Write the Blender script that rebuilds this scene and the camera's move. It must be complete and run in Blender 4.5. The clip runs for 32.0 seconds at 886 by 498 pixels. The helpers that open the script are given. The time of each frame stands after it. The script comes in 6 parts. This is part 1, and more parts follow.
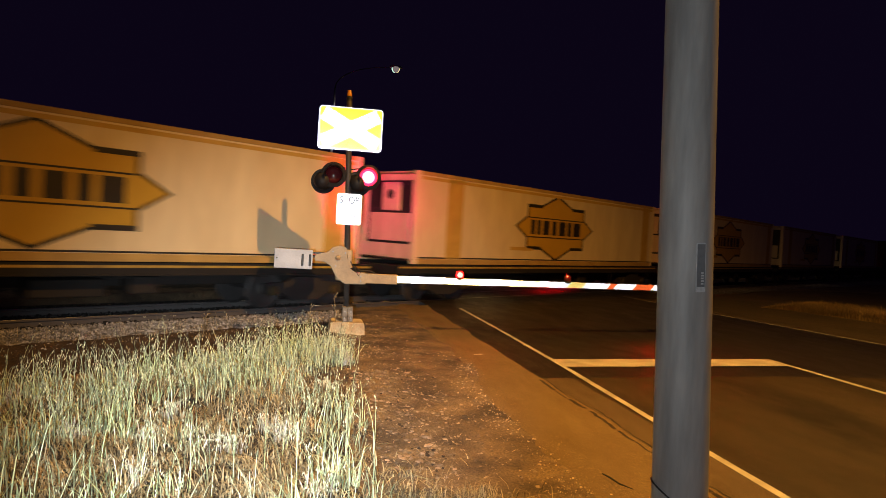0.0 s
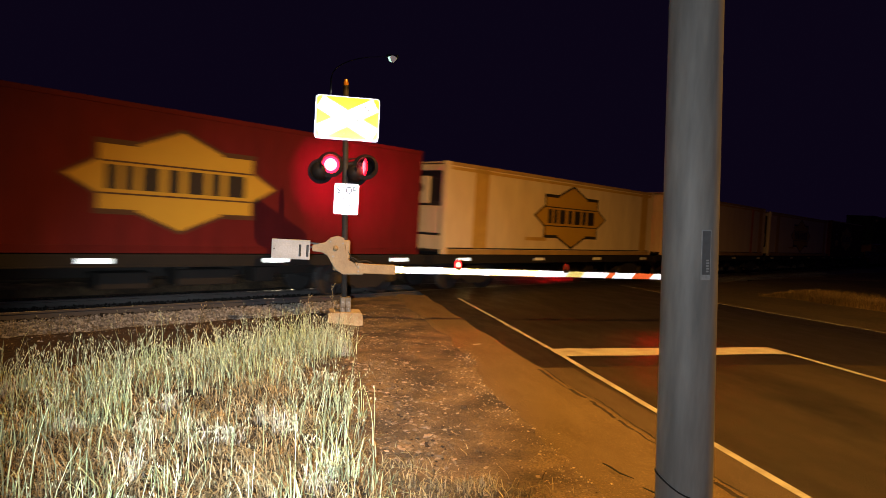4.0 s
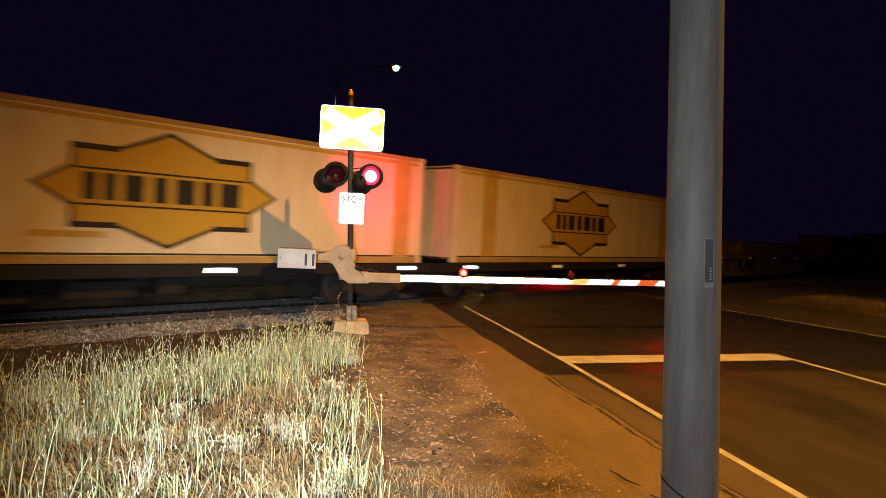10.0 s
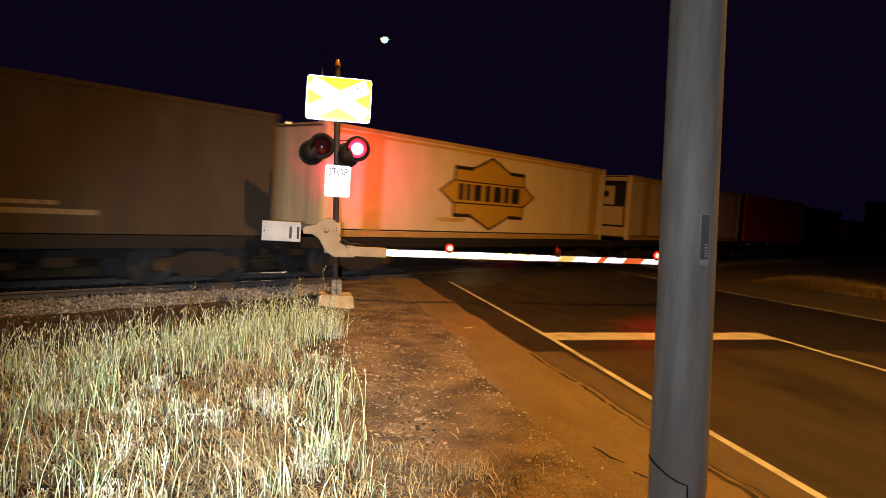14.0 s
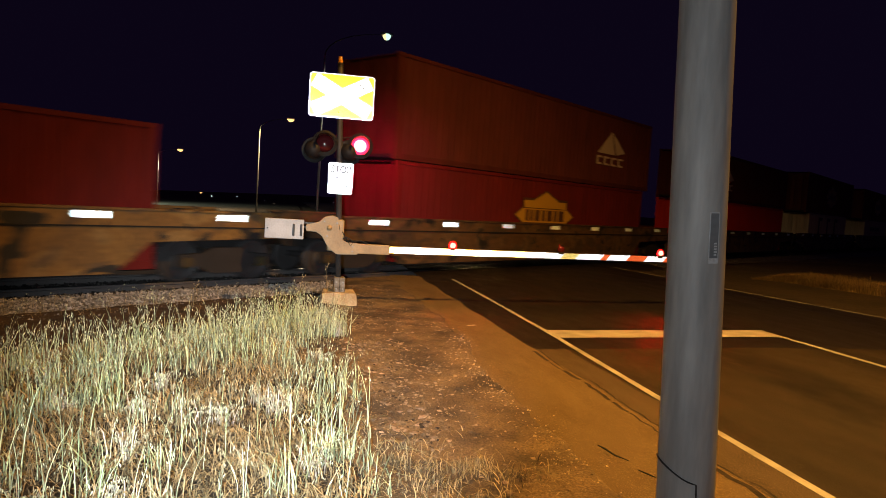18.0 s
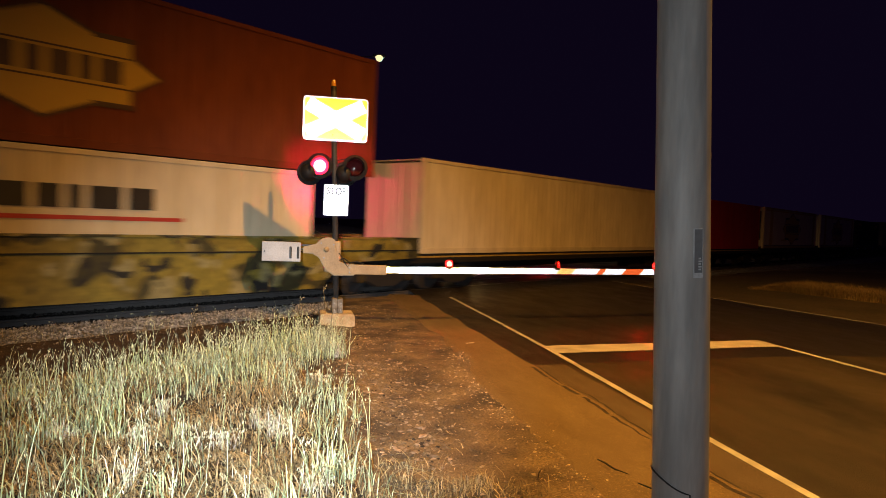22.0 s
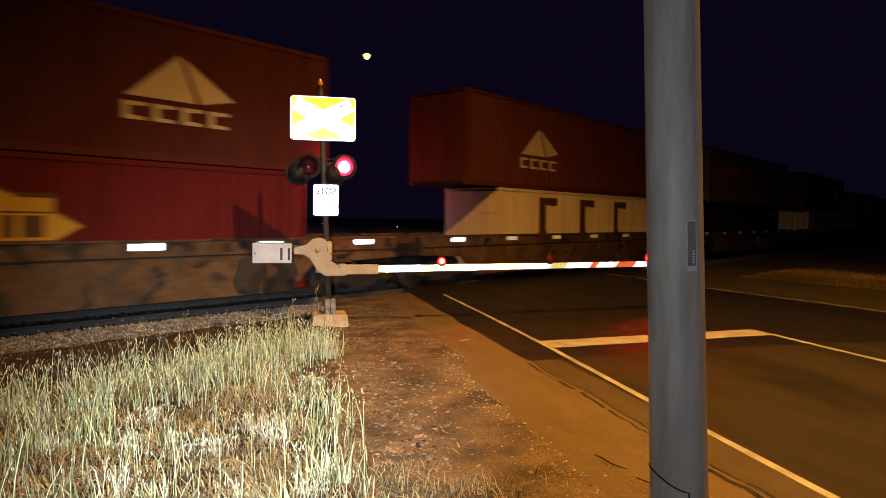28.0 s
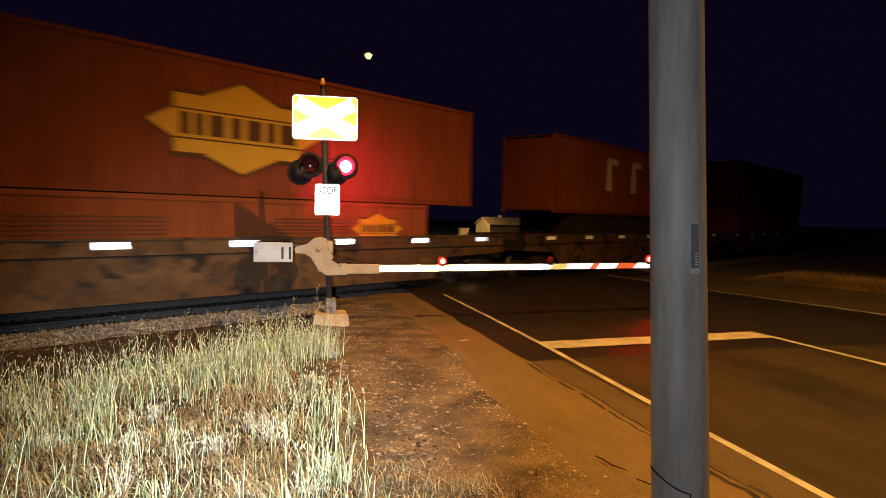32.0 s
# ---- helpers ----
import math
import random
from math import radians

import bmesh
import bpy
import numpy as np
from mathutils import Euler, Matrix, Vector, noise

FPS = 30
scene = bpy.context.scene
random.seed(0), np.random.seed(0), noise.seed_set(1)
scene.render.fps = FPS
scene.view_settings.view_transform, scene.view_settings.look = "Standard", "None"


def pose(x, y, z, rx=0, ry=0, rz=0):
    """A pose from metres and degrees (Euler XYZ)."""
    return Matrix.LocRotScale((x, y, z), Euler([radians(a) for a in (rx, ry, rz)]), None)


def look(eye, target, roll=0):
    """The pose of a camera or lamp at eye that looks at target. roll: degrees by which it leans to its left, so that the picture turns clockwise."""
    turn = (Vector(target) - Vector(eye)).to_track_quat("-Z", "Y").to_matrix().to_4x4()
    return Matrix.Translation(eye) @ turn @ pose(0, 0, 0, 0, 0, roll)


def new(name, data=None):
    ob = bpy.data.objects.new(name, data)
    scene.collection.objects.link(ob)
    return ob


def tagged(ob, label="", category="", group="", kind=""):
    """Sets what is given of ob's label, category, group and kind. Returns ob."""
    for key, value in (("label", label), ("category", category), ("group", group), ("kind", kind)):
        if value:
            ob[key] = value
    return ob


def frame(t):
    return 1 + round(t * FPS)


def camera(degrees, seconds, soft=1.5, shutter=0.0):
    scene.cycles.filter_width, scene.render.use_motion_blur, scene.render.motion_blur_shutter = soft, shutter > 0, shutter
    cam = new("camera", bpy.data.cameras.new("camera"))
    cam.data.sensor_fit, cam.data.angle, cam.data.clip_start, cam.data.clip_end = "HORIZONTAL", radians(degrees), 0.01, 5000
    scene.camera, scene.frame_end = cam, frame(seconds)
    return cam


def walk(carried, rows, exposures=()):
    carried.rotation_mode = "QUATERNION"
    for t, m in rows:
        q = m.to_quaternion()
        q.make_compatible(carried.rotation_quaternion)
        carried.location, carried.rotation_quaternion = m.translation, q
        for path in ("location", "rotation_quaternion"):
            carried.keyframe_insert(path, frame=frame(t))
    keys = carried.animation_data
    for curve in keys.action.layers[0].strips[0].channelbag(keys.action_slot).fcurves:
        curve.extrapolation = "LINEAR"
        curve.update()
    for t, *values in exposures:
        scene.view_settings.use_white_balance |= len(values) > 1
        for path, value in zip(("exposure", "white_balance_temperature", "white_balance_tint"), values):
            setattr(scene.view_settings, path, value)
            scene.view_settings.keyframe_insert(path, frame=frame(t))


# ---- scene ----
cam = camera(66.7, 32.0, soft=0.9, shutter=0.34)
PATH = [
    (0, (-0.159, 0.886, 2.073), (0.262, 2.841, 2.024), 3.5),
    (0.5, (-0.166, 0.884, 2.072), (0.257, 2.838, 2.019), 3.7),
    (1, (-0.171, 0.889, 2.067), (0.257, 2.842, 2.011), 3.8),
    (1.5, (-0.168, 0.892, 2.068), (0.259, 2.845, 2.009), 3.7),
    (2, (-0.154, 0.92, 2.068), (0.27, 2.874, 2.01), 3.3),
    (2.5, (-0.155, 0.924, 2.068), (0.262, 2.879, 2.007), 3.1),
    (3, (-0.168, 0.909, 2.068), (0.251, 2.863, 2.002), 3.0),
    (3.5, (-0.16, 0.926, 2.066), (0.264, 2.879, 1.994), 3.1),
    (5.5, (-0.15, 0.957, 2.063), (0.294, 2.905, 1.973), 3.4),
    (6, (-0.177, 0.924, 2.062), (0.272, 2.871, 1.97), 3.5),
    (6.5, (-0.16, 0.941, 2.062), (0.29, 2.887, 1.965), 3.4),
    (7, (-0.163, 0.935, 2.063), (0.287, 2.881, 1.964), 3.2),
    (7.5, (-0.155, 0.933, 2.069), (0.289, 2.88, 1.967), 3.0),
    (8, (-0.15, 0.932, 2.072), (0.287, 2.882, 1.978), 2.7),
    (8.5, (-0.151, 0.926, 2.075), (0.278, 2.877, 1.994), 2.5),
    (9, (-0.158, 0.914, 2.075), (0.263, 2.868, 2.01), 2.5),
    (9.5, (-0.163, 0.911, 2.073), (0.253, 2.866, 2.014), 2.7),
    (10, (-0.172, 0.9, 2.073), (0.242, 2.855, 2.018), 2.8),
    (10.5, (-0.162, 0.92, 2.075), (0.256, 2.875, 2.016), 2.9),
    (11, (-0.168, 0.919, 2.07), (0.256, 2.872, 2.007), 3.0),
    (11.5, (-0.172, 0.927, 2.07), (0.258, 2.878, 2.0), 3.2),
    (12, (-0.164, 0.947, 2.063), (0.269, 2.898, 1.986), 3.3),
    (12.5, (-0.16, 0.967, 2.059), (0.277, 2.916, 1.972), 3.4),
    (13, (-0.169, 0.964, 2.057), (0.276, 2.911, 1.956), 3.7),
    (13.5, (-0.175, 0.969, 2.055), (0.28, 2.913, 1.94), 3.7),
    (14, (-0.151, 1.003, 2.056), (0.306, 2.946, 1.931), 3.7),
    (14.5, (-0.161, 0.997, 2.055), (0.304, 2.938, 1.919), 3.8),
    (16.5, (-0.157, 1.011, 2.063), (0.307, 2.951, 1.921), 3.3),
    (17, (-0.177, 1.007, 2.067), (0.28, 2.949, 1.928), 3.5),
    (17.5, (-0.184, 1.006, 2.058), (0.266, 2.95, 1.928), 3.5),
    (18, (-0.171, 1.019, 2.06), (0.281, 2.962, 1.926), 3.7),
    (18.5, (-0.183, 1.023, 2.052), (0.274, 2.965, 1.917), 3.8),
    (19, (-0.177, 1.015, 2.06), (0.277, 2.958, 1.92), 3.8),
    (19.5, (-0.157, 1.003, 2.075), (0.293, 2.947, 1.94), 3.2),
    (20, (-0.146, 1.006, 2.078), (0.3, 2.952, 1.962), 2.6),
    (20.5, (-0.158, 0.982, 2.081), (0.281, 2.931, 1.986), 2.2),
    (21, (-0.176, 0.95, 2.078), (0.266, 2.898, 1.992), 2.2),
    (21.5, (-0.168, 0.949, 2.081), (0.279, 2.897, 1.998), 2.1),
    (22, (-0.173, 0.94, 2.081), (0.285, 2.885, 2.0), 2.2),
    (22.5, (-0.173, 0.938, 2.084), (0.295, 2.881, 2.002), 2.1),
    (23, (-0.169, 0.954, 2.085), (0.307, 2.895, 2.002), 2.0),
    (23.5, (-0.151, 0.973, 2.09), (0.325, 2.914, 2.008), 1.8),
    (24, (-0.164, 0.975, 2.084), (0.316, 2.915, 2.002), 1.7),
    (24.5, (-0.152, 0.994, 2.085), (0.327, 2.934, 2.0), 1.7),
    (25, (-0.148, 0.989, 2.085), (0.338, 2.928, 2.003), 1.8),
    (25.5, (-0.151, 0.98, 2.084), (0.345, 2.915, 2.001), 1.7),
    (27.5, (-0.147, 0.999, 2.089), (0.342, 2.936, 2.0), 1.0),
    (28, (-0.135, 1.004, 2.088), (0.343, 2.944, 1.998), 0.7),
    (28.5, (-0.132, 1.015, 2.089), (0.342, 2.955, 1.993), 0.6),
    (29, (-0.151, 0.998, 2.089), (0.326, 2.937, 1.993), 0.7),
    (29.5, (-0.155, 0.994, 2.087), (0.322, 2.934, 1.991), 0.9),
    (30, (-0.148, 0.982, 2.093), (0.328, 2.922, 1.995), 0.9),
    (30.5, (-0.14, 0.994, 2.089), (0.338, 2.934, 1.993), 0.7),
    (31, (-0.165, 0.972, 2.094), (0.32, 2.91, 2.0), 0.9),
    (31.5, (-0.145, 1.003, 2.091), (0.337, 2.942, 1.999), 0.9),
    (32, (-0.155, 0.994, 2.091), (0.323, 2.934, 2.001), 1.1),
]
walk(cam, [(t, look(e, g, r)) for t, e, g, r in PATH], [(0, 0.0), (32, 0.0)])

# ---- night sky, street lamp, torch beam ----
world = bpy.data.worlds.new("night")
scene.world = world
world.use_nodes = True
world.node_tree.nodes["Background"].inputs[0].default_value = (0.0056, 0.0028, 0.0125, 1)
world.node_tree.nodes["Background"].inputs[1].default_value = 0.57


def lamp(name, kind, power, colour, m, **more):
    data = bpy.data.lights.new(name, kind)
    data.energy, data.color = power, colour
    for key, value in more.items():
        if key == "size":
            data.shadow_soft_size = value
        if key == "cone":
            data.spot_size = radians(value)
        if key == "blend":
            data.spot_blend = value
    ob = new(name, data)
    ob.matrix_world = m
    return ob


LAMP = Vector((4.9, 4.5, 12.4))
lamp("sodium_light", "SPOT", 15700, (1.0, 0.46, 0.080), look(LAMP, (7.35, 9.7, 0)), size=0.12, cone=120, blend=1.0)
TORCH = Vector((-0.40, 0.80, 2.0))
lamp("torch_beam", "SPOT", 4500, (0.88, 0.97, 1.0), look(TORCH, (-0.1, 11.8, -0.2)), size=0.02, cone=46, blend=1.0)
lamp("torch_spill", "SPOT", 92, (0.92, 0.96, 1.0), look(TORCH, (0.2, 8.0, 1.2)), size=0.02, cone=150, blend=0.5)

# ---- materials ----
MATS = {}


def mat(name, colour, rough=0.7, metal=0.0, spots=None, spread=0.25, scale=3.0, fine=40.0, bump=0.15, glow=0.0,
        amount=0.35, retro=None, per_object=0.0, coat=0.0, per_blade=0.0, streak=1.0, wide=False, shine=0.5):
    """A surface with variation at two scales; spots: a second colour in patches; retro: the place to which reflective sheeting sends light back."""
    if name in MATS:
        return MATS[name]
    m = bpy.data.materials.new(name)
    m.use_nodes = True
    nt = m.node_tree
    nodes, links = nt.nodes, nt.links
    b = nodes["Principled BSDF"]
    b.inputs["Roughness"].default_value = rough
    b.inputs["Metallic"].default_value = metal
    b.inputs["Coat Weight"].default_value = coat
    b.inputs["Specular IOR Level"].default_value = shine
    tc = nodes.new("ShaderNodeTexCoord")
    n1 = nodes.new("ShaderNodeTexNoise")
    n1.inputs["Scale"].default_value, n1.inputs["Detail"].default_value = scale, 5
    n2 = nodes.new("ShaderNodeTexNoise")
    n2.inputs["Scale"].default_value, n2.inputs["Detail"].default_value = fine, 3
    mp = nodes.new("ShaderNodeMapping")
    mp.inputs["Scale"].default_value = (1, 1, streak)
    links.new(tc.outputs["Object"], mp.inputs["Vector"])
    links.new(mp.outputs["Vector"], n1.inputs["Vector"])
    links.new(mp.outputs["Vector"], n2.inputs["Vector"])
    ramp = nodes.new("ShaderNodeValToRGB")
    ramp.color_ramp.elements[0].position, ramp.color_ramp.elements[1].position = 0.5 - amount / 2, 0.5 + amount / 2
    links.new(n1.outputs["Fac"], ramp.inputs["Fac"])
    mix = nodes.new("ShaderNodeMix")
    mix.data_type = "RGBA"
    second = spots or tuple(c * (1 - spread) for c in colour)
    mix.inputs[6].default_value, mix.inputs[7].default_value = (*colour, 1), (*second, 1)
    links.new(ramp.outputs["Color"], mix.inputs[0])
    mul = nodes.new("ShaderNodeMix")
    mul.data_type, mul.blend_type = "RGBA", "MULTIPLY"
    mul.inputs[0].default_value = min(1.0, spread * 2)
    links.new(mix.outputs[2], mul.inputs[6])
    links.new(n2.outputs["Fac"], mul.inputs[7])
    hsv = nodes.new("ShaderNodeHueSaturation")
    hsv.inputs["Value"].default_value = 1 + min(1.0, spread * 2) * 0.6
    links.new(mul.outputs[2], hsv.inputs["Color"])
    if per_object:
        info = nodes.new("ShaderNodeObjectInfo")
        mr = nodes.new("ShaderNodeMapRange")
        mr.inputs[3].default_value, mr.inputs[4].default_value = 1 - per_object, 1 + per_object
        links.new(info.outputs["Random"], mr.inputs[0])
        m2 = nodes.new("ShaderNodeMath")
        m2.operation = "MULTIPLY"
        m2.inputs[1].default_value = hsv.inputs["Value"].default_value
        links.new(mr.outputs[0], m2.inputs[0])
        links.new(m2.outputs[0], hsv.inputs["Value"])
    if per_blade:
        geo = nodes.new("ShaderNodeNewGeometry")
        mr = nodes.new("ShaderNodeMapRange")
        mr.inputs[3].default_value, mr.inputs[4].default_value = 1.6 * (1 - per_blade), 1.6 * (1 + per_blade)
        links.new(geo.outputs["Random Per Island"], mr.inputs[0])
        links.new(mr.outputs[0], hsv.inputs["Value"])
    links.new(hsv.outputs["Color"], b.inputs["Base Color"])
    if bump:
        bp = nodes.new("ShaderNodeBump")
        bp.inputs["Strength"].default_value, bp.inputs["Distance"].default_value = bump, 0.02
        links.new(n2.outputs["Fac"], bp.inputs["Height"])
        links.new(bp.outputs["Normal"], b.inputs["Normal"])
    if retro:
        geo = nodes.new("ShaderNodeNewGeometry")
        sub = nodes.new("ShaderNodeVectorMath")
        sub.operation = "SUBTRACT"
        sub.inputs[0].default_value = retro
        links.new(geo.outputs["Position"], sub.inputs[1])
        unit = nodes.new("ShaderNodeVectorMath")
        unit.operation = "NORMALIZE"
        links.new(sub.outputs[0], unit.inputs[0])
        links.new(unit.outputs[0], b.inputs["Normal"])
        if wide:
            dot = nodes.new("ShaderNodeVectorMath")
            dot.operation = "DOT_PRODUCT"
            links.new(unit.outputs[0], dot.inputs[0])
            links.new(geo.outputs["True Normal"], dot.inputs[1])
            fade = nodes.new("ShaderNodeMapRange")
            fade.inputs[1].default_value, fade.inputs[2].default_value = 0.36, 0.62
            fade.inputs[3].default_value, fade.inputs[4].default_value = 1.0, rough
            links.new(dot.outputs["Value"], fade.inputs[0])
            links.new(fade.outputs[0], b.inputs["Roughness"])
    if glow:
        b.inputs["Emission Color"].default_value = (*colour, 1)
        b.inputs["Emission Strength"].default_value = glow
    MATS[name] = m
    return m


def graffiti(name, base, a, b2, c2):
    """Painted wagon side: big overlapping shapes of faded spray paint over rust."""
    m = bpy.data.materials.new(name)
    m.use_nodes = True
    nt = m.node_tree
    nodes, links = nt.nodes, nt.links
    b = nodes["Principled BSDF"]
    b.inputs["Roughness"].default_value = 0.65
    tc, info = nodes.new("ShaderNodeTexCoord"), nodes.new("ShaderNodeObjectInfo")
    sh = nodes.new("ShaderNodeVectorMath")
    sh.operation = "MULTIPLY_ADD"
    sh.inputs[1].default_value = (1, 1, 1)
    cx = nodes.new("ShaderNodeCombineXYZ")
    mm = nodes.new("ShaderNodeMath")
    mm.operation = "MULTIPLY"
    mm.inputs[1].default_value = 97.0
    links.new(info.outputs["Random"], mm.inputs[0])
    links.new(mm.outputs[0], cx.inputs[1])
    links.new(tc.outputs["Object"], sh.inputs[0])
    links.new(cx.outputs[0], sh.inputs[2])
    prev = None
    for k, (col, sc, lo, hi) in enumerate(((a, 0.55, 0.50, 0.52), (b2, 0.8, 0.55, 0.57), (c2, 1.3, 0.56, 0.6), ((0.03, 0.03, 0.03), 1.7, 0.62, 0.64))):
        n = nodes.new("ShaderNodeTexNoise")
        n.inputs["Scale"].default_value, n.inputs["Detail"].default_value, n.inputs["Distortion"].default_value = sc, 0.6, 1.4
        n.noise_dimensions = "4D"
        n.inputs["W"].default_value = 3.7 * k
        links.new(sh.outputs[0], n.inputs["Vector"])
        r = nodes.new("ShaderNodeValToRGB")
        r.color_ramp.elements[0].position, r.color_ramp.elements[1].position = lo, hi
        links.new(n.outputs["Fac"], r.inputs["Fac"])
        mx = nodes.new("ShaderNodeMix")
        mx.data_type = "RGBA"
        mx.inputs[6].default_value, mx.inputs[7].default_value = (*base, 1), (*col, 1)
        if prev:
            links.new(prev, mx.inputs[6])
        links.new(r.outputs["Color"], mx.inputs[0])
        prev = mx.outputs[2]
    n = nodes.new("ShaderNodeTexNoise")
    n.inputs["Scale"].default_value, n.inputs["Detail"].default_value = 9.0, 6
    links.new(sh.outputs[0], n.inputs["Vector"])
    mx = nodes.new("ShaderNodeMix")
    mx.data_type, mx.blend_type = "RGBA", "MULTIPLY"
    mx.inputs[0].default_value = 0.95
    links.new(prev, mx.inputs[6])
    links.new(n.outputs["Fac"], mx.inputs[7])
    links.new(mx.outputs[2], b.inputs["Base Color"])
    return m


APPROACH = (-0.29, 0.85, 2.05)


def road_surface(name, base, dust, stain, strip, rough, specks, wear):
    """Asphalt: wheel tracks and patches drawn out along the lane, an oily strip down its middle, fine pale aggregate."""
    m = bpy.data.materials.new(name)
    m.use_nodes = True
    nodes, links = m.node_tree.nodes, m.node_tree.links
    b = nodes["Principled BSDF"]
    b.inputs["Specular IOR Level"].default_value = 0.3
    tc = nodes.new("ShaderNodeTexCoord")

    def noisy(scale, detail, stretch):
        mp, n = nodes.new("ShaderNodeMapping"), nodes.new("ShaderNodeTexNoise")
        mp.inputs["Scale"].default_value = (1, stretch, 1)
        n.inputs["Scale"].default_value, n.inputs["Detail"].default_value, n.inputs["Roughness"].default_value = scale, detail, 0.62
        links.new(tc.outputs["Object"], mp.inputs["Vector"])
        links.new(mp.outputs["Vector"], n.inputs["Vector"])
        return n.outputs["Fac"]

    def ranged(value, lo, hi, a=0.0, b1=1.0):
        r = nodes.new("ShaderNodeMapRange")
        for k, v in enumerate((lo, hi, a, b1)):
            r.inputs[k + 1].default_value = v
        links.new(value, r.inputs[0])
        return r.outputs[0]

    def mathed(op, a, b1):
        n = nodes.new("ShaderNodeMath")
        n.operation = op
        for k, v in enumerate((a, b1)):
            if isinstance(v, (int, float)):
                n.inputs[k].default_value = v
            else:
                links.new(v, n.inputs[k])
        return n.outputs[0]

    def blended(fac, a, colour, mode="MIX"):
        n = nodes.new("ShaderNodeMix")
        n.data_type, n.blend_type = "RGBA", mode
        links.new(fac, n.inputs[0])
        if isinstance(a, tuple):
            n.inputs[6].default_value = (*a, 1)
        else:
            links.new(a, n.inputs[6])
        n.inputs[7].default_value = (*colour, 1)
        return n.outputs[2]

    long_patches, patches, grain, fine = noisy(0.9, 5, 0.10), noisy(1.7, 6, 0.45), noisy(60, 3, 1.0), noisy(150, 2, 1.0)
    colour = blended(ranged(long_patches, 0.42, 0.66), base, dust)
    sep = nodes.new("ShaderNodeSeparateXYZ")
    links.new(tc.outputs["Object"], sep.inputs[0])
    off = mathed("ABSOLUTE", mathed("SUBTRACT", sep.outputs[0], strip), 0.0)
    oily = mathed("MULTIPLY", ranged(off, 0.95, 0.1), ranged(patches, 0.36, 0.60))
    colour = blended(mathed("MULTIPLY", oily, wear), colour, stain)
    colour = blended(mathed("MULTIPLY", ranged(patches, 0.60, 0.72), 0.55), colour, stain)
    colour = blended(mathed("MULTIPLY", ranged(grain, 0.54, 0.70), specks), colour, tuple(min(1.0, c * 2.6) for c in dust))
    colour = blended(mathed("MULTIPLY", ranged(fine, 0.52, 0.34), 0.75), colour, tuple(c * 0.35 for c in base))
    links.new(colour, b.inputs["Base Color"])
    links.new(ranged(patches, 0.35, 0.65, rough - 0.1, rough + 0.1), b.inputs["Roughness"])
    bp = nodes.new("ShaderNodeBump")
    bp.inputs["Strength"].default_value, bp.inputs["Distance"].default_value = 0.5, 0.015
    links.new(grain, bp.inputs["Height"])
    links.new(bp.outputs["Normal"], b.inputs["Normal"])
    return m


M_asphalt = road_surface("asphalt", (0.0165, 0.0137, 0.0137), (0.023, 0.0187, 0.0176), (0.009, 0.008, 0.008), 6.3, 0.5, 0.22, 0.5)
M_old_asphalt = road_surface("worn_asphalt", (0.021, 0.016, 0.010), (0.050, 0.036, 0.020), (0.0045, 0.004, 0.0035), 6.3, 0.66, 0.45, 0.95)
M_shoulder = road_surface("dusty_shoulder", (0.150, 0.104, 0.052), (0.195, 0.138, 0.070), (0.105, 0.073, 0.038), 2.9, 0.85, 0.42, 0.3)
M_fringe = road_surface("dusty_asphalt", (0.075, 0.054, 0.034), (0.115, 0.083, 0.05), (0.045, 0.033, 0.022), 3.7, 0.8, 0.55, 0.3)
M_dirt = mat("dirt", (0.222, 0.153, 0.083), 0.95, spots=(0.078, 0.056, 0.035), spread=0.5, scale=1.5, fine=46, bump=1.0, amount=0.26)
M_field = mat("dark_far_ground", (0.020, 0.018, 0.012), 0.95, spots=(0.03, 0.025, 0.016), spread=0.5, scale=0.6, fine=8, bump=0.6)
M_verge = mat("brown_verge", (0.070, 0.048, 0.022), 0.95, spots=(0.042, 0.030, 0.015), spread=0.5, scale=0.7, fine=9, bump=0.6)
M_soil = mat("dark_brown_soil", (0.075, 0.046, 0.022), 0.95, spots=(0.028, 0.018, 0.010), spread=0.5, scale=2.2, fine=30, bump=1.0)
M_grass_floor = mat("dark_grass_floor", (0.016, 0.012, 0.007), 0.95, spots=(0.042, 0.028, 0.015), spread=0.5, scale=2.5, fine=45, bump=1.0)
M_crack = mat("open_crack", (0.012, 0.009, 0.006), 0.95, spots=(0.05, 0.036, 0.022), spread=0.4, scale=5, fine=40, bump=0.5)
M_paint = mat("road_paint", (0.50, 0.49, 0.45), 0.7, spots=(0.30, 0.29, 0.26), spread=0.2, scale=2.5, fine=60, bump=0.2)
M_ballast = mat("ballast_stone", (0.27, 0.26, 0.25), 0.9, spots=(0.10, 0.092, 0.085), spread=0.5, scale=9, fine=34, bump=1.0)
# shade under the train and behind the rail, put into the stones' colour
M_shade_ballast = mat("shade_dark_ballast", (0.015, 0.013, 0.013), 0.9, spots=(0.009, 0.008, 0.008), spread=0.4, scale=5, fine=30, bump=0.6)
M_gravel = mat("loose_ballast", (0.29, 0.285, 0.285), 0.9, spots=(0.15, 0.145, 0.14), spread=0.3, scale=5, fine=30, bump=0.3, per_blade=0.65)
M_litter = mat("brown_litter", (0.27, 0.20, 0.12), 0.85, spots=(0.14, 0.10, 0.06), spread=0.3, scale=5, fine=40, bump=0, per_blade=0.7)
M_stone = mat("loose_stone", (0.17, 0.13, 0.09), 0.9, per_blade=0.6, spots=(0.22, 0.165, 0.105), spread=0.3, scale=9, fine=50)
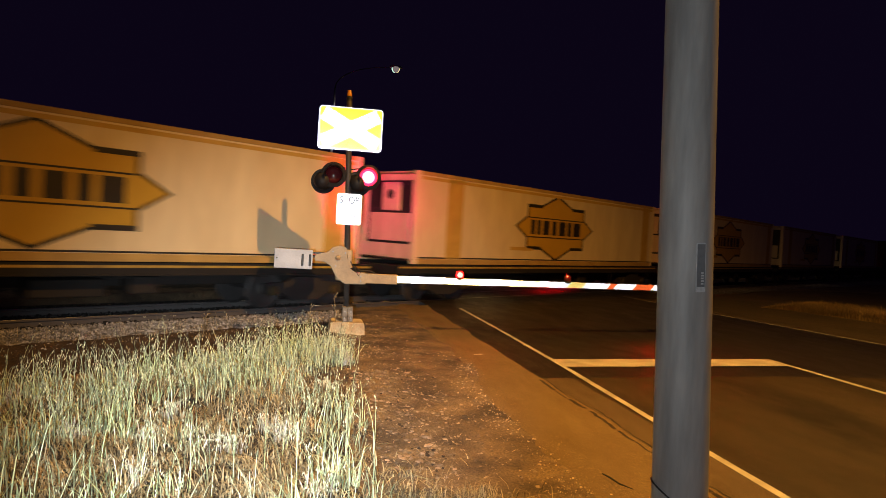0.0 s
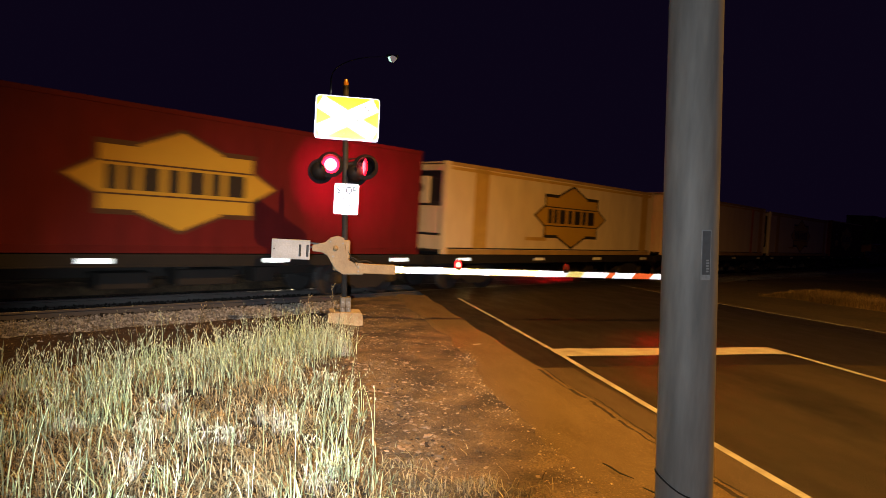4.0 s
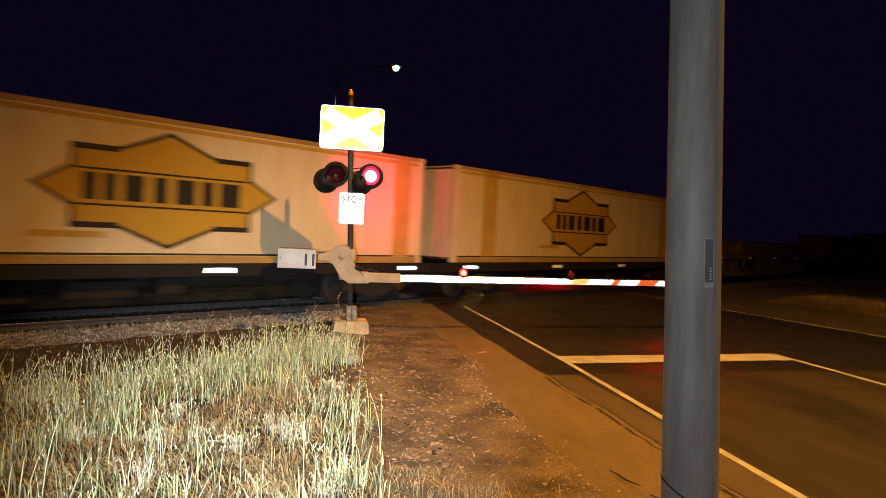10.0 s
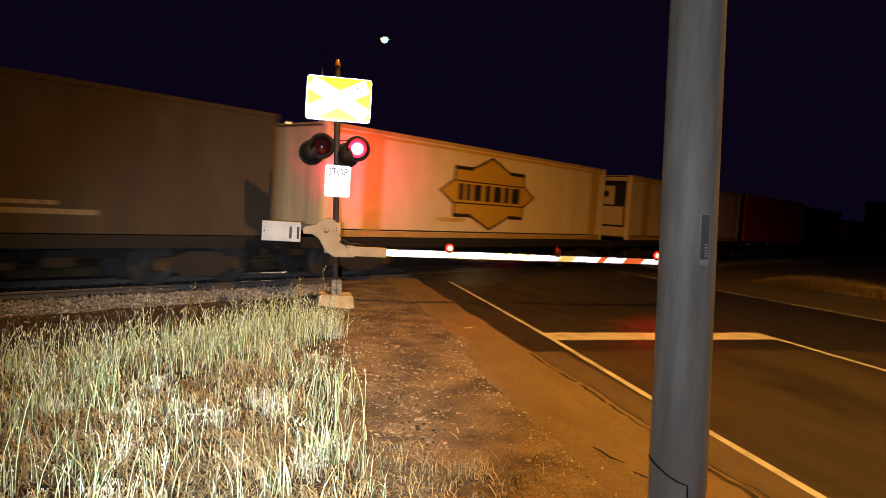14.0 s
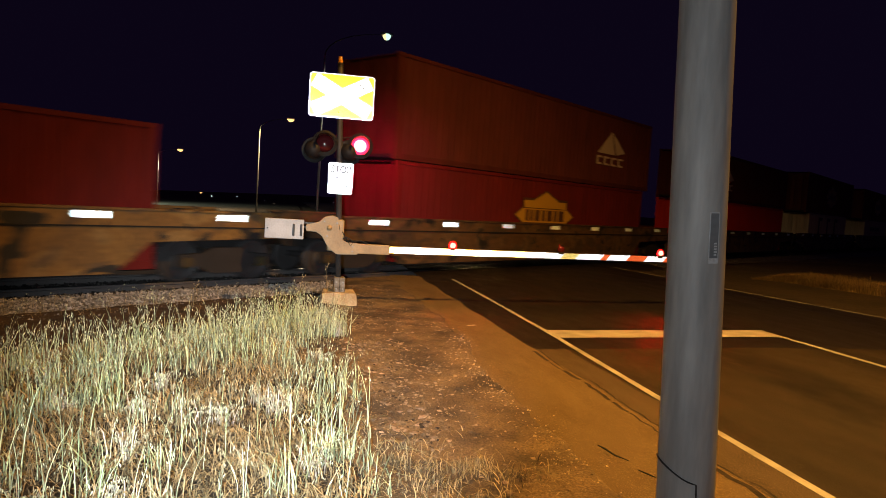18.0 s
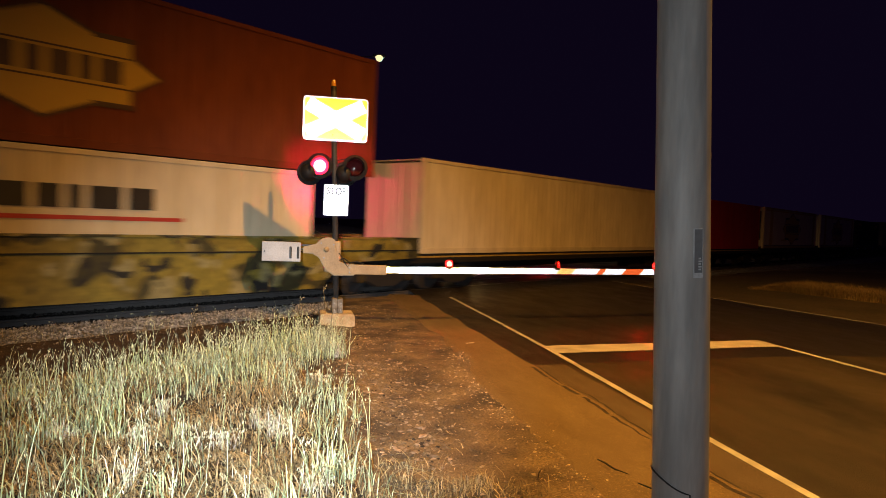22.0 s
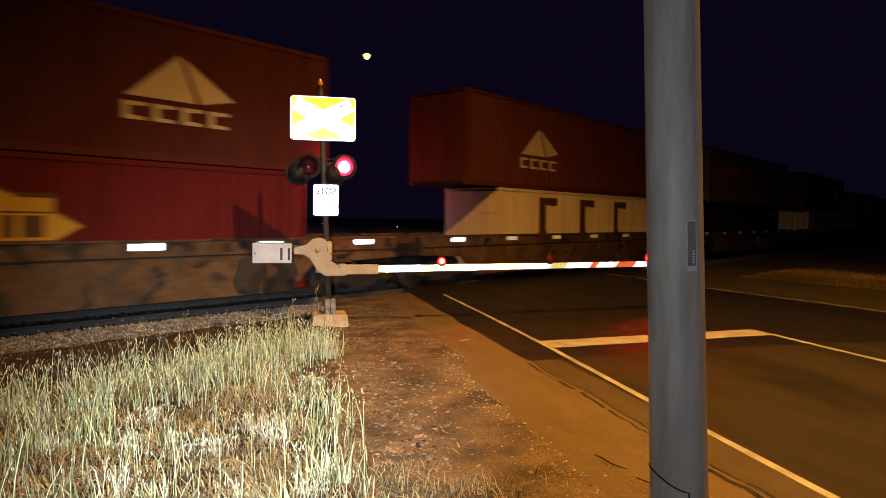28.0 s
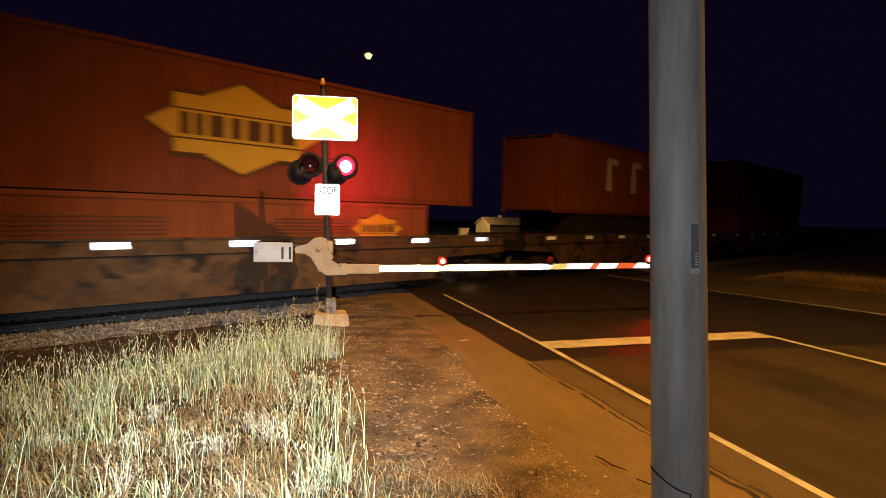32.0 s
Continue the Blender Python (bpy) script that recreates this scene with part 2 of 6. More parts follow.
M_crust = mat("pale_crust", (0.30, 0.215, 0.15), 0.95, per_blade=0.5, spots=(0.20, 0.14, 0.09), spread=0.3, scale=9, fine=50)
M_grit = mat("pale_grit", (0.36, 0.29, 0.20), 0.9, per_blade=0.6, spots=(0.24, 0.18, 0.115), spread=0.3, scale=9, fine=50)
M_rail = mat("rail_steel", (0.08, 0.076, 0.08), 0.75, 0.0, spots=(0.07, 0.062, 0.062), scale=3, fine=50)
M_railhead = mat("polished_railhead", (0.42, 0.42, 0.42), 0.36, 0.9, scale=3, fine=80, bump=0.05)
M_sleeper = mat("concrete_sleeper", (0.30, 0.28, 0.25), 0.9, scale=3, fine=40, bump=0.4)
M_concrete = mat("concrete", (0.62, 0.54, 0.40), 0.9, spots=(0.42, 0.31, 0.19), scale=4, fine=30, bump=0.5)
M_bracket = mat("weathered_bracket", (0.30, 0.29, 0.27), 0.7, 0.2, spots=(0.13, 0.105, 0.085), spread=0.25, scale=14, fine=70, bump=0.2)
M_galv = mat("galvanised_steel", (0.34, 0.35, 0.36), 0.55, 0.45, spots=(0.27, 0.28, 0.29), spread=0.12, scale=3.5, fine=55, bump=0.04)
M_pole = mat("galvanised_pole", (0.375, 0.37, 0.35), 0.55, 0.0, spots=(0.25, 0.25, 0.24), spread=0.16, scale=13, fine=48, bump=0.06, streak=0.16, amount=0.34)
M_black = mat("black_enamel", (0.02, 0.02, 0.022), 0.5, scale=4, fine=60, bump=0.05)
M_mech = mat("beige_enamel", (0.40, 0.30, 0.17), 0.5, spots=(0.30, 0.22, 0.12), scale=4, fine=40, bump=0.08)
M_weight = mat("grey_white_enamel", (0.50, 0.53, 0.60), 0.5, scale=4, fine=40, bump=0.06)
M_amber = mat("amber_lens", (0.75, 0.33, 0.03), 0.25, coat=0.4, bump=0)
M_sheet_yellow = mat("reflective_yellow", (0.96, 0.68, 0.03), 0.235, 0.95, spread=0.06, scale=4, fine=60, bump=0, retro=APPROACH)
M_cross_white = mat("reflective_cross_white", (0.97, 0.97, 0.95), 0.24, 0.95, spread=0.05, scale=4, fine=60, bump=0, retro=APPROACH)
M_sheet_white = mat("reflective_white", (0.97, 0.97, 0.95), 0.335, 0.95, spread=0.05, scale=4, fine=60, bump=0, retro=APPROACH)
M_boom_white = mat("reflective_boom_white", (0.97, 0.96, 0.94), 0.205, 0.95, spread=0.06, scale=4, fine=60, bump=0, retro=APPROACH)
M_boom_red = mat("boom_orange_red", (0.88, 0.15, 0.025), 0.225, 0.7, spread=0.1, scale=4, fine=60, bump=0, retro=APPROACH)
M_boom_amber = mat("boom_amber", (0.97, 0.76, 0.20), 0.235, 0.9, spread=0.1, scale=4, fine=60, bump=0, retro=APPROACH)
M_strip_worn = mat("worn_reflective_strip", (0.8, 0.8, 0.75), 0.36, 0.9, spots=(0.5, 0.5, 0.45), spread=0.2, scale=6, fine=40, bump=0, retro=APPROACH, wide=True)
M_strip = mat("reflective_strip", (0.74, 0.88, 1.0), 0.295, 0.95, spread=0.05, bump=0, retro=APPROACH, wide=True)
M_red_glow = mat("lit_red_lens", (1.0, 0.085, 0.10), 0.3, glow=14, bump=0)
M_red_rim = mat("lit_red_rim", (1.0, 0.006, 0.022), 0.3, glow=13, bump=0)
M_red_back = mat("lit_red_rear_lens", (1.0, 0.002, 0.17), 0.3, glow=2600, bump=0)
M_red_small = mat("lit_red_marker", (1.0, 0.0021, 0.0014), 0.3, glow=560, bump=0)
M_red_edge = mat("lit_red_marker_rim", (1.0, 0.0002, 0.0002), 0.3, glow=300, bump=0)
M_red_far = mat("lit_far_red_lens", (1.0, 0.0008, 0.0012), 0.3, glow=380, bump=0)
M_red_dark = mat("unlit_red_lens", (0.10, 0.012, 0.014), 0.15, coat=0.6, bump=0)
M_mast = mat("weathered_mast", (0.085, 0.08, 0.078), 0.6, 0.2, spots=(0.05, 0.046, 0.044), spread=0.2, scale=4, fine=50, bump=0.08)
M_visor = mat("visor_black", (0.04, 0.036, 0.04), 0.5, scale=5, fine=60, bump=0.05)
M_housing = mat("signal_black", (0.012, 0.010, 0.012), 0.6, scale=4, fine=60, bump=0.05)
M_sign_ink = mat("sign_ink", (0.05, 0.05, 0.055), 0.5, bump=0)
M_sign_grey = mat("faded_sign_ink", (0.06, 0.06, 0.065), 0.6, bump=0)
M_cool_glow = mat("cool_lamp_glow", (0.60, 1.0, 0.80), 0.4, glow=1.3, bump=0)
M_warm_glow = mat("warm_lamp_glow", (1.0, 0.55, 0.18), 0.4, glow=2.2, bump=0)
M_faint_glow = mat("faint_lamp_glow", (0.5, 0.4, 0.4), 0.4, glow=0.35, bump=0)
M_yellow_glow = mat("yellow_lamp_glow", (1.0, 0.82, 0.36), 0.4, glow=1.4, bump=0)
M_dot_white = mat("far_white_light", (0.75, 0.88, 1.0), 0.4, glow=3.0, bump=0)
M_dot_warm = mat("far_warm_light", (1.0, 0.72, 0.4), 0.4, glow=2.0, bump=0)
M_grass_green = mat("green_grass", (0.26, 0.335, 0.155), 0.6, spots=(0.43, 0.49, 0.33), spread=0.25, scale=1.2, fine=20, bump=0, per_blade=0.75)
M_straw = mat("bleached_straw", (0.42, 0.36, 0.235), 0.75, spots=(0.22, 0.175, 0.095), spread=0.25, scale=1.9, fine=20, bump=0, per_blade=0.8)
M_grass_dry = mat("dry_grass", (0.31, 0.255, 0.145), 0.75, spots=(0.13, 0.098, 0.048), spread=0.25, scale=1.9, fine=20, bump=0, per_blade=0.85)
M_grass_far = mat("far_dry_grass", (0.24, 0.17, 0.07), 0.85, spots=(0.14, 0.10, 0.042), spread=0.3, scale=0.7, fine=12, bump=0, per_blade=0.7)
M_seed = mat("pale_seed_heads", (0.46, 0.47, 0.32), 0.8, per_blade=0.6, spread=0.2, scale=3, fine=30, bump=0)
M_plume = mat("white_plume", (0.44, 0.41, 0.36), 0.8, spread=0.15, per_blade=0.45, scale=3, fine=30, bump=0)
M_wagon = mat("wagon_dark_steel", (0.008, 0.0075, 0.0085), 0.8, spots=(0.014, 0.0115, 0.0105), scale=1.5, fine=25, bump=0.2)
M_bogie = mat("dusty_bogie_steel", (0.022, 0.020, 0.023), 0.8, spots=(0.012, 0.011, 0.012), scale=4, fine=25, bump=0.2)
M_wheel = mat("wheel_steel", (0.045, 0.042, 0.045), 0.6, 0.2, scale=4, fine=30, bump=0.2)
M_sill_yellow = mat("sill_yellow", (0.50, 0.33, 0.05), 0.6, spots=(0.30, 0.19, 0.05), scale=2, fine=20, bump=0.1)
M_hub_yellow = mat("axle_box_yellow", (0.06, 0.042, 0.014), 0.6, scale=4, fine=30)
G_SETS = (graffiti("graffiti_pale", (0.29, 0.105, 0.042), (0.38, 0.19, 0.10), (0.22, 0.075, 0.03), (0.55, 0.42, 0.32)),
          graffiti("graffiti_rust", (0.205, 0.118, 0.054), (0.165, 0.092, 0.043), (0.235, 0.148, 0.074), (0.125, 0.085, 0.055)),
          graffiti("graffiti_cream", (0.30, 0.225, 0.15), (0.20, 0.15, 0.105), (0.26, 0.18, 0.115), (0.36, 0.31, 0.25)),
          graffiti("graffiti_olive", (0.42, 0.34, 0.055), (0.35, 0.27, 0.045), (0.09, 0.08, 0.03), (0.50, 0.44, 0.20)),
          graffiti("graffiti_faded", (0.10, 0.062, 0.052), (0.17, 0.12, 0.095), (0.24, 0.085, 0.055), (0.27, 0.25, 0.23)),
          graffiti("faded_cream", (0.47, 0.37, 0.26), (0.38, 0.29, 0.20), (0.25, 0.185, 0.13), (0.52, 0.44, 0.34)),
          graffiti("graffiti_dark", (0.05, 0.047, 0.052), (0.095, 0.085, 0.08), (0.15, 0.125, 0.11), (0.22, 0.205, 0.19)),
          graffiti("graffiti_ochre", (0.36, 0.20, 0.055), (0.30, 0.165, 0.05), (0.40, 0.25, 0.09), (0.20, 0.125, 0.065)),
          graffiti("graffiti_teal", (0.11, 0.13, 0.11), (0.08, 0.12, 0.085), (0.17, 0.19, 0.16), (0.25, 0.26, 0.24)))
C_cream = mat("cream_panel", (0.80, 0.67, 0.43), 0.5, spots=(0.71, 0.57, 0.35), spread=0.10, scale=1.6, fine=6, bump=0.03, per_object=0.05, streak=0.25, shine=0.15)
C_rail = mat("ochre_frame", (0.50, 0.33, 0.11), 0.55, spots=(0.40, 0.26, 0.09), spread=0.12, scale=2, fine=10, bump=0.03, shine=0.15)
C_band = mat("ochre_band", (0.63, 0.41, 0.10), 0.55, spots=(0.53, 0.33, 0.08), spread=0.1, scale=2, fine=10, bump=0.03, shine=0.15)
C_white = mat("white_panel", (0.71, 0.61, 0.43), 0.55, spots=(0.59, 0.49, 0.32), spread=0.14, scale=2.2, fine=7, bump=0.05, streak=0.22, shine=0.15)
C_red = mat("dark_red_paint", (0.135, 0.013, 0.014), 0.6, spots=(0.10, 0.011, 0.012), spread=0.22, scale=2.2, fine=9, bump=0.05, per_object=0.12, streak=0.22, shine=0.15)
C_bright = mat("bright_red_paint", (0.58, 0.032, 0.010), 0.55, spots=(0.48, 0.026, 0.009), spread=0.14, scale=2.2, fine=8, bump=0.05, streak=0.22, shine=0.15)
C_brown = mat("red_brown_paint", (0.20, 0.054, 0.021), 0.6, spots=(0.155, 0.041, 0.018), spread=0.22, scale=2.2, fine=9, bump=0.05, per_object=0.1, streak=0.22, shine=0.15)
C_maroon = mat("maroon_paint", (0.105, 0.026, 0.021), 0.6, spots=(0.08, 0.020, 0.017), spread=0.22, scale=2.2, fine=9, bump=0.05, per_object=0.12, streak=0.22, shine=0.15)
C_dark = mat("black_paint", (0.025, 0.022, 0.036), 0.6, spots=(0.018, 0.016, 0.027), spread=0.22, scale=2.2, fine=9, bump=0.05, streak=0.22, shine=0.15)
C_tan = mat("dirty_tan_paint", (0.24, 0.145, 0.078), 0.6, spots=(0.15, 0.085, 0.045), spread=0.22, scale=2.2, fine=9, bump=0.05, streak=0.22, shine=0.15)
C_grey = mat("grey_paint", (0.078, 0.060, 0.045), 0.6, spots=(0.06, 0.045, 0.034), spread=0.22, scale=2.2, fine=9, bump=0.05, streak=0.22, shine=0.15)
C_stone = mat("stone_grey_paint", (0.19, 0.15, 0.10), 0.6, spots=(0.14, 0.11, 0.072), spread=0.2, scale=2.2, fine=9, bump=0.05, streak=0.22, shine=0.15)
C_char = mat("charcoal_curtain", (0.047, 0.043, 0.047), 0.6, spots=(0.033, 0.03, 0.034), spread=0.22, scale=2.2, fine=9, bump=0.05, streak=0.22, shine=0.15)
C_orange = mat("orange_brown_paint", (0.27, 0.078, 0.025), 0.6, spots=(0.20, 0.056, 0.02), spread=0.22, scale=2.2, fine=9, bump=0.05, streak=0.22, shine=0.15)
C_beige = mat("beige_panel", (0.38, 0.31, 0.22), 0.6, spots=(0.28, 0.22, 0.15), spread=0.22, scale=2.2, fine=9, bump=0.05, streak=0.22, shine=0.15)
L_yellow = mat("logo_yellow", (0.58, 0.35, 0.035), 0.5, spread=0.05, scale=2, fine=20, bump=0)
L_dark = mat("logo_dark", (0.03, 0.025, 0.02), 0.5, bump=0)
L_red = mat("logo_red", (0.5, 0.05, 0.03), 0.5, bump=0)
L_brown = mat("logo_brown", (0.10, 0.045, 0.02), 0.5, bump=0)
L_orange = mat("logo_orange", (0.75, 0.22, 0.02), 0.5, bump=0)
L_pale = mat("logo_pale", (0.62, 0.52, 0.38), 0.5, spread=0.05, bump=0)
L_amber = mat("logo_amber", (0.75, 0.42, 0.03), 0.5, bump=0)
C_unit_dark = mat("unit_dark_grille", (0.03, 0.03, 0.03), 0.6, scale=6, fine=50)
C_wood = mat("weathered_timber", (0.30, 0.21, 0.13), 0.85, spots=(0.16, 0.11, 0.07), spread=0.3, scale=3, fine=25, bump=0.4, per_object=0.3)
M_roof = mat("pale_metal_roof", (0.46, 0.35, 0.17), 0.6, scale=2, fine=20)
M_shed = mat("shed_wall", (0.42, 0.32, 0.16), 0.8, scale=2, fine=20)
M_shed_roof = mat("tan_roof_sheet", (0.46, 0.36, 0.20), 0.6, scale=2, fine=20, bump=0.1)
M_far_dark = mat("dark_foliage", (0.03, 0.035, 0.025), 0.9, spread=0.3, scale=1, fine=8)
M_cable = mat("black_cable", (0.02, 0.02, 0.02), 0.6, bump=0)
M_sticker = mat("grey_label", (0.58, 0.60, 0.61), 0.5, scale=20, fine=120, bump=0)
M_sticker_dark = mat("label_bars", (0.20, 0.21, 0.22), 0.5, bump=0)


# ---- mesh helpers ----
def box(bm, x0, x1, y0, y1, z0, z1, bevel=0.0):
    vs = [bm.verts.new(p) for p in ((x0, y0, z0), (x1, y0, z0), (x1, y1, z0), (x0, y1, z0), (x0, y0, z1), (x1, y0, z1), (x1, y1, z1), (x0, y1, z1))]
    fs = [bm.faces.new([vs[i] for i in f]) for f in ((3, 2, 1, 0), (4, 5, 6, 7), (0, 1, 5, 4), (1, 2, 6, 5), (2, 3, 7, 6), (3, 0, 4, 7))]
    if bevel:
        es = list({e for f in fs for e in f.edges})
        bmesh.ops.bevel(bm, geom=es, offset=bevel, segments=2, affect="EDGES", profile=0.5)
    return bm


def boxes(*dims, bevel=0.0):
    bm = bmesh.new()
    for dim in dims:
        box(bm, *dim, bevel=bevel)
    return bm


def prism(points, depth, axis="y", bevel=0.0):
    """A plate from an outline of (a, b) points: in x and z with thickness along y, or in x and y with thickness along z."""
    bm = bmesh.new()
    if axis == "y":
        lo, hi = [(a, -depth, b) for a, b in points], [(a, 0, b) for a, b in points]
    else:
        lo, hi = [(a, b, 0) for a, b in points], [(a, b, depth) for a, b in points]
    v0, v1 = [bm.verts.new(p) for p in lo], [bm.verts.new(p) for p in hi]
    k = len(points)
    bm.faces.new(v0), bm.faces.new(v1[::-1])
    for i in range(k):
        bm.faces.new((v0[(i + 1) % k], v0[i], v1[i], v1[(i + 1) % k]))
    bmesh.ops.recalc_face_normals(bm, faces=bm.faces)
    if bevel:
        bmesh.ops.bevel(bm, geom=list(bm.edges), offset=bevel, segments=2, affect="EDGES")
    return bm


def lathe(profile, sides=24, along="z", caps=True):
    """A turned body from (radius, height) points."""
    bm = bmesh.new()
    rings = []
    for r, h in profile:
        ring = []
        for i in range(sides):
            a = 2 * math.pi * i / sides
            p = (r * math.cos(a), r * math.sin(a), h)
            if along == "y":
                p = (p[0], h, p[1])
            if along == "x":
                p = (h, p[0], p[1])
            ring.append(bm.verts.new(p))
        rings.append(ring)
    for r0, r1 in zip(rings, rings[1:]):
        for i in range(sides):
            bm.faces.new((r0[i], r0[(i + 1) % sides], r1[(i + 1) % sides], r1[i]))
    if caps:
        bm.faces.new(rings[0][::-1]), bm.faces.new(rings[-1])
    bmesh.ops.recalc_face_normals(bm, faces=bm.faces)
    return bm


def tube(points, radius, sides=8):
    bm = bmesh.new()
    pts = [Vector(p) for p in points]
    rad = radius if isinstance(radius, (list, tuple)) else [radius] * len(pts)
    rings = []
    for i, p in enumerate(pts):
        way = (pts[min(i + 1, len(pts) - 1)] - pts[max(i - 1, 0)]).normalized()
        side = way.cross(Vector((0.31, 0.17, 0.93))).normalized()
        up = way.cross(side)
        rings.append([bm.verts.new(p + rad[i] * (math.cos(2 * math.pi * k / sides) * side + math.sin(2 * math.pi * k / sides) * up)) for k in range(sides)])
    for r0, r1 in zip(rings, rings[1:]):
        for k in range(sides):
            bm.faces.new((r0[k], r0[(k + 1) % sides], r1[(k + 1) % sides], r1[k]))
    bm.faces.new(rings[0][::-1]), bm.faces.new(rings[-1])
    bmesh.ops.recalc_face_normals(bm, faces=bm.faces)
    return bm


def moved(bm, m):
    bmesh.ops.transform(bm, matrix=m, verts=bm.verts)
    return bm


def joined(*bms):
    out = bmesh.new()
    for b in bms:
        me = bpy.data.meshes.new("piece")
        b.to_mesh(me)
        b.free()
        out.from_mesh(me)
        bpy.data.meshes.remove(me)
    return out


def as_mesh(name, made, material, smooth=False):
    if isinstance(made, bpy.types.Mesh):
        return made
    me = bpy.data.meshes.new(name)
    made.to_mesh(me)
    made.free()
    me.materials.append(material)
    if smooth:
        me.shade_smooth()
    return me


def part(name, made, material, parent, label="", m=None, smooth=False):
    ob = new(name, as_mesh(name, made, material, smooth))
    ob.parent = parent
    if m is not None:
        ob.matrix_local = m
    return tagged(ob, label)


def thing(name, label, category, m, group="", kind=""):
    ob = new(name)
    ob.empty_display_size = 0.3
    ob.matrix_world = m
    return tagged(ob, label, category, group, kind)


def solid(name, made, material, label, category="", group="", kind="", m=None, smooth=False):
    ob = new(name, as_mesh(name, made, material, smooth))
    if m is not None:
        ob.matrix_world = m
    return tagged(ob, label, category, group, kind)


def raw(name, verts, faces, material):
    me = bpy.data.meshes.new(name)
    me.from_pydata(verts, [], faces)
    me.materials.append(material)
    me.update()
    return me


def lettering(text, size, material):
    data = bpy.data.curves.new("lettering", "FONT")
    data.offset = 0.0065
    data.body, data.size, data.align_x, data.align_y, data.extrude = text, size, "CENTER", "CENTER", 0.001
    ob = bpy.data.objects.new("lettering", data)
    scene.collection.objects.link(ob)
    bpy.context.view_layer.update()
    me = bpy.data.meshes.new_from_object(ob.evaluated_get(bpy.context.evaluated_depsgraph_get()))
    bpy.data.objects.remove(ob)
    me.materials.clear()
    me.materials.append(material)
    return me


def rounded(w, h, r, k=5):
    """The outline of a rectangle with rounded corners, centred."""
    pts = []
    for cx, cy, a0 in ((w / 2 - r, h / 2 - r, 0), (-w / 2 + r, h / 2 - r, 90), (-w / 2 + r, -h / 2 + r, 180), (w / 2 - r, -h / 2 + r, 270)):
        for i in range(k + 1):
            a = radians(a0 + 90 * i / k)
            pts.append((cx + r * math.cos(a), cy + r * math.sin(a)))
    return pts


# ---- the railway's line: s metres along it, a metres across (away from the camera) ----
ANGLE = 35.7
ALONG = Vector((math.cos(radians(ANGLE)), math.sin(radians(ANGLE)), 0))
ACROSS = Vector((-ALONG.y, ALONG.x, 0))
CENTRE = 15.47


def track_pose(s, a=0.0, z=0.0):
    p = ALONG * s + ACROSS * (CENTRE + a)
    return pose(p.x, p.y, z, 0, 0, ANGLE)


def across_of(x, y):
    return Vector((x, y, 0)).dot(ACROSS) - CENTRE


# ---- ground ----
def smooth_step(a, b, x):
    u = min(1.0, max(0.0, (x - a) / (b - a)))
    return u * u * (3 - 2 * u)


def road_height(x, y):
    crown = 0.08 - 0.019 * abs(x - 8.45)
    near = smooth_step(3.2, 1.6, abs(across_of(x, y)))
    return crown * (1 - near) + 0.0 * near


def ragged_left(y):
    return 2.30 + 0.30 * smooth_step(9.2, 11.5, y) + 0.14 * noise.noise(Vector((0, y * 0.8, 3))) + 0.05 * noise.noise(Vector((0, y * 3.1, 5)))


def ground_height(x, y):
    a = across_of(x, y)
    z = -0.03 + 0.025 * noise.noise(Vector((x * 0.9, y * 0.9, 0))) + 0.016 * noise.noise(Vector((x * 3.3, y * 3.3, 2)))
    if -8 < x < 4 and 3 < y < 22:
        z += 0.022 * noise.noise(Vector((x * 6, y * 6, 4))) + 0.016 * abs(noise.noise(Vector((x * 11, y * 11, 6))))
    if 1.9 < x < 15:
        edge = ragged_left(y)
        z -= 0.14 * smooth_step(edge - 0.03, edge + 0.35, x) * smooth_step(15, 14.0, x)
    if x < 2.6:
        bank = smooth_step(3.4, 1.5, abs(a))
        z = z * (1 - bank) + (-0.17) * bank
    if abs(a) < 3.0:
        z = min(z, -0.17 - 0.2 * smooth_step(3.0, 2.4, abs(a)))
    if x > 14.6:
        z += 0.17 * smooth_step(14.6, 17.0, x) * smooth_step(2.0, 6.0, abs(a)) * (0.8 + 0.4 * noise.noise(Vector((x * 0.5, y * 0.3, 5))))
    far = smooth_step(25, 90, y)
    z -= far * (0.6 + 0.028 * max(0.0, 30 - x))
    return z


def sheet(name, xs, ys, height, material, inside=None):
    verts, faces, index = [], [], {}
    for j, y in enumerate(ys):
        for i, x in enumerate(xs):
            verts.append((x, y, height(x, y)))
    w = len(xs)
    for j in range(len(ys) - 1):
        for i in range(w - 1):
            if inside is None or inside(0.5 * (xs[i] + xs[i + 1]), 0.5 * (ys[j] + ys[j + 1])):
                faces.append((j * w + i, j * w + i + 1, (j + 1) * w + i + 1, (j + 1) * w + i))
    me = raw(name, verts, faces, material)
    me.shade_smooth()
    return me


def steps(*pieces):
    out = []
    for a, b, k in pieces:
        out += [a + (b - a) * i / k for i in range(k)]
    return out + [pieces[-1][1]]


ground = new("ground", sheet("ground", steps((-1500, -60, 12), (-60, -8, 26), (-8, -3, 55), (-3, 3.6, 170), (3.6, 14, 10), (14, 30, 40), (30, 90, 20), (90, 1500, 12)),
                             steps((-300, -5, 10), (-5, 3, 8), (3, 18, 360), (18, 22, 20), (22, 60, 40), (60, 300, 24), (300, 2500, 12)), ground_height, M_dirt))
tagged(ground, "bare brown dirt with dry litter beside the road", "ground", kind="structure")

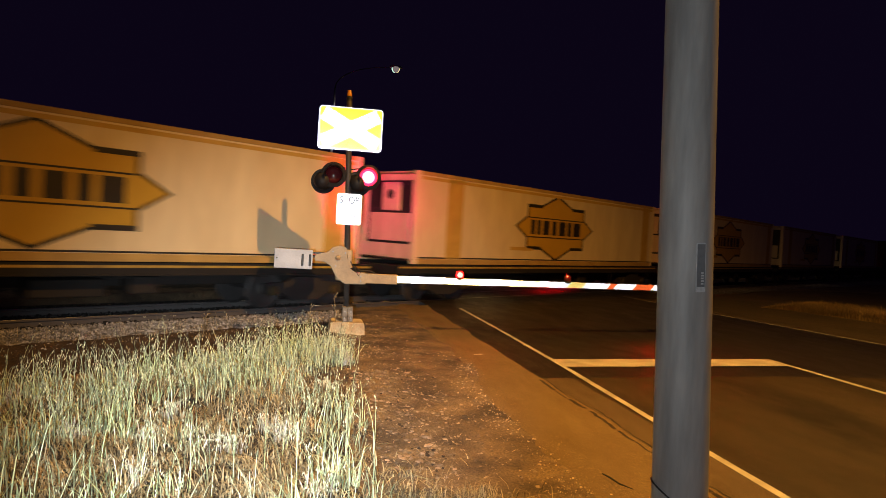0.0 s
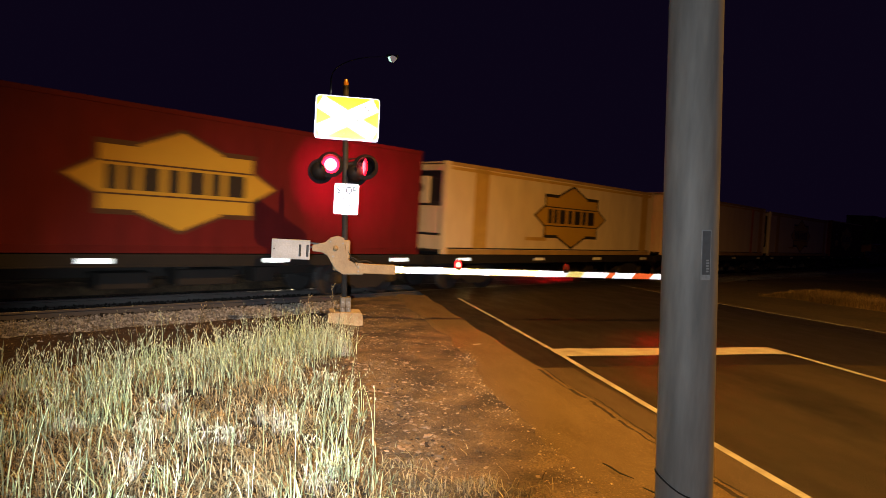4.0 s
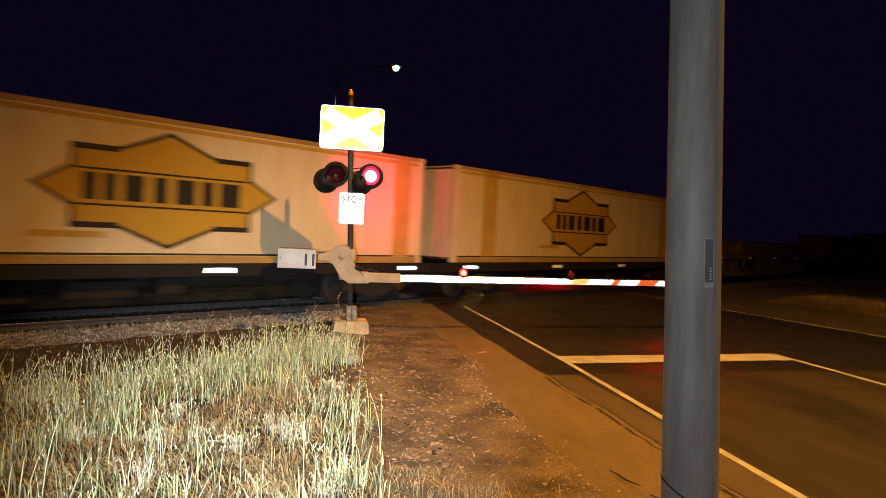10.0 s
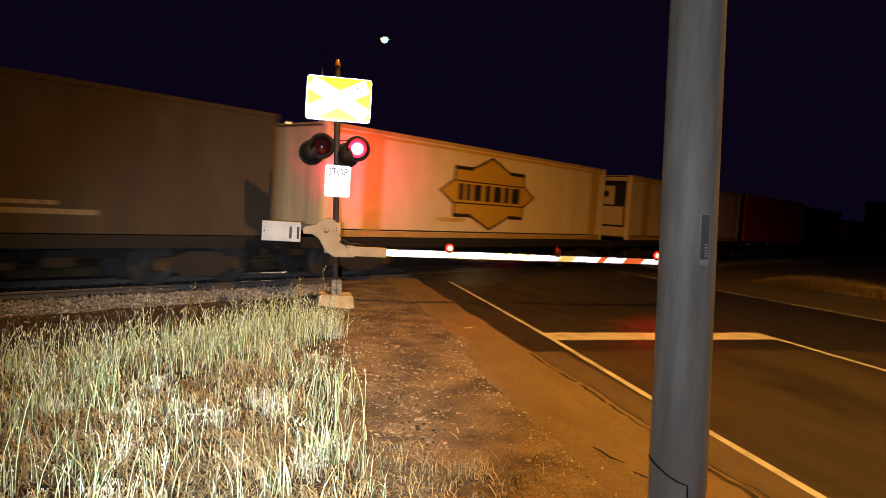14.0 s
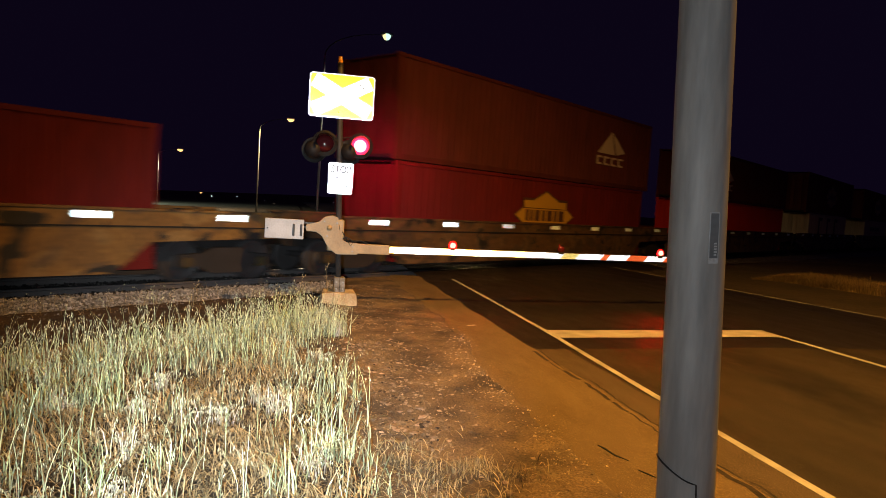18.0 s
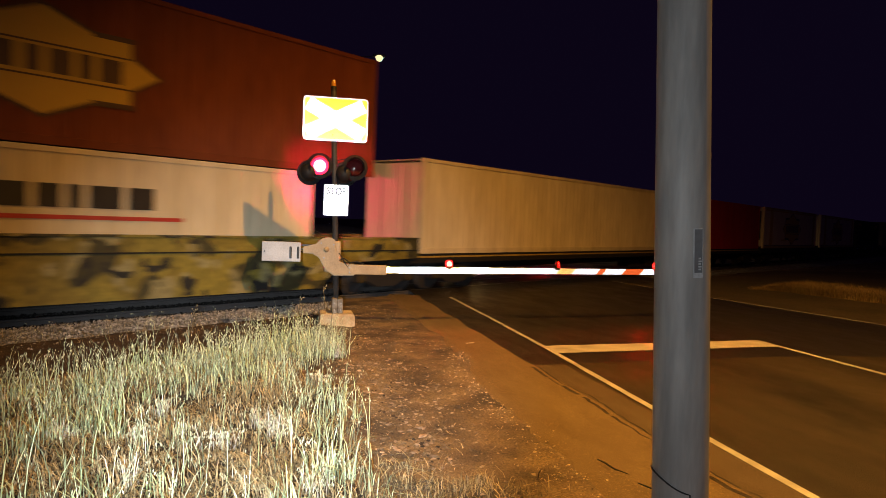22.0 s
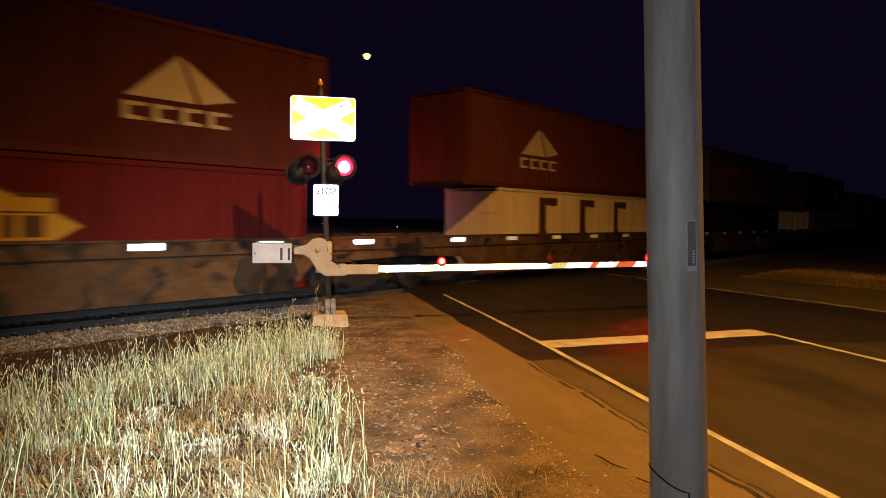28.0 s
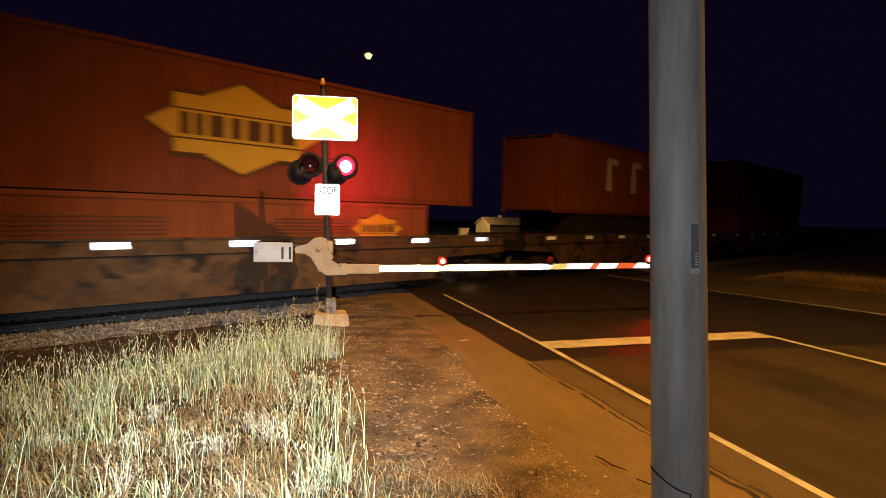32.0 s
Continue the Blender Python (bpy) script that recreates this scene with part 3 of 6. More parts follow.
road = new("road", sheet("road", steps((3.46, 15.5, 22)), steps((-60, 4, 12), (4, 26, 88), (26, 200, 30)), road_height, M_asphalt))
tagged(road, "dark asphalt road crossing the railway line", "road", kind="structure")
worn = new("road", sheet("worn_lane", steps((3.47, 13.6, 20)), steps((-60, 2, 12), (2, 10.35, 24)), lambda x, y: road_height(x, y) + 0.006, M_old_asphalt))
tagged(worn, "older worn brownish asphalt lane before the stop line", "road", kind="structure")


def shoulder_height(x, y):
    return road_height(x, y) + 0.004 - 0.012 * smooth_step(3.0, 1.6, x) + 0.006 * noise.noise(Vector((x * 2, y * 2, 9)))


def ragged_right(y):
    return 3.47 + 0.03 * smooth_step(10.5, 10.1, y) + 0.07 * noise.noise(Vector((4, y * 0.9, 3)))


verts, faces = [], []
ys = steps((-20, 4, 12), (4, 19.4, 110))
for y in ys:
    a, b = ragged_left(y), ragged_right(y)
    for i in range(11):
        x = a + (b - a) * i / 10
        verts.append((x, y, shoulder_height(x, y) + (0.006 if i else -0.05)))
for j in range(len(ys) - 1):
    for i in range(10):
        faces.append((j * 11 + i, j * 11 + i + 1, j * 11 + i + 12, j * 11 + i + 11))
shoulder = new("pavement", raw("pavement", verts, faces, M_shoulder))
shoulder.data.shade_smooth()
tagged(shoulder, "dusty compacted road shoulder with a ragged edge", "shoulder", kind="structure")


verts, faces = [], []
ys = steps((-20, 4, 8), (4, 10.3, 60))
for y in ys:
    x1 = 3.98 + 0.09 * noise.noise(Vector((2, y * 0.8, 13)))
    for i in range(6):
        x = 3.40 + (x1 - 3.40) * i / 5
        verts.append((x, y, road_height(x, y) + 0.0085))
for j in range(len(ys) - 1):
    for i in range(5):
        faces.append((j * 6 + i, j * 6 + i + 1, j * 6 + i + 7, j * 6 + i + 6))
fringe = new("road", raw("dusty_fringe", verts, faces, M_fringe))
tagged(fringe, "dusty brown strip of asphalt along the shoulder", "road", kind="structure")


def painted(name, pts, width, label, lift=0.011, material=M_paint):
    """A painted line along points on the road."""
    verts, faces = [], []
    dense = []
    for (x0, y0), (x1, y1) in zip(pts, pts[1:]):
        k = max(1, int(math.hypot(x1 - x0, y1 - y0) / 0.35))
        dense += [(x0 + (x1 - x0) * i / k, y0 + (y1 - y0) * i / k) for i in range(k)]
    dense.append(pts[-1])
    for i, (x, y) in enumerate(dense):
        x0, y0 = dense[max(0, i - 1)]
        x1, y1 = dense[min(len(dense) - 1, i + 1)]
        v = Vector((x1 - x0, y1 - y0, 0)).normalized()
        w = width / 2 * (1 + 0.12 * noise.noise(Vector((x * 3, y * 3, 1))))
        for sgn in (-1, 1):
            px, py = x - v.y * w * sgn, y + v.x * w * sgn
            verts.append((px, py, road_height(px, py) + lift))
    for i in range(len(dense) - 1):
        faces.append((2 * i, 2 * i + 2, 2 * i + 3, 2 * i + 1))
    ob = new(name, raw(name, verts, faces, material))
    return tagged(ob, label, "road marking", kind="structure")


painted("edge_line", [(3.85, -30), (3.98, 5.3), (4.06, 8), (4.19, 11.2), (4.27, 15.2), (4.31, 18.9)], 0.09, "worn white edge line on the asphalt")
painted("stop_line", [(4.22, 11.42), (8.5, 11.46)], 0.62, "broad white stop line across the lane", 0.015)
painted("centre_line", [(8.5, -30), (8.47, 11.2)], 0.12, "worn white centre line on the asphalt")
painted("far_edge_line", [(15.2, 4), (14.0, 14.6), (12.9, 20.0), (12.35, 25.1)], 0.12, "faint white edge line on the far side of the road")
painted("edge_line", [(4.3, 26.5), (4.3, 120)], 0.13, "worn white edge line beyond the crossing")
painted("centre_line", [(8.4, 27.5), (8.4, 120)], 0.12, "worn white centre line beyond the crossing")

painted("paint_scuff", [(2.93, 12.14), (3.1, 12.2), (3.4, 12.25)], 0.07, "faint scuffed white paint mark on the shoulder", 0.012)
painted("tar_joint", [(3.6, 15.4), (8, 15.44), (13.4, 15.38)], 0.07, "dark tar joint across the asphalt", 0.008, M_cable)
crack_rnd = random.Random(12)
for x0, wide_, wob in ((3.42, 0.05, 0.06), (3.51, 0.026, 0.10)):
    y = 10.2
    while y > 5.0:
        run = crack_rnd.uniform(0.25, 0.9)
        painted("asphalt_crack", [(x0 + wob * noise.noise(Vector((x0, (y - 0.09 * k) * 1.3, 8))) + 0.03 * noise.noise(Vector((x0, (y - 0.09 * k) * 7, 9))), y - 0.09 * k) for k in range(int(run / 0.09) + 2)],
                wide_ * crack_rnd.uniform(0.4, 1.25), "dark broken crack along the worn asphalt edge", 0.0135, M_crack)
        y -= run + crack_rnd.uniform(0.0, 0.22)

# ---- railway ----
def extrude_along(profile, s0, s1, a=0.0, k=1):
    """A bar of one cross section (across, height) laid along the track."""
    bm = bmesh.new()
    ends = []
    for i in range(k + 1):
        s = s0 + (s1 - s0) * i / k
        ends.append([bm.verts.new(track_pose(s, a + y, z).translation) for y, z in profile])
    n = len(profile)
    for e0, e1 in zip(ends, ends[1:]):
        for i in range(n):
            bm.faces.new((e0[i], e0[(i + 1) % n], e1[(i + 1) % n], e1[i]))
    bm.faces.new(ends[0][::-1]), bm.faces.new(ends[-1])
    bmesh.ops.recalc_face_normals(bm, faces=bm.faces)
    return bm


RAIL = [(-0.075, -0.17), (0.075, -0.17), (0.075, -0.155), (0.012, -0.135), (0.01, -0.05), (0.036, -0.035), (0.036, -0.004),
        (0.03, 0.0), (-0.03, 0.0), (-0.036, -0.004), (-0.036, -0.035), (-0.01, -0.05), (-0.012, -0.135), (-0.075, -0.155)]
for a in (-0.72, 0.72):
    rail = thing("rail", "steel rail with a polished head and rusty sides", "rail", pose(0, 0, 0), "running rails", "structure")
    part("rail_body", extrude_along(RAIL, -120, 400, a), M_rail, rail)
    part("rail_head", extrude_along([(-0.028, 0.0), (0.028, 0.0), (0.026, 0.003), (-0.026, 0.003)], -120, 400, a), M_railhead, rail, "polished running surface")

bed = new("ballast_bed", as_mesh("ballast_bed", extrude_along([(-3.2, -0.5), (-0.82, -0.5), (-0.82, -0.15), (-1.95, -0.145), (-3.1, -0.30)], -120, 400, 0, 260), M_ballast))
tagged(bed, "grey crushed stone ballast beside the track", "ballast", kind="structure")
bed = new("ballast_bed", as_mesh("inner_ballast_bed", extrude_along([(-0.82, -0.5), (2.6, -0.5), (2.5, -0.26), (1.6, -0.16), (-0.82, -0.165)], -120, 400, 0, 260), M_shade_ballast))
tagged(bed, "ballast under the rails, coloured dark as shade", "ballast", kind="structure")
sleeper_mesh = as_mesh("sleeper", boxes((-0.12, 0.12, -1.25, 1.25, -0.3, -0.155), bevel=0.012), M_sleeper)
track = thing("sleepers", "row of concrete sleepers set in ballast", "sleepers", pose(0, 0, 0), kind="structure")
for i in range(90):
    s = -4 + i * 0.62
    x, y, z = track_pose(s).translation
    if 3.2 < x < 13.8:
        continue
    ob = new("sleeper", sleeper_mesh)
    ob.parent, ob.matrix_local = track, track_pose(s)


def stone_mesh(name, count, place, material, small, large, flat=1.0):
    """Loose angular stones, joined."""
    verts, faces = [], []
    rnd = random.Random(len(name) + count)
    shape = ((1, 0, 0), (-0.9, 0.1, 0), (0, 1, 0.1), (0.1, -0.9, 0), (0, 0.1, 0.8), (0, 0, -0.8))
    tri = ((0, 2, 4), (2, 1, 4), (1, 3, 4), (3, 0, 4), (2, 0, 5), (1, 2, 5), (3, 1, 5), (0, 3, 5))
    for _ in range(count):
        p = place(rnd)
        if p is None:
            continue
        r = small + (large - small) * rnd.random() ** 3
        rot = Euler((rnd.uniform(0, 6), rnd.uniform(0, 6), rnd.uniform(0, 6))).to_matrix()
        base = len(verts)
        for v in shape:
            q = rot @ Vector([c * r * rnd.uniform(0.7, 1.2) for c in v])
            verts.append((p[0] + q.x, p[1] + q.y, p[2] + q.z * flat))
        faces += [tuple(base + i for i in f) for f in tri]
    return raw(name, verts, faces, material)


def ballast_place(rnd, a0=-3.15, a1=-0.82):
    s, a = rnd.uniform(0, 13) if rnd.random() < 0.75 else rnd.uniform(-6, 60), rnd.uniform(a0, a1)
    if a1 < 0 and rnd.random() < 0.07:
        s, a = rnd.uniform(-4, 12), -3.0 - abs(rnd.gauss(0, 0.5))
        x, y, z = track_pose(s, a).translation
        return None if x > 0.5 else (x, y, ground_height(x, y))
    x, y, z = track_pose(s, a).translation
    if 3.0 < x < 14.2 or (a1 < 0 and 1.1 + 0.2 * rnd.random() < x < 14.2 and rnd.random() < 0.93):
        return None
    top = -0.14 if abs(a) < 1.95 else -0.14 - (abs(a) - 1.95) * 0.13
    return x, y, top


tagged(new("ballast_stones", stone_mesh("ballast_stones", 26000, ballast_place, M_gravel, 0.012, 0.040)), "loose pale grey ballast stones beside the rails", "gravel", kind="stuff")
tagged(new("ballast_stones", stone_mesh("inner_ballast_stones", 8000, lambda rnd: ballast_place(rnd, -1.0, 2.3), M_shade_ballast, 0.022, 0.055)), "ballast stones between the rails, coloured dark as shade", "gravel", kind="stuff")


# dirt that the wheels of the road have carried over the ballast's end
verts, faces = [], []
for j in range(21):
    a = -3.7 + 2.75 * j / 20
    for i in range(31):
        x = 1.0 + 0.15 * noise.noise(Vector((0, j * 0.5, 71))) + (1.75 - 0.05 * noise.noise(Vector((0, j * 0.4, 72)))) * i / 30
        y = (CENTRE + a - x * ACROSS.x) / ACROSS.y
        edge = 0 < i and 0 < j < 20
        verts.append((x, y, -0.055 + 0.02 * noise.noise(Vector((x * 3, y * 3, 73))) + 0.012 * noise.noise(Vector((x * 9, y * 9, 74))) - (0.0 if edge else 0.14)))
for j in range(20):
    for i in range(30):
        faces.append((j * 31 + i, j * 31 + i + 1, j * 31 + i + 32, j * 31 + i + 31))
tagged(new("ground", raw("dirt_apron", verts, faces, M_dirt)), "bare brown dirt between the shoulder and the ballast", "ground", kind="structure")


def litter_place(rnd):
    x, y = rnd.uniform(-6, 2.4), rnd.uniform(4.5, 17.5)
    if rnd.random() < 0.6:
        x = rnd.gauss(1.1, 0.55)
    if across_of(x, y) > -2.3 or x > 3.2 or noise.noise(Vector((x * 1.6, y * 1.6, 21))) < rnd.uniform(-0.5, 0.25):
        return None
    return x, y, ground_height(x, y) + 0.002 if x < 1.3 else max(ground_height(x, y), shoulder_height(x, y) - 0.01) + 0.003


tagged(new("dirt_stones", stone_mesh("dirt_stones", 9000, litter_place, M_stone, 0.003, 0.036, 0.4)), "scattered small stones on bare dirt", "stones", kind="stuff")


def edge_gravel_place(rnd):
    y = rnd.uniform(4.6, 12.5)
    x = ragged_left(y) + rnd.gauss(-0.08, 0.13) + 0.35 * max(0.0, rnd.gauss(0, 0.5)) * (rnd.random() < 0.3)
    if noise.noise(Vector((x * 1.7, y * 1.7, 51))) < rnd.uniform(-0.35, 0.3):
        return None
    return x, y, max(ground_height(x, y), shoulder_height(x, y)) + 0.003


tagged(new("edge_gravel", stone_mesh("edge_gravel", 1700, edge_gravel_place, M_grit, 0.004, 0.022, 0.6)), "fine pale gravel along the shoulder's edge", "gravel", kind="stuff")


def clod_place(rnd):
    y = rnd.uniform(4.8, 14.0)
    x = rnd.gauss(0.95, 0.42)
    if x < 0.3 or noise.noise(Vector((x * 1.1, y * 1.1, 31))) < rnd.uniform(-0.4, 0.35):
        return None
    return x, y, max(ground_height(x, y), shoulder_height(x, y) if x > 1.4 else -1.0)


tagged(new("dirt_clods", stone_mesh("dirt_clods", 3600, clod_place, M_dirt, 0.010, 0.060, 0.5)), "small clods of dry brown dirt beside the grass", "clods", kind="stuff")


def crust_place(rnd):
    y = rnd.uniform(5.0, 12.8)
    x = 0.62 + abs(rnd.gauss(0, 0.5)) - 0.012 * (y - 8)
    if noise.noise(Vector((x * 1.4, y * 0.9, 61))) < rnd.uniform(-0.05, 0.4):
        return None
    return x, y, max(ground_height(x, y), shoulder_height(x, y) if x > 1.4 else -1.0) + 0.004


tagged(new("dirt_crust", stone_mesh("dirt_crust", 800, crust_place, M_crust, 0.012, 0.062, 0.32)), "pale broken crust of dried dirt beside the grass", "dirt crust", kind="stuff")
tagged(new("dark_crumbs", stone_mesh("dark_crumbs", 900, crust_place, M_soil, 0.006, 0.036, 0.5)), "dark crumbs of soil and bark on the dirt", "crumbs", kind="stuff")


def debris(name, count, place, material, length, width):
    """Fallen dry stalks and leaves lying on the ground."""
    verts, faces = [], []
    rnd = random.Random(count)
    for _ in range(count):
        p = place(rnd)
        if p is None:
            continue
        a, l, w = rnd.uniform(0, 6.28), length * rnd.uniform(0.3, 1.0), width * rnd.uniform(0.6, 1.3)
        u, v = Vector((math.cos(a), math.sin(a), rnd.uniform(-0.15, 0.3))) * l, Vector((-math.sin(a), math.cos(a), 0)) * w
        q, b = Vector(p), len(verts)
        verts += [q - u - v, q - u + v, q + Vector((0, 0, 0.012)) - v, q + Vector((0, 0, 0.012)) + v, q + u]
        faces += [(b, b + 1, b + 3, b + 2), (b + 2, b + 3, b + 4)]
    return raw(name, verts, faces, material)


tagged(new("leaf_litter", debris("leaf_litter", 5000, litter_place, M_litter, 0.045, 0.0045)), "dry straw and leaf litter on the dirt", "litter", kind="stuff")
solid("twig", tube([(2.62, 6.42, 0.0), (2.63, 6.30, 0.012), (2.65, 6.16, 0.008), (2.71, 6.02, 0.012)], [0.005, 0.009, 0.008, 0.003]), M_far_dark, "dark dry twig lying on the shoulder", "twig")
solid("twig", tube([(2.70, 5.85, 0.004), (2.72, 5.75, 0.014), (2.78, 5.65, 0.006)], [0.004, 0.007, 0.003]), M_far_dark, "small dark twig on the dusty shoulder", "twig")


# ---- grass ----
def grass(name, count, place, material, low, high, width, lean, heads=None):
    """Blades of three segments, each bent its own way; heads: seed heads for some of them."""
    rnd = random.Random(count + len(name))
    verts, faces, hv, hf = [], [], [], []
    for _ in range(count):
        p = place(rnd)
        if p is None:
            continue
        h = rnd.uniform(low, high) * p[3]
        a, tip, w = rnd.uniform(0, 6.28), rnd.uniform(0.05, lean) * h, width * rnd.uniform(0.6, 1.3)
        out, side = Vector((math.cos(a), math.sin(a), 0)), Vector((math.cos(a + 1.3), math.sin(a + 1.3), 0)) * w
        q, b = Vector(p[:3]), len(verts)
        m1, m2, top = q + out * tip * 0.12 + Vector((0, 0, h * 0.4)), q + out * tip * 0.45 + Vector((0, 0, h * 0.75)), q + out * tip + Vector((0, 0, h * (1 - 0.25 * tip / h)))
        verts += [q - side, q + side, m1 - side * 0.85, m1 + side * 0.85, m2 - side * 0.6, m2 + side * 0.6, top]
        faces += [(b, b + 1, b + 3, b + 2), (b + 2, b + 3, b + 5, b + 4), (b + 4, b + 5, b + 6)]
        if heads and rnd.random() < heads:
            for k in range(rnd.randint(3, 6)):
                f = rnd.uniform(0.0, 0.9)
                c = top + (m2 - top) * f + Vector((rnd.gauss(0, 0.012), rnd.gauss(0, 0.012), 0))
                d2, e = Vector((rnd.gauss(0, 0.010), rnd.gauss(0, 0.010), -0.028)), len(hv)
                s2 = Vector((rnd.choice((-1, 1)) * 0.0035, 0.002, 0))
                hv += [c - s2, c + s2, c + d2]
                hf.append((e, e + 1, e + 2))
    return raw(name, verts, faces, material), (raw(name + "_heads", hv, hf, M_seed) if hv else None)


def grass_edge(y):
    bay = 0.50 * math.exp(-((y - 10.1) / 0.6) ** 2)
    return 0.56 - bay + 0.25 * smooth_step(10.4, 11.3, y) - 0.65 * smooth_step(11.6, 12.7, y) + 0.13 * noise.noise(Vector((1, y * 1.3, 0)))


def back_edge(x):
    return 12.55 + 0.87 * (x - 0.6) + 0.45 * noise.noise(Vector((x * 1.4, 3, 3)))


def verge_place(rnd):
    x, y = rnd.uniform(-6.5, 0.85), rnd.uniform(4.2, 13.0)
    if x > grass_edge(y) + rnd.uniform(-0.3, 0.06) or y > back_edge(x) + rnd.uniform(-0.3, 0.15):
        return None
    if noise.noise(Vector((x * 1.3, y * 1.3, 7))) < rnd.uniform(-0.6, -0.1) - (0.3 if y < 7.2 else 0):
        return None
    return x, y, ground_height(x, y) - 0.01, 0.85 + 0.5 * noise.noise(Vector((x * 1.5, y * 1.5, 11)))


def sparse_place(rnd):
    """Thin dead litter between the verge and the ballast, and at the dirt's near edge."""
    if rnd.random() < 0.25:
        x, y = rnd.gauss(1.0, 0.35), rnd.gauss(5.4, 0.45)
    else:
        x, y = rnd.uniform(-6, 0.9), rnd.uniform(9, 14.6)
        if y < back_edge(x) - 0.3 or across_of(x, y) > -2.6:
            return None
    if noise.noise(Vector((x * 2.1, y * 2.1, 17))) < 0.05:
        return None
    return x, y, ground_height(x, y) - 0.01, 0.8


# near-black ground sheet that shows in the gaps between the blades
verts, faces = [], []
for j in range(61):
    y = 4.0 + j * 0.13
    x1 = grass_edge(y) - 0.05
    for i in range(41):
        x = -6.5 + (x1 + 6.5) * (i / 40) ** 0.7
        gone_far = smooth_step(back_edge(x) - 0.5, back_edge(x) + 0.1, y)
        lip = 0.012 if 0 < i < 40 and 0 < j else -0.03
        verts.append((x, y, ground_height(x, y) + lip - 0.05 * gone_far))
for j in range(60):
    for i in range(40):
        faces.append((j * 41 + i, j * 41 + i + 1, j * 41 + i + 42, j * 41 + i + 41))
grass_floor = new("ground", raw("grass_floor", verts, faces, M_grass_floor))
tagged(grass_floor, "near-black soil under the verge grass", "ground", kind="structure")

verts, faces = [], []
for j in range(25):
    a = -5.6 + 2.75 * j / 24
    for i in range(61):
        x, y, z = track_pose(-3 + 13.5 * i / 60, a + 0.25 * noise.noise(Vector((i * 0.3, j * 0.2, 40)))).translation
        verts.append((x, y, ground_height(x, y) + (0.016 if 0 < j < 24 else -0.03)))
for j in range(24):
    for i in range(60):
        if max(verts[j * 61 + i][0], verts[(j + 1) * 61 + i + 1][0]) < 0.62 + 0.2 * noise.noise(Vector((0, j * 0.4, 41))):
            faces.append((j * 61 + i, j * 61 + i + 1, j * 61 + i + 62, j * 61 + i + 61))
tagged(new("ground", raw("soil", verts, faces, M_soil)), "dark brown soil between the verge grass and the ballast", "ground", kind="structure")

# stands of tall green grass: middle, spread along x and y, share
STANDS = ((-2.0, 7.2, 0.42, 0.9, 1.2), (0.22, 7.8, 0.24, 0.7, 0.7), (-0.85, 6.1, 0.25, 0.4, 0.3), (-3.3, 8.2, 0.5, 0.6, 0.9), (0.30, 6.5, 0.18, 0.5, 0.35), (-0.6, 9.3, 0.5, 0.5, 0.8))


def stand_place(rnd):
    if rnd.random() < 0.74:
        x = 0.72 - 5.6 * rnd.random() ** 1.5
        y = back_edge(x) - abs(rnd.gauss(0, 1.0))
    else:
        cx, cy, rx, ry, share = rnd.choices(STANDS, [q[4] for q in STANDS])[0]
        x, y = rnd.gauss(cx, rx), rnd.gauss(cy, ry)
    if x > grass_edge(y) + 0.04 or y > back_edge(x) + 0.05 or y < 4.4:
        return None
    return x, y, ground_height(x, y) - 0.01, 0.92 + 0.5 * noise.noise(Vector((x * 1.7, y * 1.7, 11)))


def clump_field(count, spread, seed, source):
    """A scatter in tufts: blades crowd round chosen spots."""
    r0 = random.Random(seed)
    spots = [p for p in (source(r0) for _ in range(count * 6)) if p][:count]

    def place(rnd):
        c = rnd.choice(spots)
        x, y = c[0] + rnd.gauss(0, spread), c[1] + rnd.gauss(0, spread)
        return None if x > grass_edge(y) + 0.12 else (x, y, ground_height(x, y) - 0.01, c[3])
    return place


def oats(name, count, place, low, high):
    """Tall thin stalks that bow at the top, with hanging spikelets on fine side branches; gives stalks and spikelets."""
    rnd = random.Random(count)
    sv, sf, hv, hf = [], [], [], []
    for _ in range(count):
        p = place(rnd)
        if p is None:
            continue
        h, turn, bow = rnd.uniform(low, high) * p[3], rnd.uniform(0, 6.28), rnd.uniform(0.05, 0.38)
        out, w = Vector((math.cos(turn), math.sin(turn), 0)), rnd.uniform(0.0026, 0.0046)
        face = rnd.uniform(-0.6, 0.6)
        side = Vector((math.cos(face), math.sin(face), 0))
        q, b = Vector(p[:3]), len(sv)
        pts = [q + out * bow * h * u ** 2.4 + Vector((0, 0, h * (u - 0.22 * bow * u ** 3))) for u in (0, 0.3, 0.55, 0.8, 1.0)]
        for k, c in enumerate(pts):
            sv += [c - side * w * (1 - 0.18 * k), c + side * w * (1 - 0.18 * k)]
        sf += [(b + 2 * k, b + 2 * k + 1, b + 2 * k + 3, b + 2 * k + 2) for k in range(4)]
        for k in range(rnd.randint(2, 6)):
            u = rnd.uniform(0.0, 1.0)
            root = pts[3] + (pts[4] - pts[3]) * u if rnd.random() < 0.7 else pts[2] + (pts[3] - pts[2]) * u
            drop = root + Vector((rnd.gauss(0, 0.022), rnd.gauss(0, 0.022), rnd.uniform(-0.015, 0.012)))
            e, l, ww = len(hv), rnd.uniform(0.02, 0.042), rnd.uniform(0.003, 0.0055)
            lean = Vector((rnd.gauss(0, 0.35), rnd.gauss(0, 0.3), -1)) * l
            hv += [drop, drop + lean * 0.45 - side * ww, drop + lean, drop + lean * 0.45 + side * ww]
            hf.append((e, e + 1, e + 2, e + 3))
            e = len(hv)
            hv += [root - side * 0.0006, root + side * 0.0006, drop]
            hf.append((e, e + 1, e + 2))
    return raw(name, sv, sf, M_grass_green), raw(name + "_heads", hv, hf, M_seed)


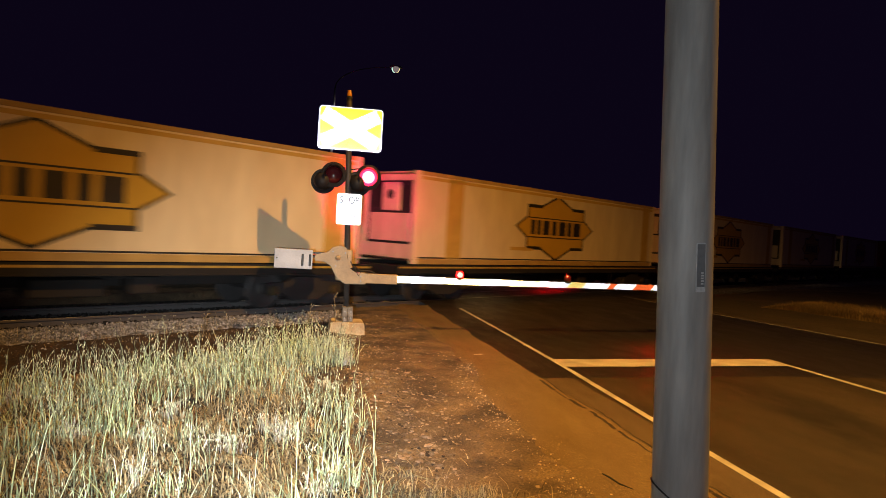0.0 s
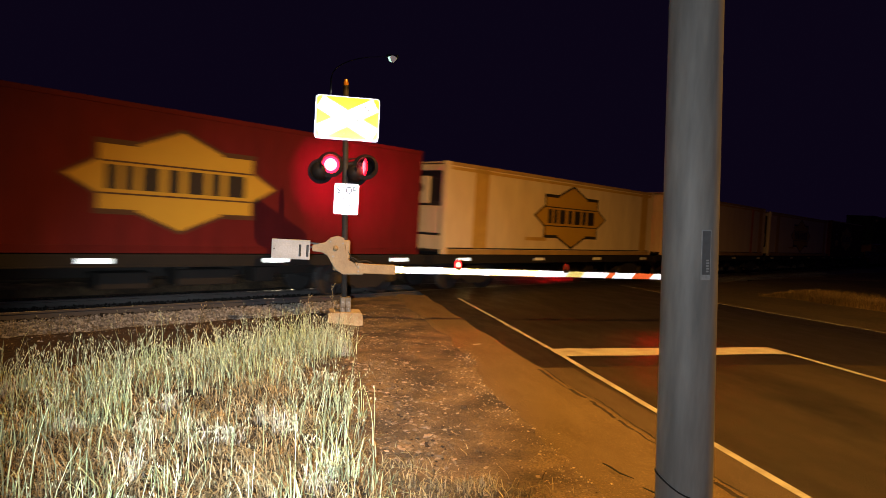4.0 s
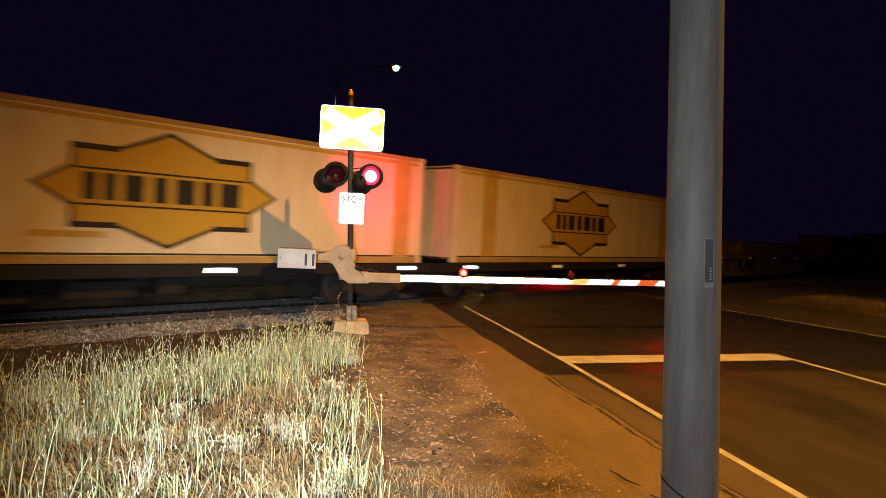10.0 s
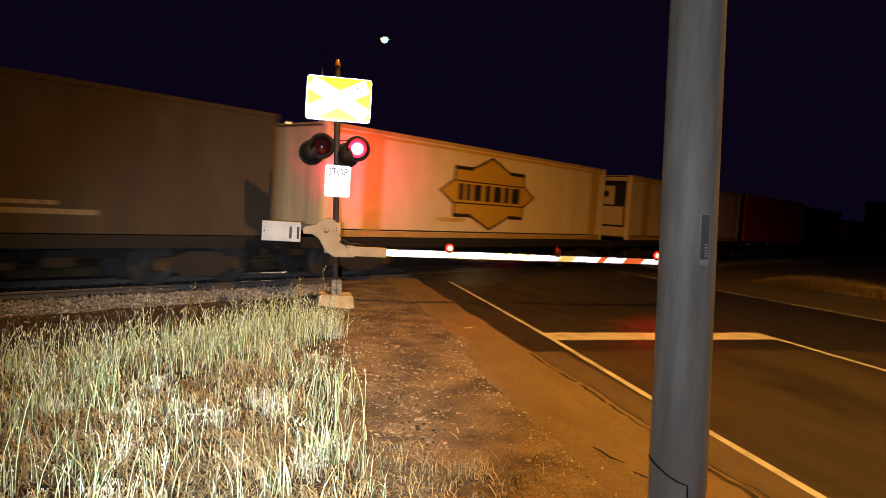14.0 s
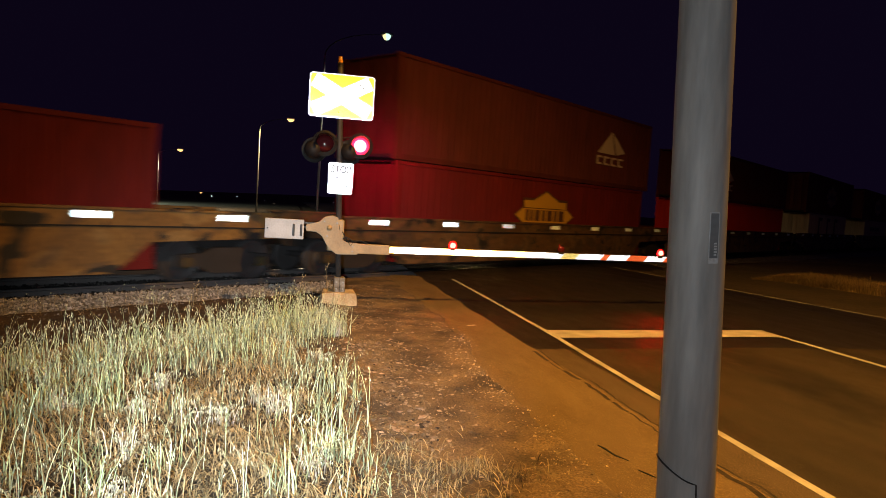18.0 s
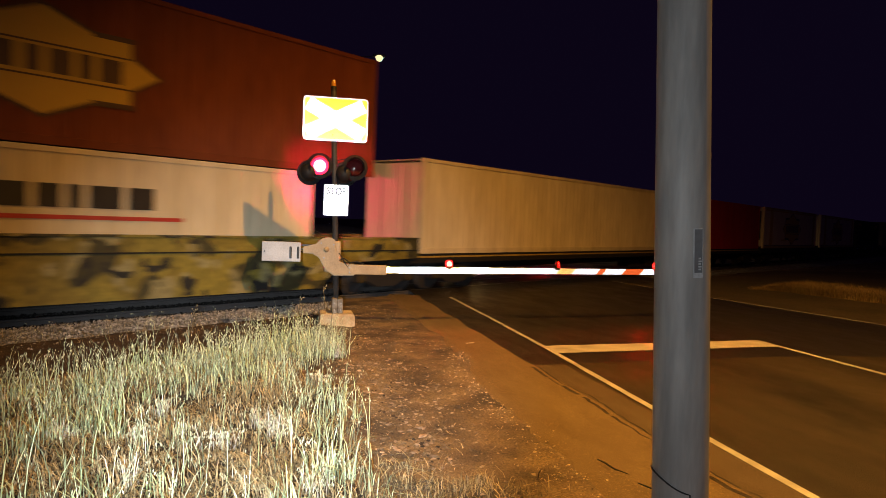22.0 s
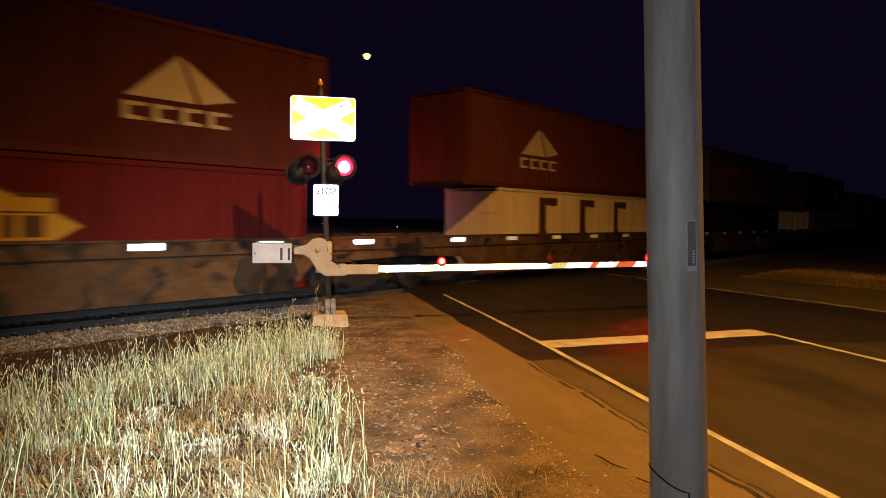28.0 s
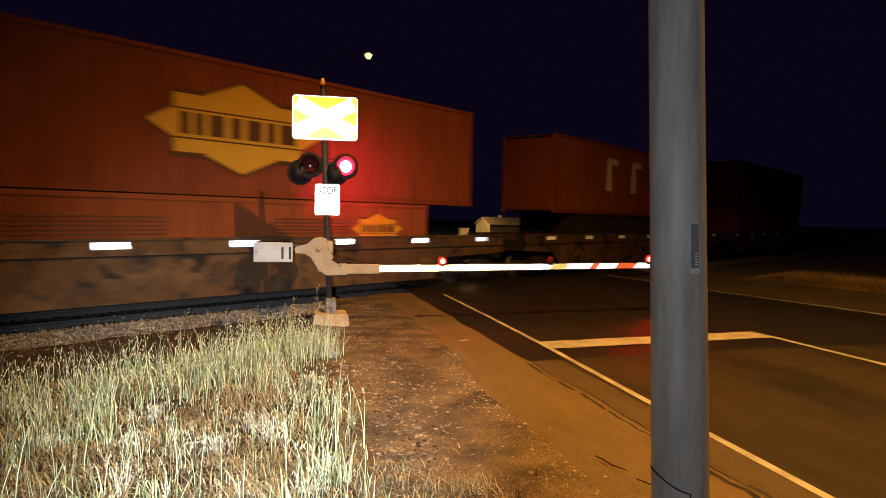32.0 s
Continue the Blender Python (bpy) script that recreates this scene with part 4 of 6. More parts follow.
blades, heads = grass("green_blades", 4400, clump_field(230, 0.07, 2, stand_place), M_grass_green, 0.10, 0.44, 0.0052, 1.3)
tagged(new("green_grass", blades), "tall green roadside grass in clumps", "grass", kind="stuff")
stalks, heads = oats("oat_stalks", 1050, clump_field(360, 0.13, 3, stand_place), 0.34, 0.68)
tagged(new("wild_oats", stalks), "tall pale green wild oat stalks", "grass", kind="stuff")
tagged(new("seed_heads", heads), "pale drooping seed heads on the tall stalks", "seed heads", kind="stuff")
stalks, heads = oats("sparse_stalks", 260, verge_place, 0.30, 0.60)
tagged(new("wild_oats", stalks), "scattered pale wild oat stalks among the dry grass", "grass", kind="stuff")
tagged(new("seed_heads", heads), "hanging spikelets on the scattered stalks", "seed heads", kind="stuff")
blades, heads = grass("dry_blades", 34000, clump_field(3000, 0.07, 4, verge_place), M_grass_dry, 0.05, 0.21, 0.0056, 2.8)
tagged(new("dry_grass", blades), "matted dry straw-coloured roadside grass", "grass", kind="stuff")
blades, heads = grass("dry_tufts", 3600, clump_field(420, 0.05, 5, verge_place), M_straw, 0.08, 0.27, 0.0048, 1.9, 0.05)
tagged(new("dry_grass", blades), "upright tufts of dry straw-coloured grass", "grass", kind="stuff")
tagged(new("seed_heads", heads), "pale seed heads among dry straw", "seed heads", kind="stuff")
blades, heads = grass("dead_litter", 3400, sparse_place, M_grass_dry, 0.04, 0.18, 0.004, 2.8)
tagged(new("dead_grass", blades), "thin dead grass lying between the verge and the ballast", "grass", kind="stuff")
blades, heads = grass("plume_stalks", 1100, clump_field(40, 0.05, 9, verge_place), M_plume, 0.14, 0.32, 0.0050, 0.9, 1.0)
tagged(new("feather_grass", blades), "whitish feathery grass stalks", "grass", kind="stuff")
tagged(new("seed_heads", heads), "white feathery grass plumes", "seed heads", kind="stuff")


def near_tuft_place(rnd):
    cx, cy = rnd.choice(TUFTS)
    x, y = rnd.gauss(cx, 0.10), rnd.gauss(cy, 0.07)
    return x, y, max(ground_height(x, y), shoulder_height(x, y) if x > 1.4 else -1.0) - 0.005, 0.9


TUFTS = ((0.72, 6.15), (0.95, 6.00), (1.22, 5.95), (1.50, 5.90), (1.05, 5.75), (1.36, 6.10), (0.80, 6.5), (1.72, 5.85))
blades, heads = grass("near_tufts", 620, near_tuft_place, M_grass_dry, 0.04, 0.13, 0.0042, 2.6)
tagged(new("dry_grass", blades), "low dry tufts scattered over the bare dirt", "grass", kind="stuff")


def track_weed_place(rnd):
    s, a = rnd.uniform(4, 12), rnd.gauss(-2.2, 0.55)
    x, y, z = track_pose(s, a).translation
    return None if x > 0.6 or a > -1.0 or noise.noise(Vector((x * 2, y * 2, 4))) < 0.0 else (x, y, -0.17, 1.0)


blades, heads = grass("weed_blades", 420, track_weed_place, M_straw, 0.08, 0.36, 0.0028, 0.7, 0.4)
tagged(new("weeds", blades), "sparse dry weeds along the ballast", "weeds", kind="stuff")
if heads:
    tagged(new("seed_heads", heads), "seed heads on weeds beside the ballast", "seed heads", kind="stuff")


def dead_weed(x, y, height, lean, seed):
    """A dry stem with short side twigs that end in small husks."""
    rnd = random.Random(seed)
    z = ground_height(x, y) - 0.02
    stem = [Vector((x + lean * u ** 1.6 + 0.008 * math.sin(9 * u + seed), y - 0.03 * u, z + height * u)) for u in (0, 0.25, 0.5, 0.75, 1.0)]
    weed = solid("dead_weed", tube(stem, [0.008, 0.007, 0.006, 0.0045, 0.003], 6), M_grass_dry, "tall dead weed stalk beside the mast's foot", "weed")
    for _ in range(int(height * 14)):
        u = rnd.uniform(0.3, 1.0)
        k = min(3, int(u * 4))
        root = stem[k].lerp(stem[k + 1], u * 4 - k)
        end = root + Vector((rnd.uniform(-0.06, 0.06), rnd.uniform(-0.04, 0.04), rnd.uniform(0.02, 0.06)))
        part("side_twig", joined(tube([root, end], 0.0025, 5), moved(lathe([(0.0, 0), (0.008, 0.008), (0.006, 0.02), (0.0, 0.028)], 6), Matrix.Translation(end))), M_straw, weed)


for k, (x, y, height, lean) in enumerate(((0.64, 14.12, 0.78, -0.07), (0.74, 14.02, 0.40, 0.03), (0.10, 13.95, 0.56, 0.05), (-0.28, 13.9, 0.42, -0.05), (0.34, 13.86, 0.36, 0.02), (-1.7, 13.2, 0.48, 0.06))):
    dead_weed(x, y, height, lean, k)


def far_verge_place(rnd):
    y = rnd.uniform(11.5, 22.0)
    x = 16.65 + 0.2 * (20 - y) + 0.25 * noise.noise(Vector((0, y * 0.7, 9))) + abs(rnd.gauss(0, 1.1))
    if across_of(x, y) > -3.2:
        return None
    return x, y, ground_height(x, y) - 0.02, (0.4 + 0.6 * smooth_step(22.0, 20.9, y)) * (1.0 + 0.35 * noise.noise(Vector((x * 0.4, y * 0.4, 2))))


# a darker sheet laid over the ground beyond the track, left out at the road
verts, faces = [], []
rows = [(2.75, -150), (4.5, -150), (9, -150), (20, -150), (45, -150), (90, -150)]
cols = steps((-150, -20, 26), (-20, 20, 40), (20, 200, 36))
for a, _ in rows:
    for sv in cols:
        x, y, z = track_pose(sv, a).translation
        verts.append((x, y, ground_height(x, y) + 0.025))
n = len(cols)
for j in range(len(rows) - 1):
    for i in range(n - 1):
        mid = 0.25 * sum(verts[k][0] for k in (j * n + i, j * n + i + 1, (j + 1) * n + i, (j + 1) * n + i + 1))
        if not 2.2 < mid < 15.5:
            faces.append((j * n + i, j * n + i + 1, (j + 1) * n + i + 1, (j + 1) * n + i))
tagged(new("ground", raw("field", verts, faces, M_field)), "dark ground beyond the railway line", "ground", kind="structure")
verts, faces = [], []
for j in range(31):
    y = 3 + j
    for i in range(21):
        x0 = (14.0 + 0.113 * (14.6 - y) if y < 14.6 else 14.0 - 0.204 * (y - 14.6)) + 0.22 + 0.12 * noise.noise(Vector((1, y * 0.6, 44)))
        x = x0 + 40 * (i / 20) ** 1.8
        verts.append((x, y, max(ground_height(x, y), road_height(x, y) if x < 15.6 else -1.0) + (0.03 if i else -0.02)))
for j in range(30):
    for i in range(20):
        mid = [sum(verts[k][c] for k in (j * 21 + i, j * 21 + i + 1, j * 21 + i + 22, j * 21 + i + 21)) / 4 for c in (0, 1)]
        if across_of(*mid) < -3.4:
            faces.append((j * 21 + i, j * 21 + i + 1, j * 21 + i + 22, j * 21 + i + 21))
tagged(new("ground", raw("far_verge", verts, faces, M_verge)), "dark scrubby verge on the far side of the road", "ground", kind="structure")
blades, heads = grass("far_verge_blades", 34000, far_verge_place, M_grass_far, 0.22, 0.50, 0.005, 1.6)
tagged(new("dry_grass", blades), "dry brown grass on the bank across the road", "grass", kind="stuff")

# ---- street lamp whose pole stands beside the camera ----
FOOT = Vector((1.481, 3.35, -0.05))
LEAN = Vector((-0.049, 0.0, 1.0)).normalized()
street = thing("street_lamp", "tall galvanised street lamp pole standing on the dusty verge", "street lamp", Matrix.Translation(FOOT))
lean_m = Vector((0, 0, 1)).rotation_difference(LEAN).to_matrix().to_4x4()
part("pole", moved(lathe([(0.113, 0), (0.113, 0.5), (0.1095, 1.4), (0.104, 2.6), (0.1005, 3.4), (0.09, 9), (0.075, 11.9), (0.0, 11.92)], 40), lean_m), M_pole, street, smooth=True)
part("base_flange", moved(boxes((-0.22, 0.22, -0.22, 0.22, 0.02, 0.06), bevel=0.006), lean_m), M_galv, street, "bolted steel foot plate")
top = LEAN * 11.9
tip = LAMP - FOOT
part("outreach_arm", tube([top - LEAN * 0.3, top + Vector((0.1, 0.05, 0.25)), top * 0.75 + tip * 0.25 + Vector((0, 0, 0.42)), top * 0.35 + tip * 0.65 + Vector((0, 0, 0.3)), tip + Vector((-0.25, -0.06, 0.16))], [0.06, 0.055, 0.05, 0.045, 0.04]), M_pole, street)
luminaire = part("luminaire", moved(boxes((-0.38, 0.38, -0.16, 0.16, 0.12, 0.28), bevel=0.05), Matrix.Translation(tip)), M_galv, street, "grey lamp head")
part("diffuser", moved(boxes((-0.26, 0.26, -0.12, 0.12, 0.085, 0.118), bevel=0.012), Matrix.Translation(tip)), M_warm_glow, luminaire, "glowing sodium lens")


def on_pole(z, turn, out=0.0):
    """A pose on the pole's face, z up along it; turn: degrees from the side that faces the camera."""
    r = 0.1145 - 0.004 * z + out
    face = -124 + turn
    return lean_m @ pose(r * math.cos(radians(face)), r * math.sin(radians(face)), z, 0, 0, face + 90)


sticker = part("label_plate", prism(rounded(0.041, 0.192, 0.003), 0.002, "y"), M_sticker, street, "narrow grey label with illegible marks", on_pole(2.05, 34, 0.001))
part("label_face", prism(rounded(0.034, 0.168, 0.002), 0.001, "y"), M_sticker_dark, sticker, m=pose(0, -0.0025, 0.008))
for k in range(5):
    part("mark", boxes((-0.006, 0.005 + 0.002 * (k % 2), -0.0006, 0, 0, 0.006)), M_sticker, sticker, m=pose(0.006, -0.0036, -0.066 + k * 0.0105))
wire = [on_pole(1.165 - 0.055 * u + 0.01 * math.sin(u * 5), -85 + 105 * u, 0.004).translation for u in [i / 12 for i in range(13)]]
wire += [on_pole(1.08 - 0.09 * i, 20 + 1.5 * i, 0.004).translation for i in range(1, 11)]
part("cable", tube(wire, 0.0035, 6), M_cable, street, "thin black cable wound round the pole")

# ---- crossing signal ----
def tapered_block(low, high, z0, z1):
    """A cast block that narrows upwards, with worn edges."""
    bm = bmesh.new()
    box(bm, -low, low, -low, low, z0, z1)
    for v in bm.verts:
        if v.co.z > z0 + 0.01:
            v.co.x, v.co.y = v.co.x * high / low, v.co.y * high / low
    bmesh.ops.bevel(bm, geom=list(bm.edges), offset=0.02, segments=2, affect="EDGES")
    return bm



MX, MY = 0.87, 14.4
mast_lean = pose(0, 0, 0, 0, -2.4, 0)
signal = thing("crossing_signal", "level crossing signal with flashing red lamps beside the track", "crossing signal", pose(MX, MY, 0))
part("footing", tapered_block(0.37, 0.325, -0.3, 0.2), M_concrete, signal, "stained concrete footing")
part("mast", moved(lathe([(0.057, 0.2), (0.057, 4.55), (0.05, 4.58)], 20), mast_lean), M_mast, signal, smooth=True)
for k, (x0, x1, y0, y1) in enumerate(((-0.105, -0.002, -0.17, -0.155), (0.002, 0.105, -0.17, -0.155))):
    part("foot_bracket", boxes((x0, x1, y0 - 0.02, 0.06, 0.2, 0.49), bevel=0.012), M_bracket, signal, "bolted steel foot bracket")
for x, z in ((-0.06, 0.40), (0.06, 0.40), (-0.06, 0.27), (0.06, 0.27)):
    part("bolt", moved(lathe([(0.018, -0.02), (0.018, 0.0)], 6, "y"), pose(x, -0.19, z)), M_galv, signal)
beacon = part("bell", moved(lathe([(0.055, 0), (0.055, 0.1), (0.062, 0.11), (0.062, 0.13), (0.05, 0.15)], 20), mast_lean @ pose(0, 0, 4.5)), M_black, signal)
part("amber_cap", moved(lathe([(0.052, 0), (0.052, 0.05), (0.04, 0.09), (0.034, 0.12), (0.0, 0.125)], 20), mast_lean @ pose(0, 0, 4.65)), M_amber, beacon, "amber warning lens")


def sign_board(w, h, r, m, rim, face, label):
    board = part("sign_board", moved(prism(rounded(w, h, r), 0.006), pose(0, 0, 0)), rim, signal, label, m)
    part("sign_face", prism(rounded(w - 0.035, h - 0.035, r * 0.85), 0.002), face, board, m=pose(0, -0.0065, 0))
    return board


m = pose(0.727 - MX, -0.09, 3.995, 4, 0, -3)
board = sign_board(1.245, 0.835, 0.07, m, M_cross_white, M_sheet_yellow, "yellow reflective board with white crossed arms")
for sgn in (-1, 1):
    a = sgn * 28
    part("crossed_arm", moved(prism(rounded(1.22, 0.27, 0.02), 0.002), pose(0, 0, 0, 0, a, 0)), M_cross_white, board, "white crossed arm of the sign", pose(0, -0.0095 - 0.0025 * (sgn > 0), 0))
for x, z, w in ((0.34, 0.24, 0.05), (0.40, 0.19, 0.035), (0.19, -0.02, 0.04), (0.24, -0.05, 0.03), (-0.05, -0.30, 0.03)):
    part("scuff", boxes((-w / 3, w / 3, -0.0012, 0, -0.012, 0.012)), M_sign_ink, board, m=pose(x, -0.0145, z, 0, 20, 0))
m = pose(0.785 - MX, -0.085, 2.42, 1, 0, -3)
stop = sign_board(0.475, 0.6, 0.035, m, M_sheet_white, M_sheet_white, "white rectangular stop sign with black lettering")
ring = bmesh.new()
outer, inner = rounded(0.445, 0.57, 0.03), rounded(0.415, 0.54, 0.022)
vo, vi = [ring.verts.new((a, 0, b)) for a, b in outer], [ring.verts.new((a, 0, b)) for a, b in inner]
for i in range(len(vo)):
    ring.faces.new((vo[i], vo[(i + 1) % len(vo)], vi[(i + 1) % len(vi)], vi[i]))
part("border", ring, M_sign_ink, stop, "thin black border", pose(0, -0.0105, 0))
part("lettering", lettering("STOP", 0.195, M_sign_grey), M_sign_grey, stop, "black STOP lettering", pose(0, -0.0115, 0.17, 90, 0, 0) @ Matrix.Diagonal((0.82, 1.0, 1.0, 1.0)))
for x, z, w in ((-0.07, 0.02, 0.05), (-0.04, -0.01, 0.03), (0.06, -0.12, 0.05), (0.12, -0.14, 0.05), (0.14, -0.10, 0.03)):
    part("faded_mark", boxes((-w / 2, w / 2, -0.001, 0, -0.014, 0.014)), M_sign_ink, stop, m=pose(x, -0.0105, z))
for x in (-0.18, 0.18):
    part("bolt", moved(lathe([(0.012, -0.004), (0.012, 0.0)], 8, "y"), pose(x, -0.0105, -0.24)), M_galv, stop)
part("cross_arm", moved(boxes((-0.46, 0.40, -0.03, 0.03, 3.10, 3.15), bevel=0.008), pose(-0.08, 0.05, 0)), M_housing, signal)
for x in (-0.27, 0.2):
    part("conduit", tube([(x, 0.05, 3.12), (x * 0.6 - 0.04, 0.02, 3.24), (-0.13, 0.0, 3.2)], 0.012), M_housing, signal)

BLINKERS = []


def lens_mesh(radius, lit, dark, depth=0.03, rim=None):
    """A lens that turns in its case: one side lit, the other dark."""
    bm = lathe([(0.0005, -depth * 1.6), (radius * 0.72, -depth * 1.2), (radius, -depth * 0.3), (radius, depth * 0.3), (radius * 0.6, depth * 1.2), (0.0005, depth * 1.6)], 24, "y")
    me = bpy.data.meshes.new("lens")
    bm.to_mesh(me)
    bm.free()
    me.materials.append(lit)
    me.materials.append(dark)
    me.materials.append(rim or lit)
    for f in me.polygons:
        inner = math.hypot(f.center.x, f.center.z) < radius * 0.7
        f.material_index = (0 if inner else 2) if f.normal.y < -0.05 else 1
    me.shade_smooth()
    return me


LENS = lens_mesh(0.168, M_red_glow, M_red_dark, rim=M_red_rim)
FAR_LENS = lens_mesh(0.135, M_red_far, M_red_dark)
REAR_LENS = lens_mesh(0.15, M_red_back, M_red_dark)


def lamp_head(x, y, z, turn, parent, first, scale=1.0, lens_data=LENS, tunnel=False):
    head = part("lamp_head", lathe([(0.17, 0.0), (0.178, 0.02), (0.18, 0.2), (0.12, 0.36), (0.0, 0.37)], 28, "y", caps=False), M_housing, parent, "black flashing lamp head", pose(x, y, z, 0, 0, turn) @ Matrix.Scale(scale, 4), smooth=True)
    disc = bmesh.new()
    o, i2 = [], []
    for k in range(36):
        a = 2 * math.pi * k / 36
        o.append(disc.verts.new((0.25 * math.cos(a), 0.015, 0.25 * math.sin(a))))
        i2.append(disc.verts.new((0.171 * math.cos(a), 0.0, 0.171 * math.sin(a))))
    for k in range(36):
        disc.faces.new((o[k], o[(k + 1) % 36], i2[(k + 1) % 36], i2[k]))
    bmesh.ops.solidify(disc, geom=list(disc.faces), thickness=0.008)
    part("background_disc", disc, M_housing, head, "round black background disc")
    visor = bmesh.new()
    rings = []
    for k in range(19):
        a = radians(20 * k if tunnel else -25 + 230 * k / 18)
        # the rear heads' overlong tube is added to narrow their red beam
        reach = 0.62 if tunnel else 0.10 + 0.16 * max(0.0, math.sin(a))
        rings.append((visor.verts.new((0.174 * math.cos(a), 0.0, 0.174 * math.sin(a))), visor.verts.new((0.182 * math.cos(a), -reach, 0.182 * math.sin(a)))))
    for (a0, b0), (a1, b1) in zip(rings, rings[1:]):
        visor.faces.new((a0, a1, b1, b0))
    bmesh.ops.solidify(visor, geom=list(visor.faces), thickness=0.006)
    part("visor", visor, M_housing if tunnel else M_visor, head, "black visor, on rear heads a beam-narrowing tube")
    lens = part("lens", lens_data, None, head, "round red signal lens", pose(0, 0.03, 0))
    BLINKERS.append((lens, first, (0, 0.03, 0), 0.0))
    return head


lamp_head(0.445 - MX, -0.16, 3.07, -3, signal, False)
lamp_head(1.125 - MX, -0.16, 3.07, -3, signal, True)
lamp_head(0.27 - MX, 0.18, 2.95, 172, signal, False, 1.0, REAR_LENS, True)
lamp_head(0.96 - MX, 0.18, 2.95, 172, signal, True, 1.0, REAR_LENS, True)

# ---- boom gate, lowered across the lane ----
gate = thing("boom_gate", "lowered boom gate with red and white reflective stripes across the road", "boom gate", pose(MX, 14.22, 0))
OUT = [(-0.70, 1.50), (-0.46, 1.56), (-0.36, 1.66), (-0.22, 1.70), (-0.10, 1.66), (-0.08, 1.45), (0.0, 1.24), (0.10, 1.19), (0.30, 1.19), (0.30, 0.965), (-0.10, 0.955), (-0.26, 1.06), (-0.40, 1.30), (-0.52, 1.37), (-0.70, 1.38)]
part("mechanism", moved(prism(OUT, 0.16, "y", 0.012), pose(0, 0.0, 0)), M_mech, gate, "beige cast gate drive arm")
part("hub", moved(lathe([(0.0, -0.215), (0.035, -0.21), (0.05, -0.19), (0.05, -0.15), (0.19, -0.13), (0.21, 0.03)], 24, "y", caps=False), pose(-0.26, 0.02, 1.46)), M_mech, gate, "round pivot hub", smooth=True)
for x, z in ((-0.36, 1.58), (-0.12, 1.56), (-0.3, 1.3), (0.2, 1.12), (0.2, 1.03)):
    part("bolt", moved(lathe([(0.016, -0.18), (0.016, -0.15)], 6, "y"), pose(x, 0, z)), M_galv, gate)
part("drive_box", moved(boxes((-0.16, 0.16, 0.0, 0.3, 1.0, 1.62), bevel=0.03), pose(-0.12, 0.05, 0)), M_mech, gate, "beige gate machine housing behind the mast")
weight = part("counterweight", boxes((-1.46, -0.74, -0.15, -0.01, 1.21, 1.585), bevel=0.01), M_weight, gate, "pale grey counterweight plate")
for x in (-0.93, -0.79):
    part("slot_bolt", boxes((x - 0.022, x + 0.022, -0.165, -0.14, 1.27, 1.50), bevel=0.012), M_black, weight, "black slotted bolt")
part("bolt", moved(lathe([(0.014, -0.165), (0.014, -0.14)], 8, "y"), pose(-1.41, 0, 1.40)), M_black, weight)
for z in (1.45, 1.53):
    part("linkage_bar", boxes((-0.76, -0.45, -0.11, -0.06, z - 0.015, z + 0.015)), M_black, gate)
part("arm_socket", boxes((0.28, 0.93, -0.13, 0.01, 0.985, 1.175), bevel=0.01), M_mech, gate, "beige boom socket")
part("cable", tube([(0.0, -0.1, 1.25), (0.08, -0.14, 1.30), (0.2, -0.13, 1.22), (0.35, -0.12, 1.24), (0.5, -0.1, 1.18)], 0.012), M_cable, gate, "loose black cable")
for k in range(5):
    part("cable", tube([(-0.02 + 0.03 * k, -0.14, 1.40 - 0.05 * k), (0.04 + 0.03 * k, -0.17, 1.33 - 0.05 * k), (0.05 + 0.04 * k, -0.13, 1.22)], 0.008), M_cable, gate)
B0, B1 = 0.93, 7.28
CUTS = [(0.0, "a"), (0.037, "w"), (0.153, "a"), (0.28, "w"), (0.33, "a"), (0.47, "w"), (0.577, "a"), (0.63, "w"), (0.72, "r"), (0.742, "w"), (0.815, "r"), (0.88, "w"), (0.952, "r"), (1.0, "")]
tilt = pose(B0, 0, 0) @ pose(0, 0, 0, 0, -0.75, 0)
for (f0, c), (f1, _) in zip(CUTS, CUTS[1:]):
    x0, x1 = (B1 - B0) * f0, (B1 - B0) * f1
    s = 0.05
    outline = [(x0 + (0 if f0 == 0 else s), 1.140), (x1 + (s if f1 < 1 else 0), 1.140), (x1 - (s if f1 < 1 else 0), 1.024), (x0 - (0 if f0 == 0 else s), 1.024)]
    part("stripe", moved(prism(outline, 0.05, "y"), pose(0, -0.03, 0)), {"a": M_boom_amber, "w": M_boom_white, "r": M_boom_red}[c], gate,
         {"a": "faded amber stripe", "w": "white reflective stripe", "r": "orange-red stripe"}[c], tilt)
MARKER = lens_mesh(0.08, M_red_small, M_red_dark, 0.03, M_red_edge)
for x, first in ((3.08, True), (5.42, False), (7.72, None)):
    z = 1.085 + (x - MX - B0) * 0.013
    holder = part("boom_lamp", moved(lathe([(0.05, 0.0), (0.065, 0.01), (0.065, 0.05), (0.03, 0.055)], 16), pose(x - MX, -0.055, z + 0.03)), M_housing, gate, "small red lamp on the boom")
    part("lens_guard", moved(lathe([(0.008, 0.0), (0.008, 0.14)], 8), pose(x - MX, 0.02, z + 0.1)), M_housing, holder)
    lens = part("lens", MARKER, None, holder, "small red lens", pose(x - MX, -0.055, z + 0.13))
    if first is not None:
        BLINKERS.append((lens, first, (x - MX, -0.055, z + 0.13), 0.07))

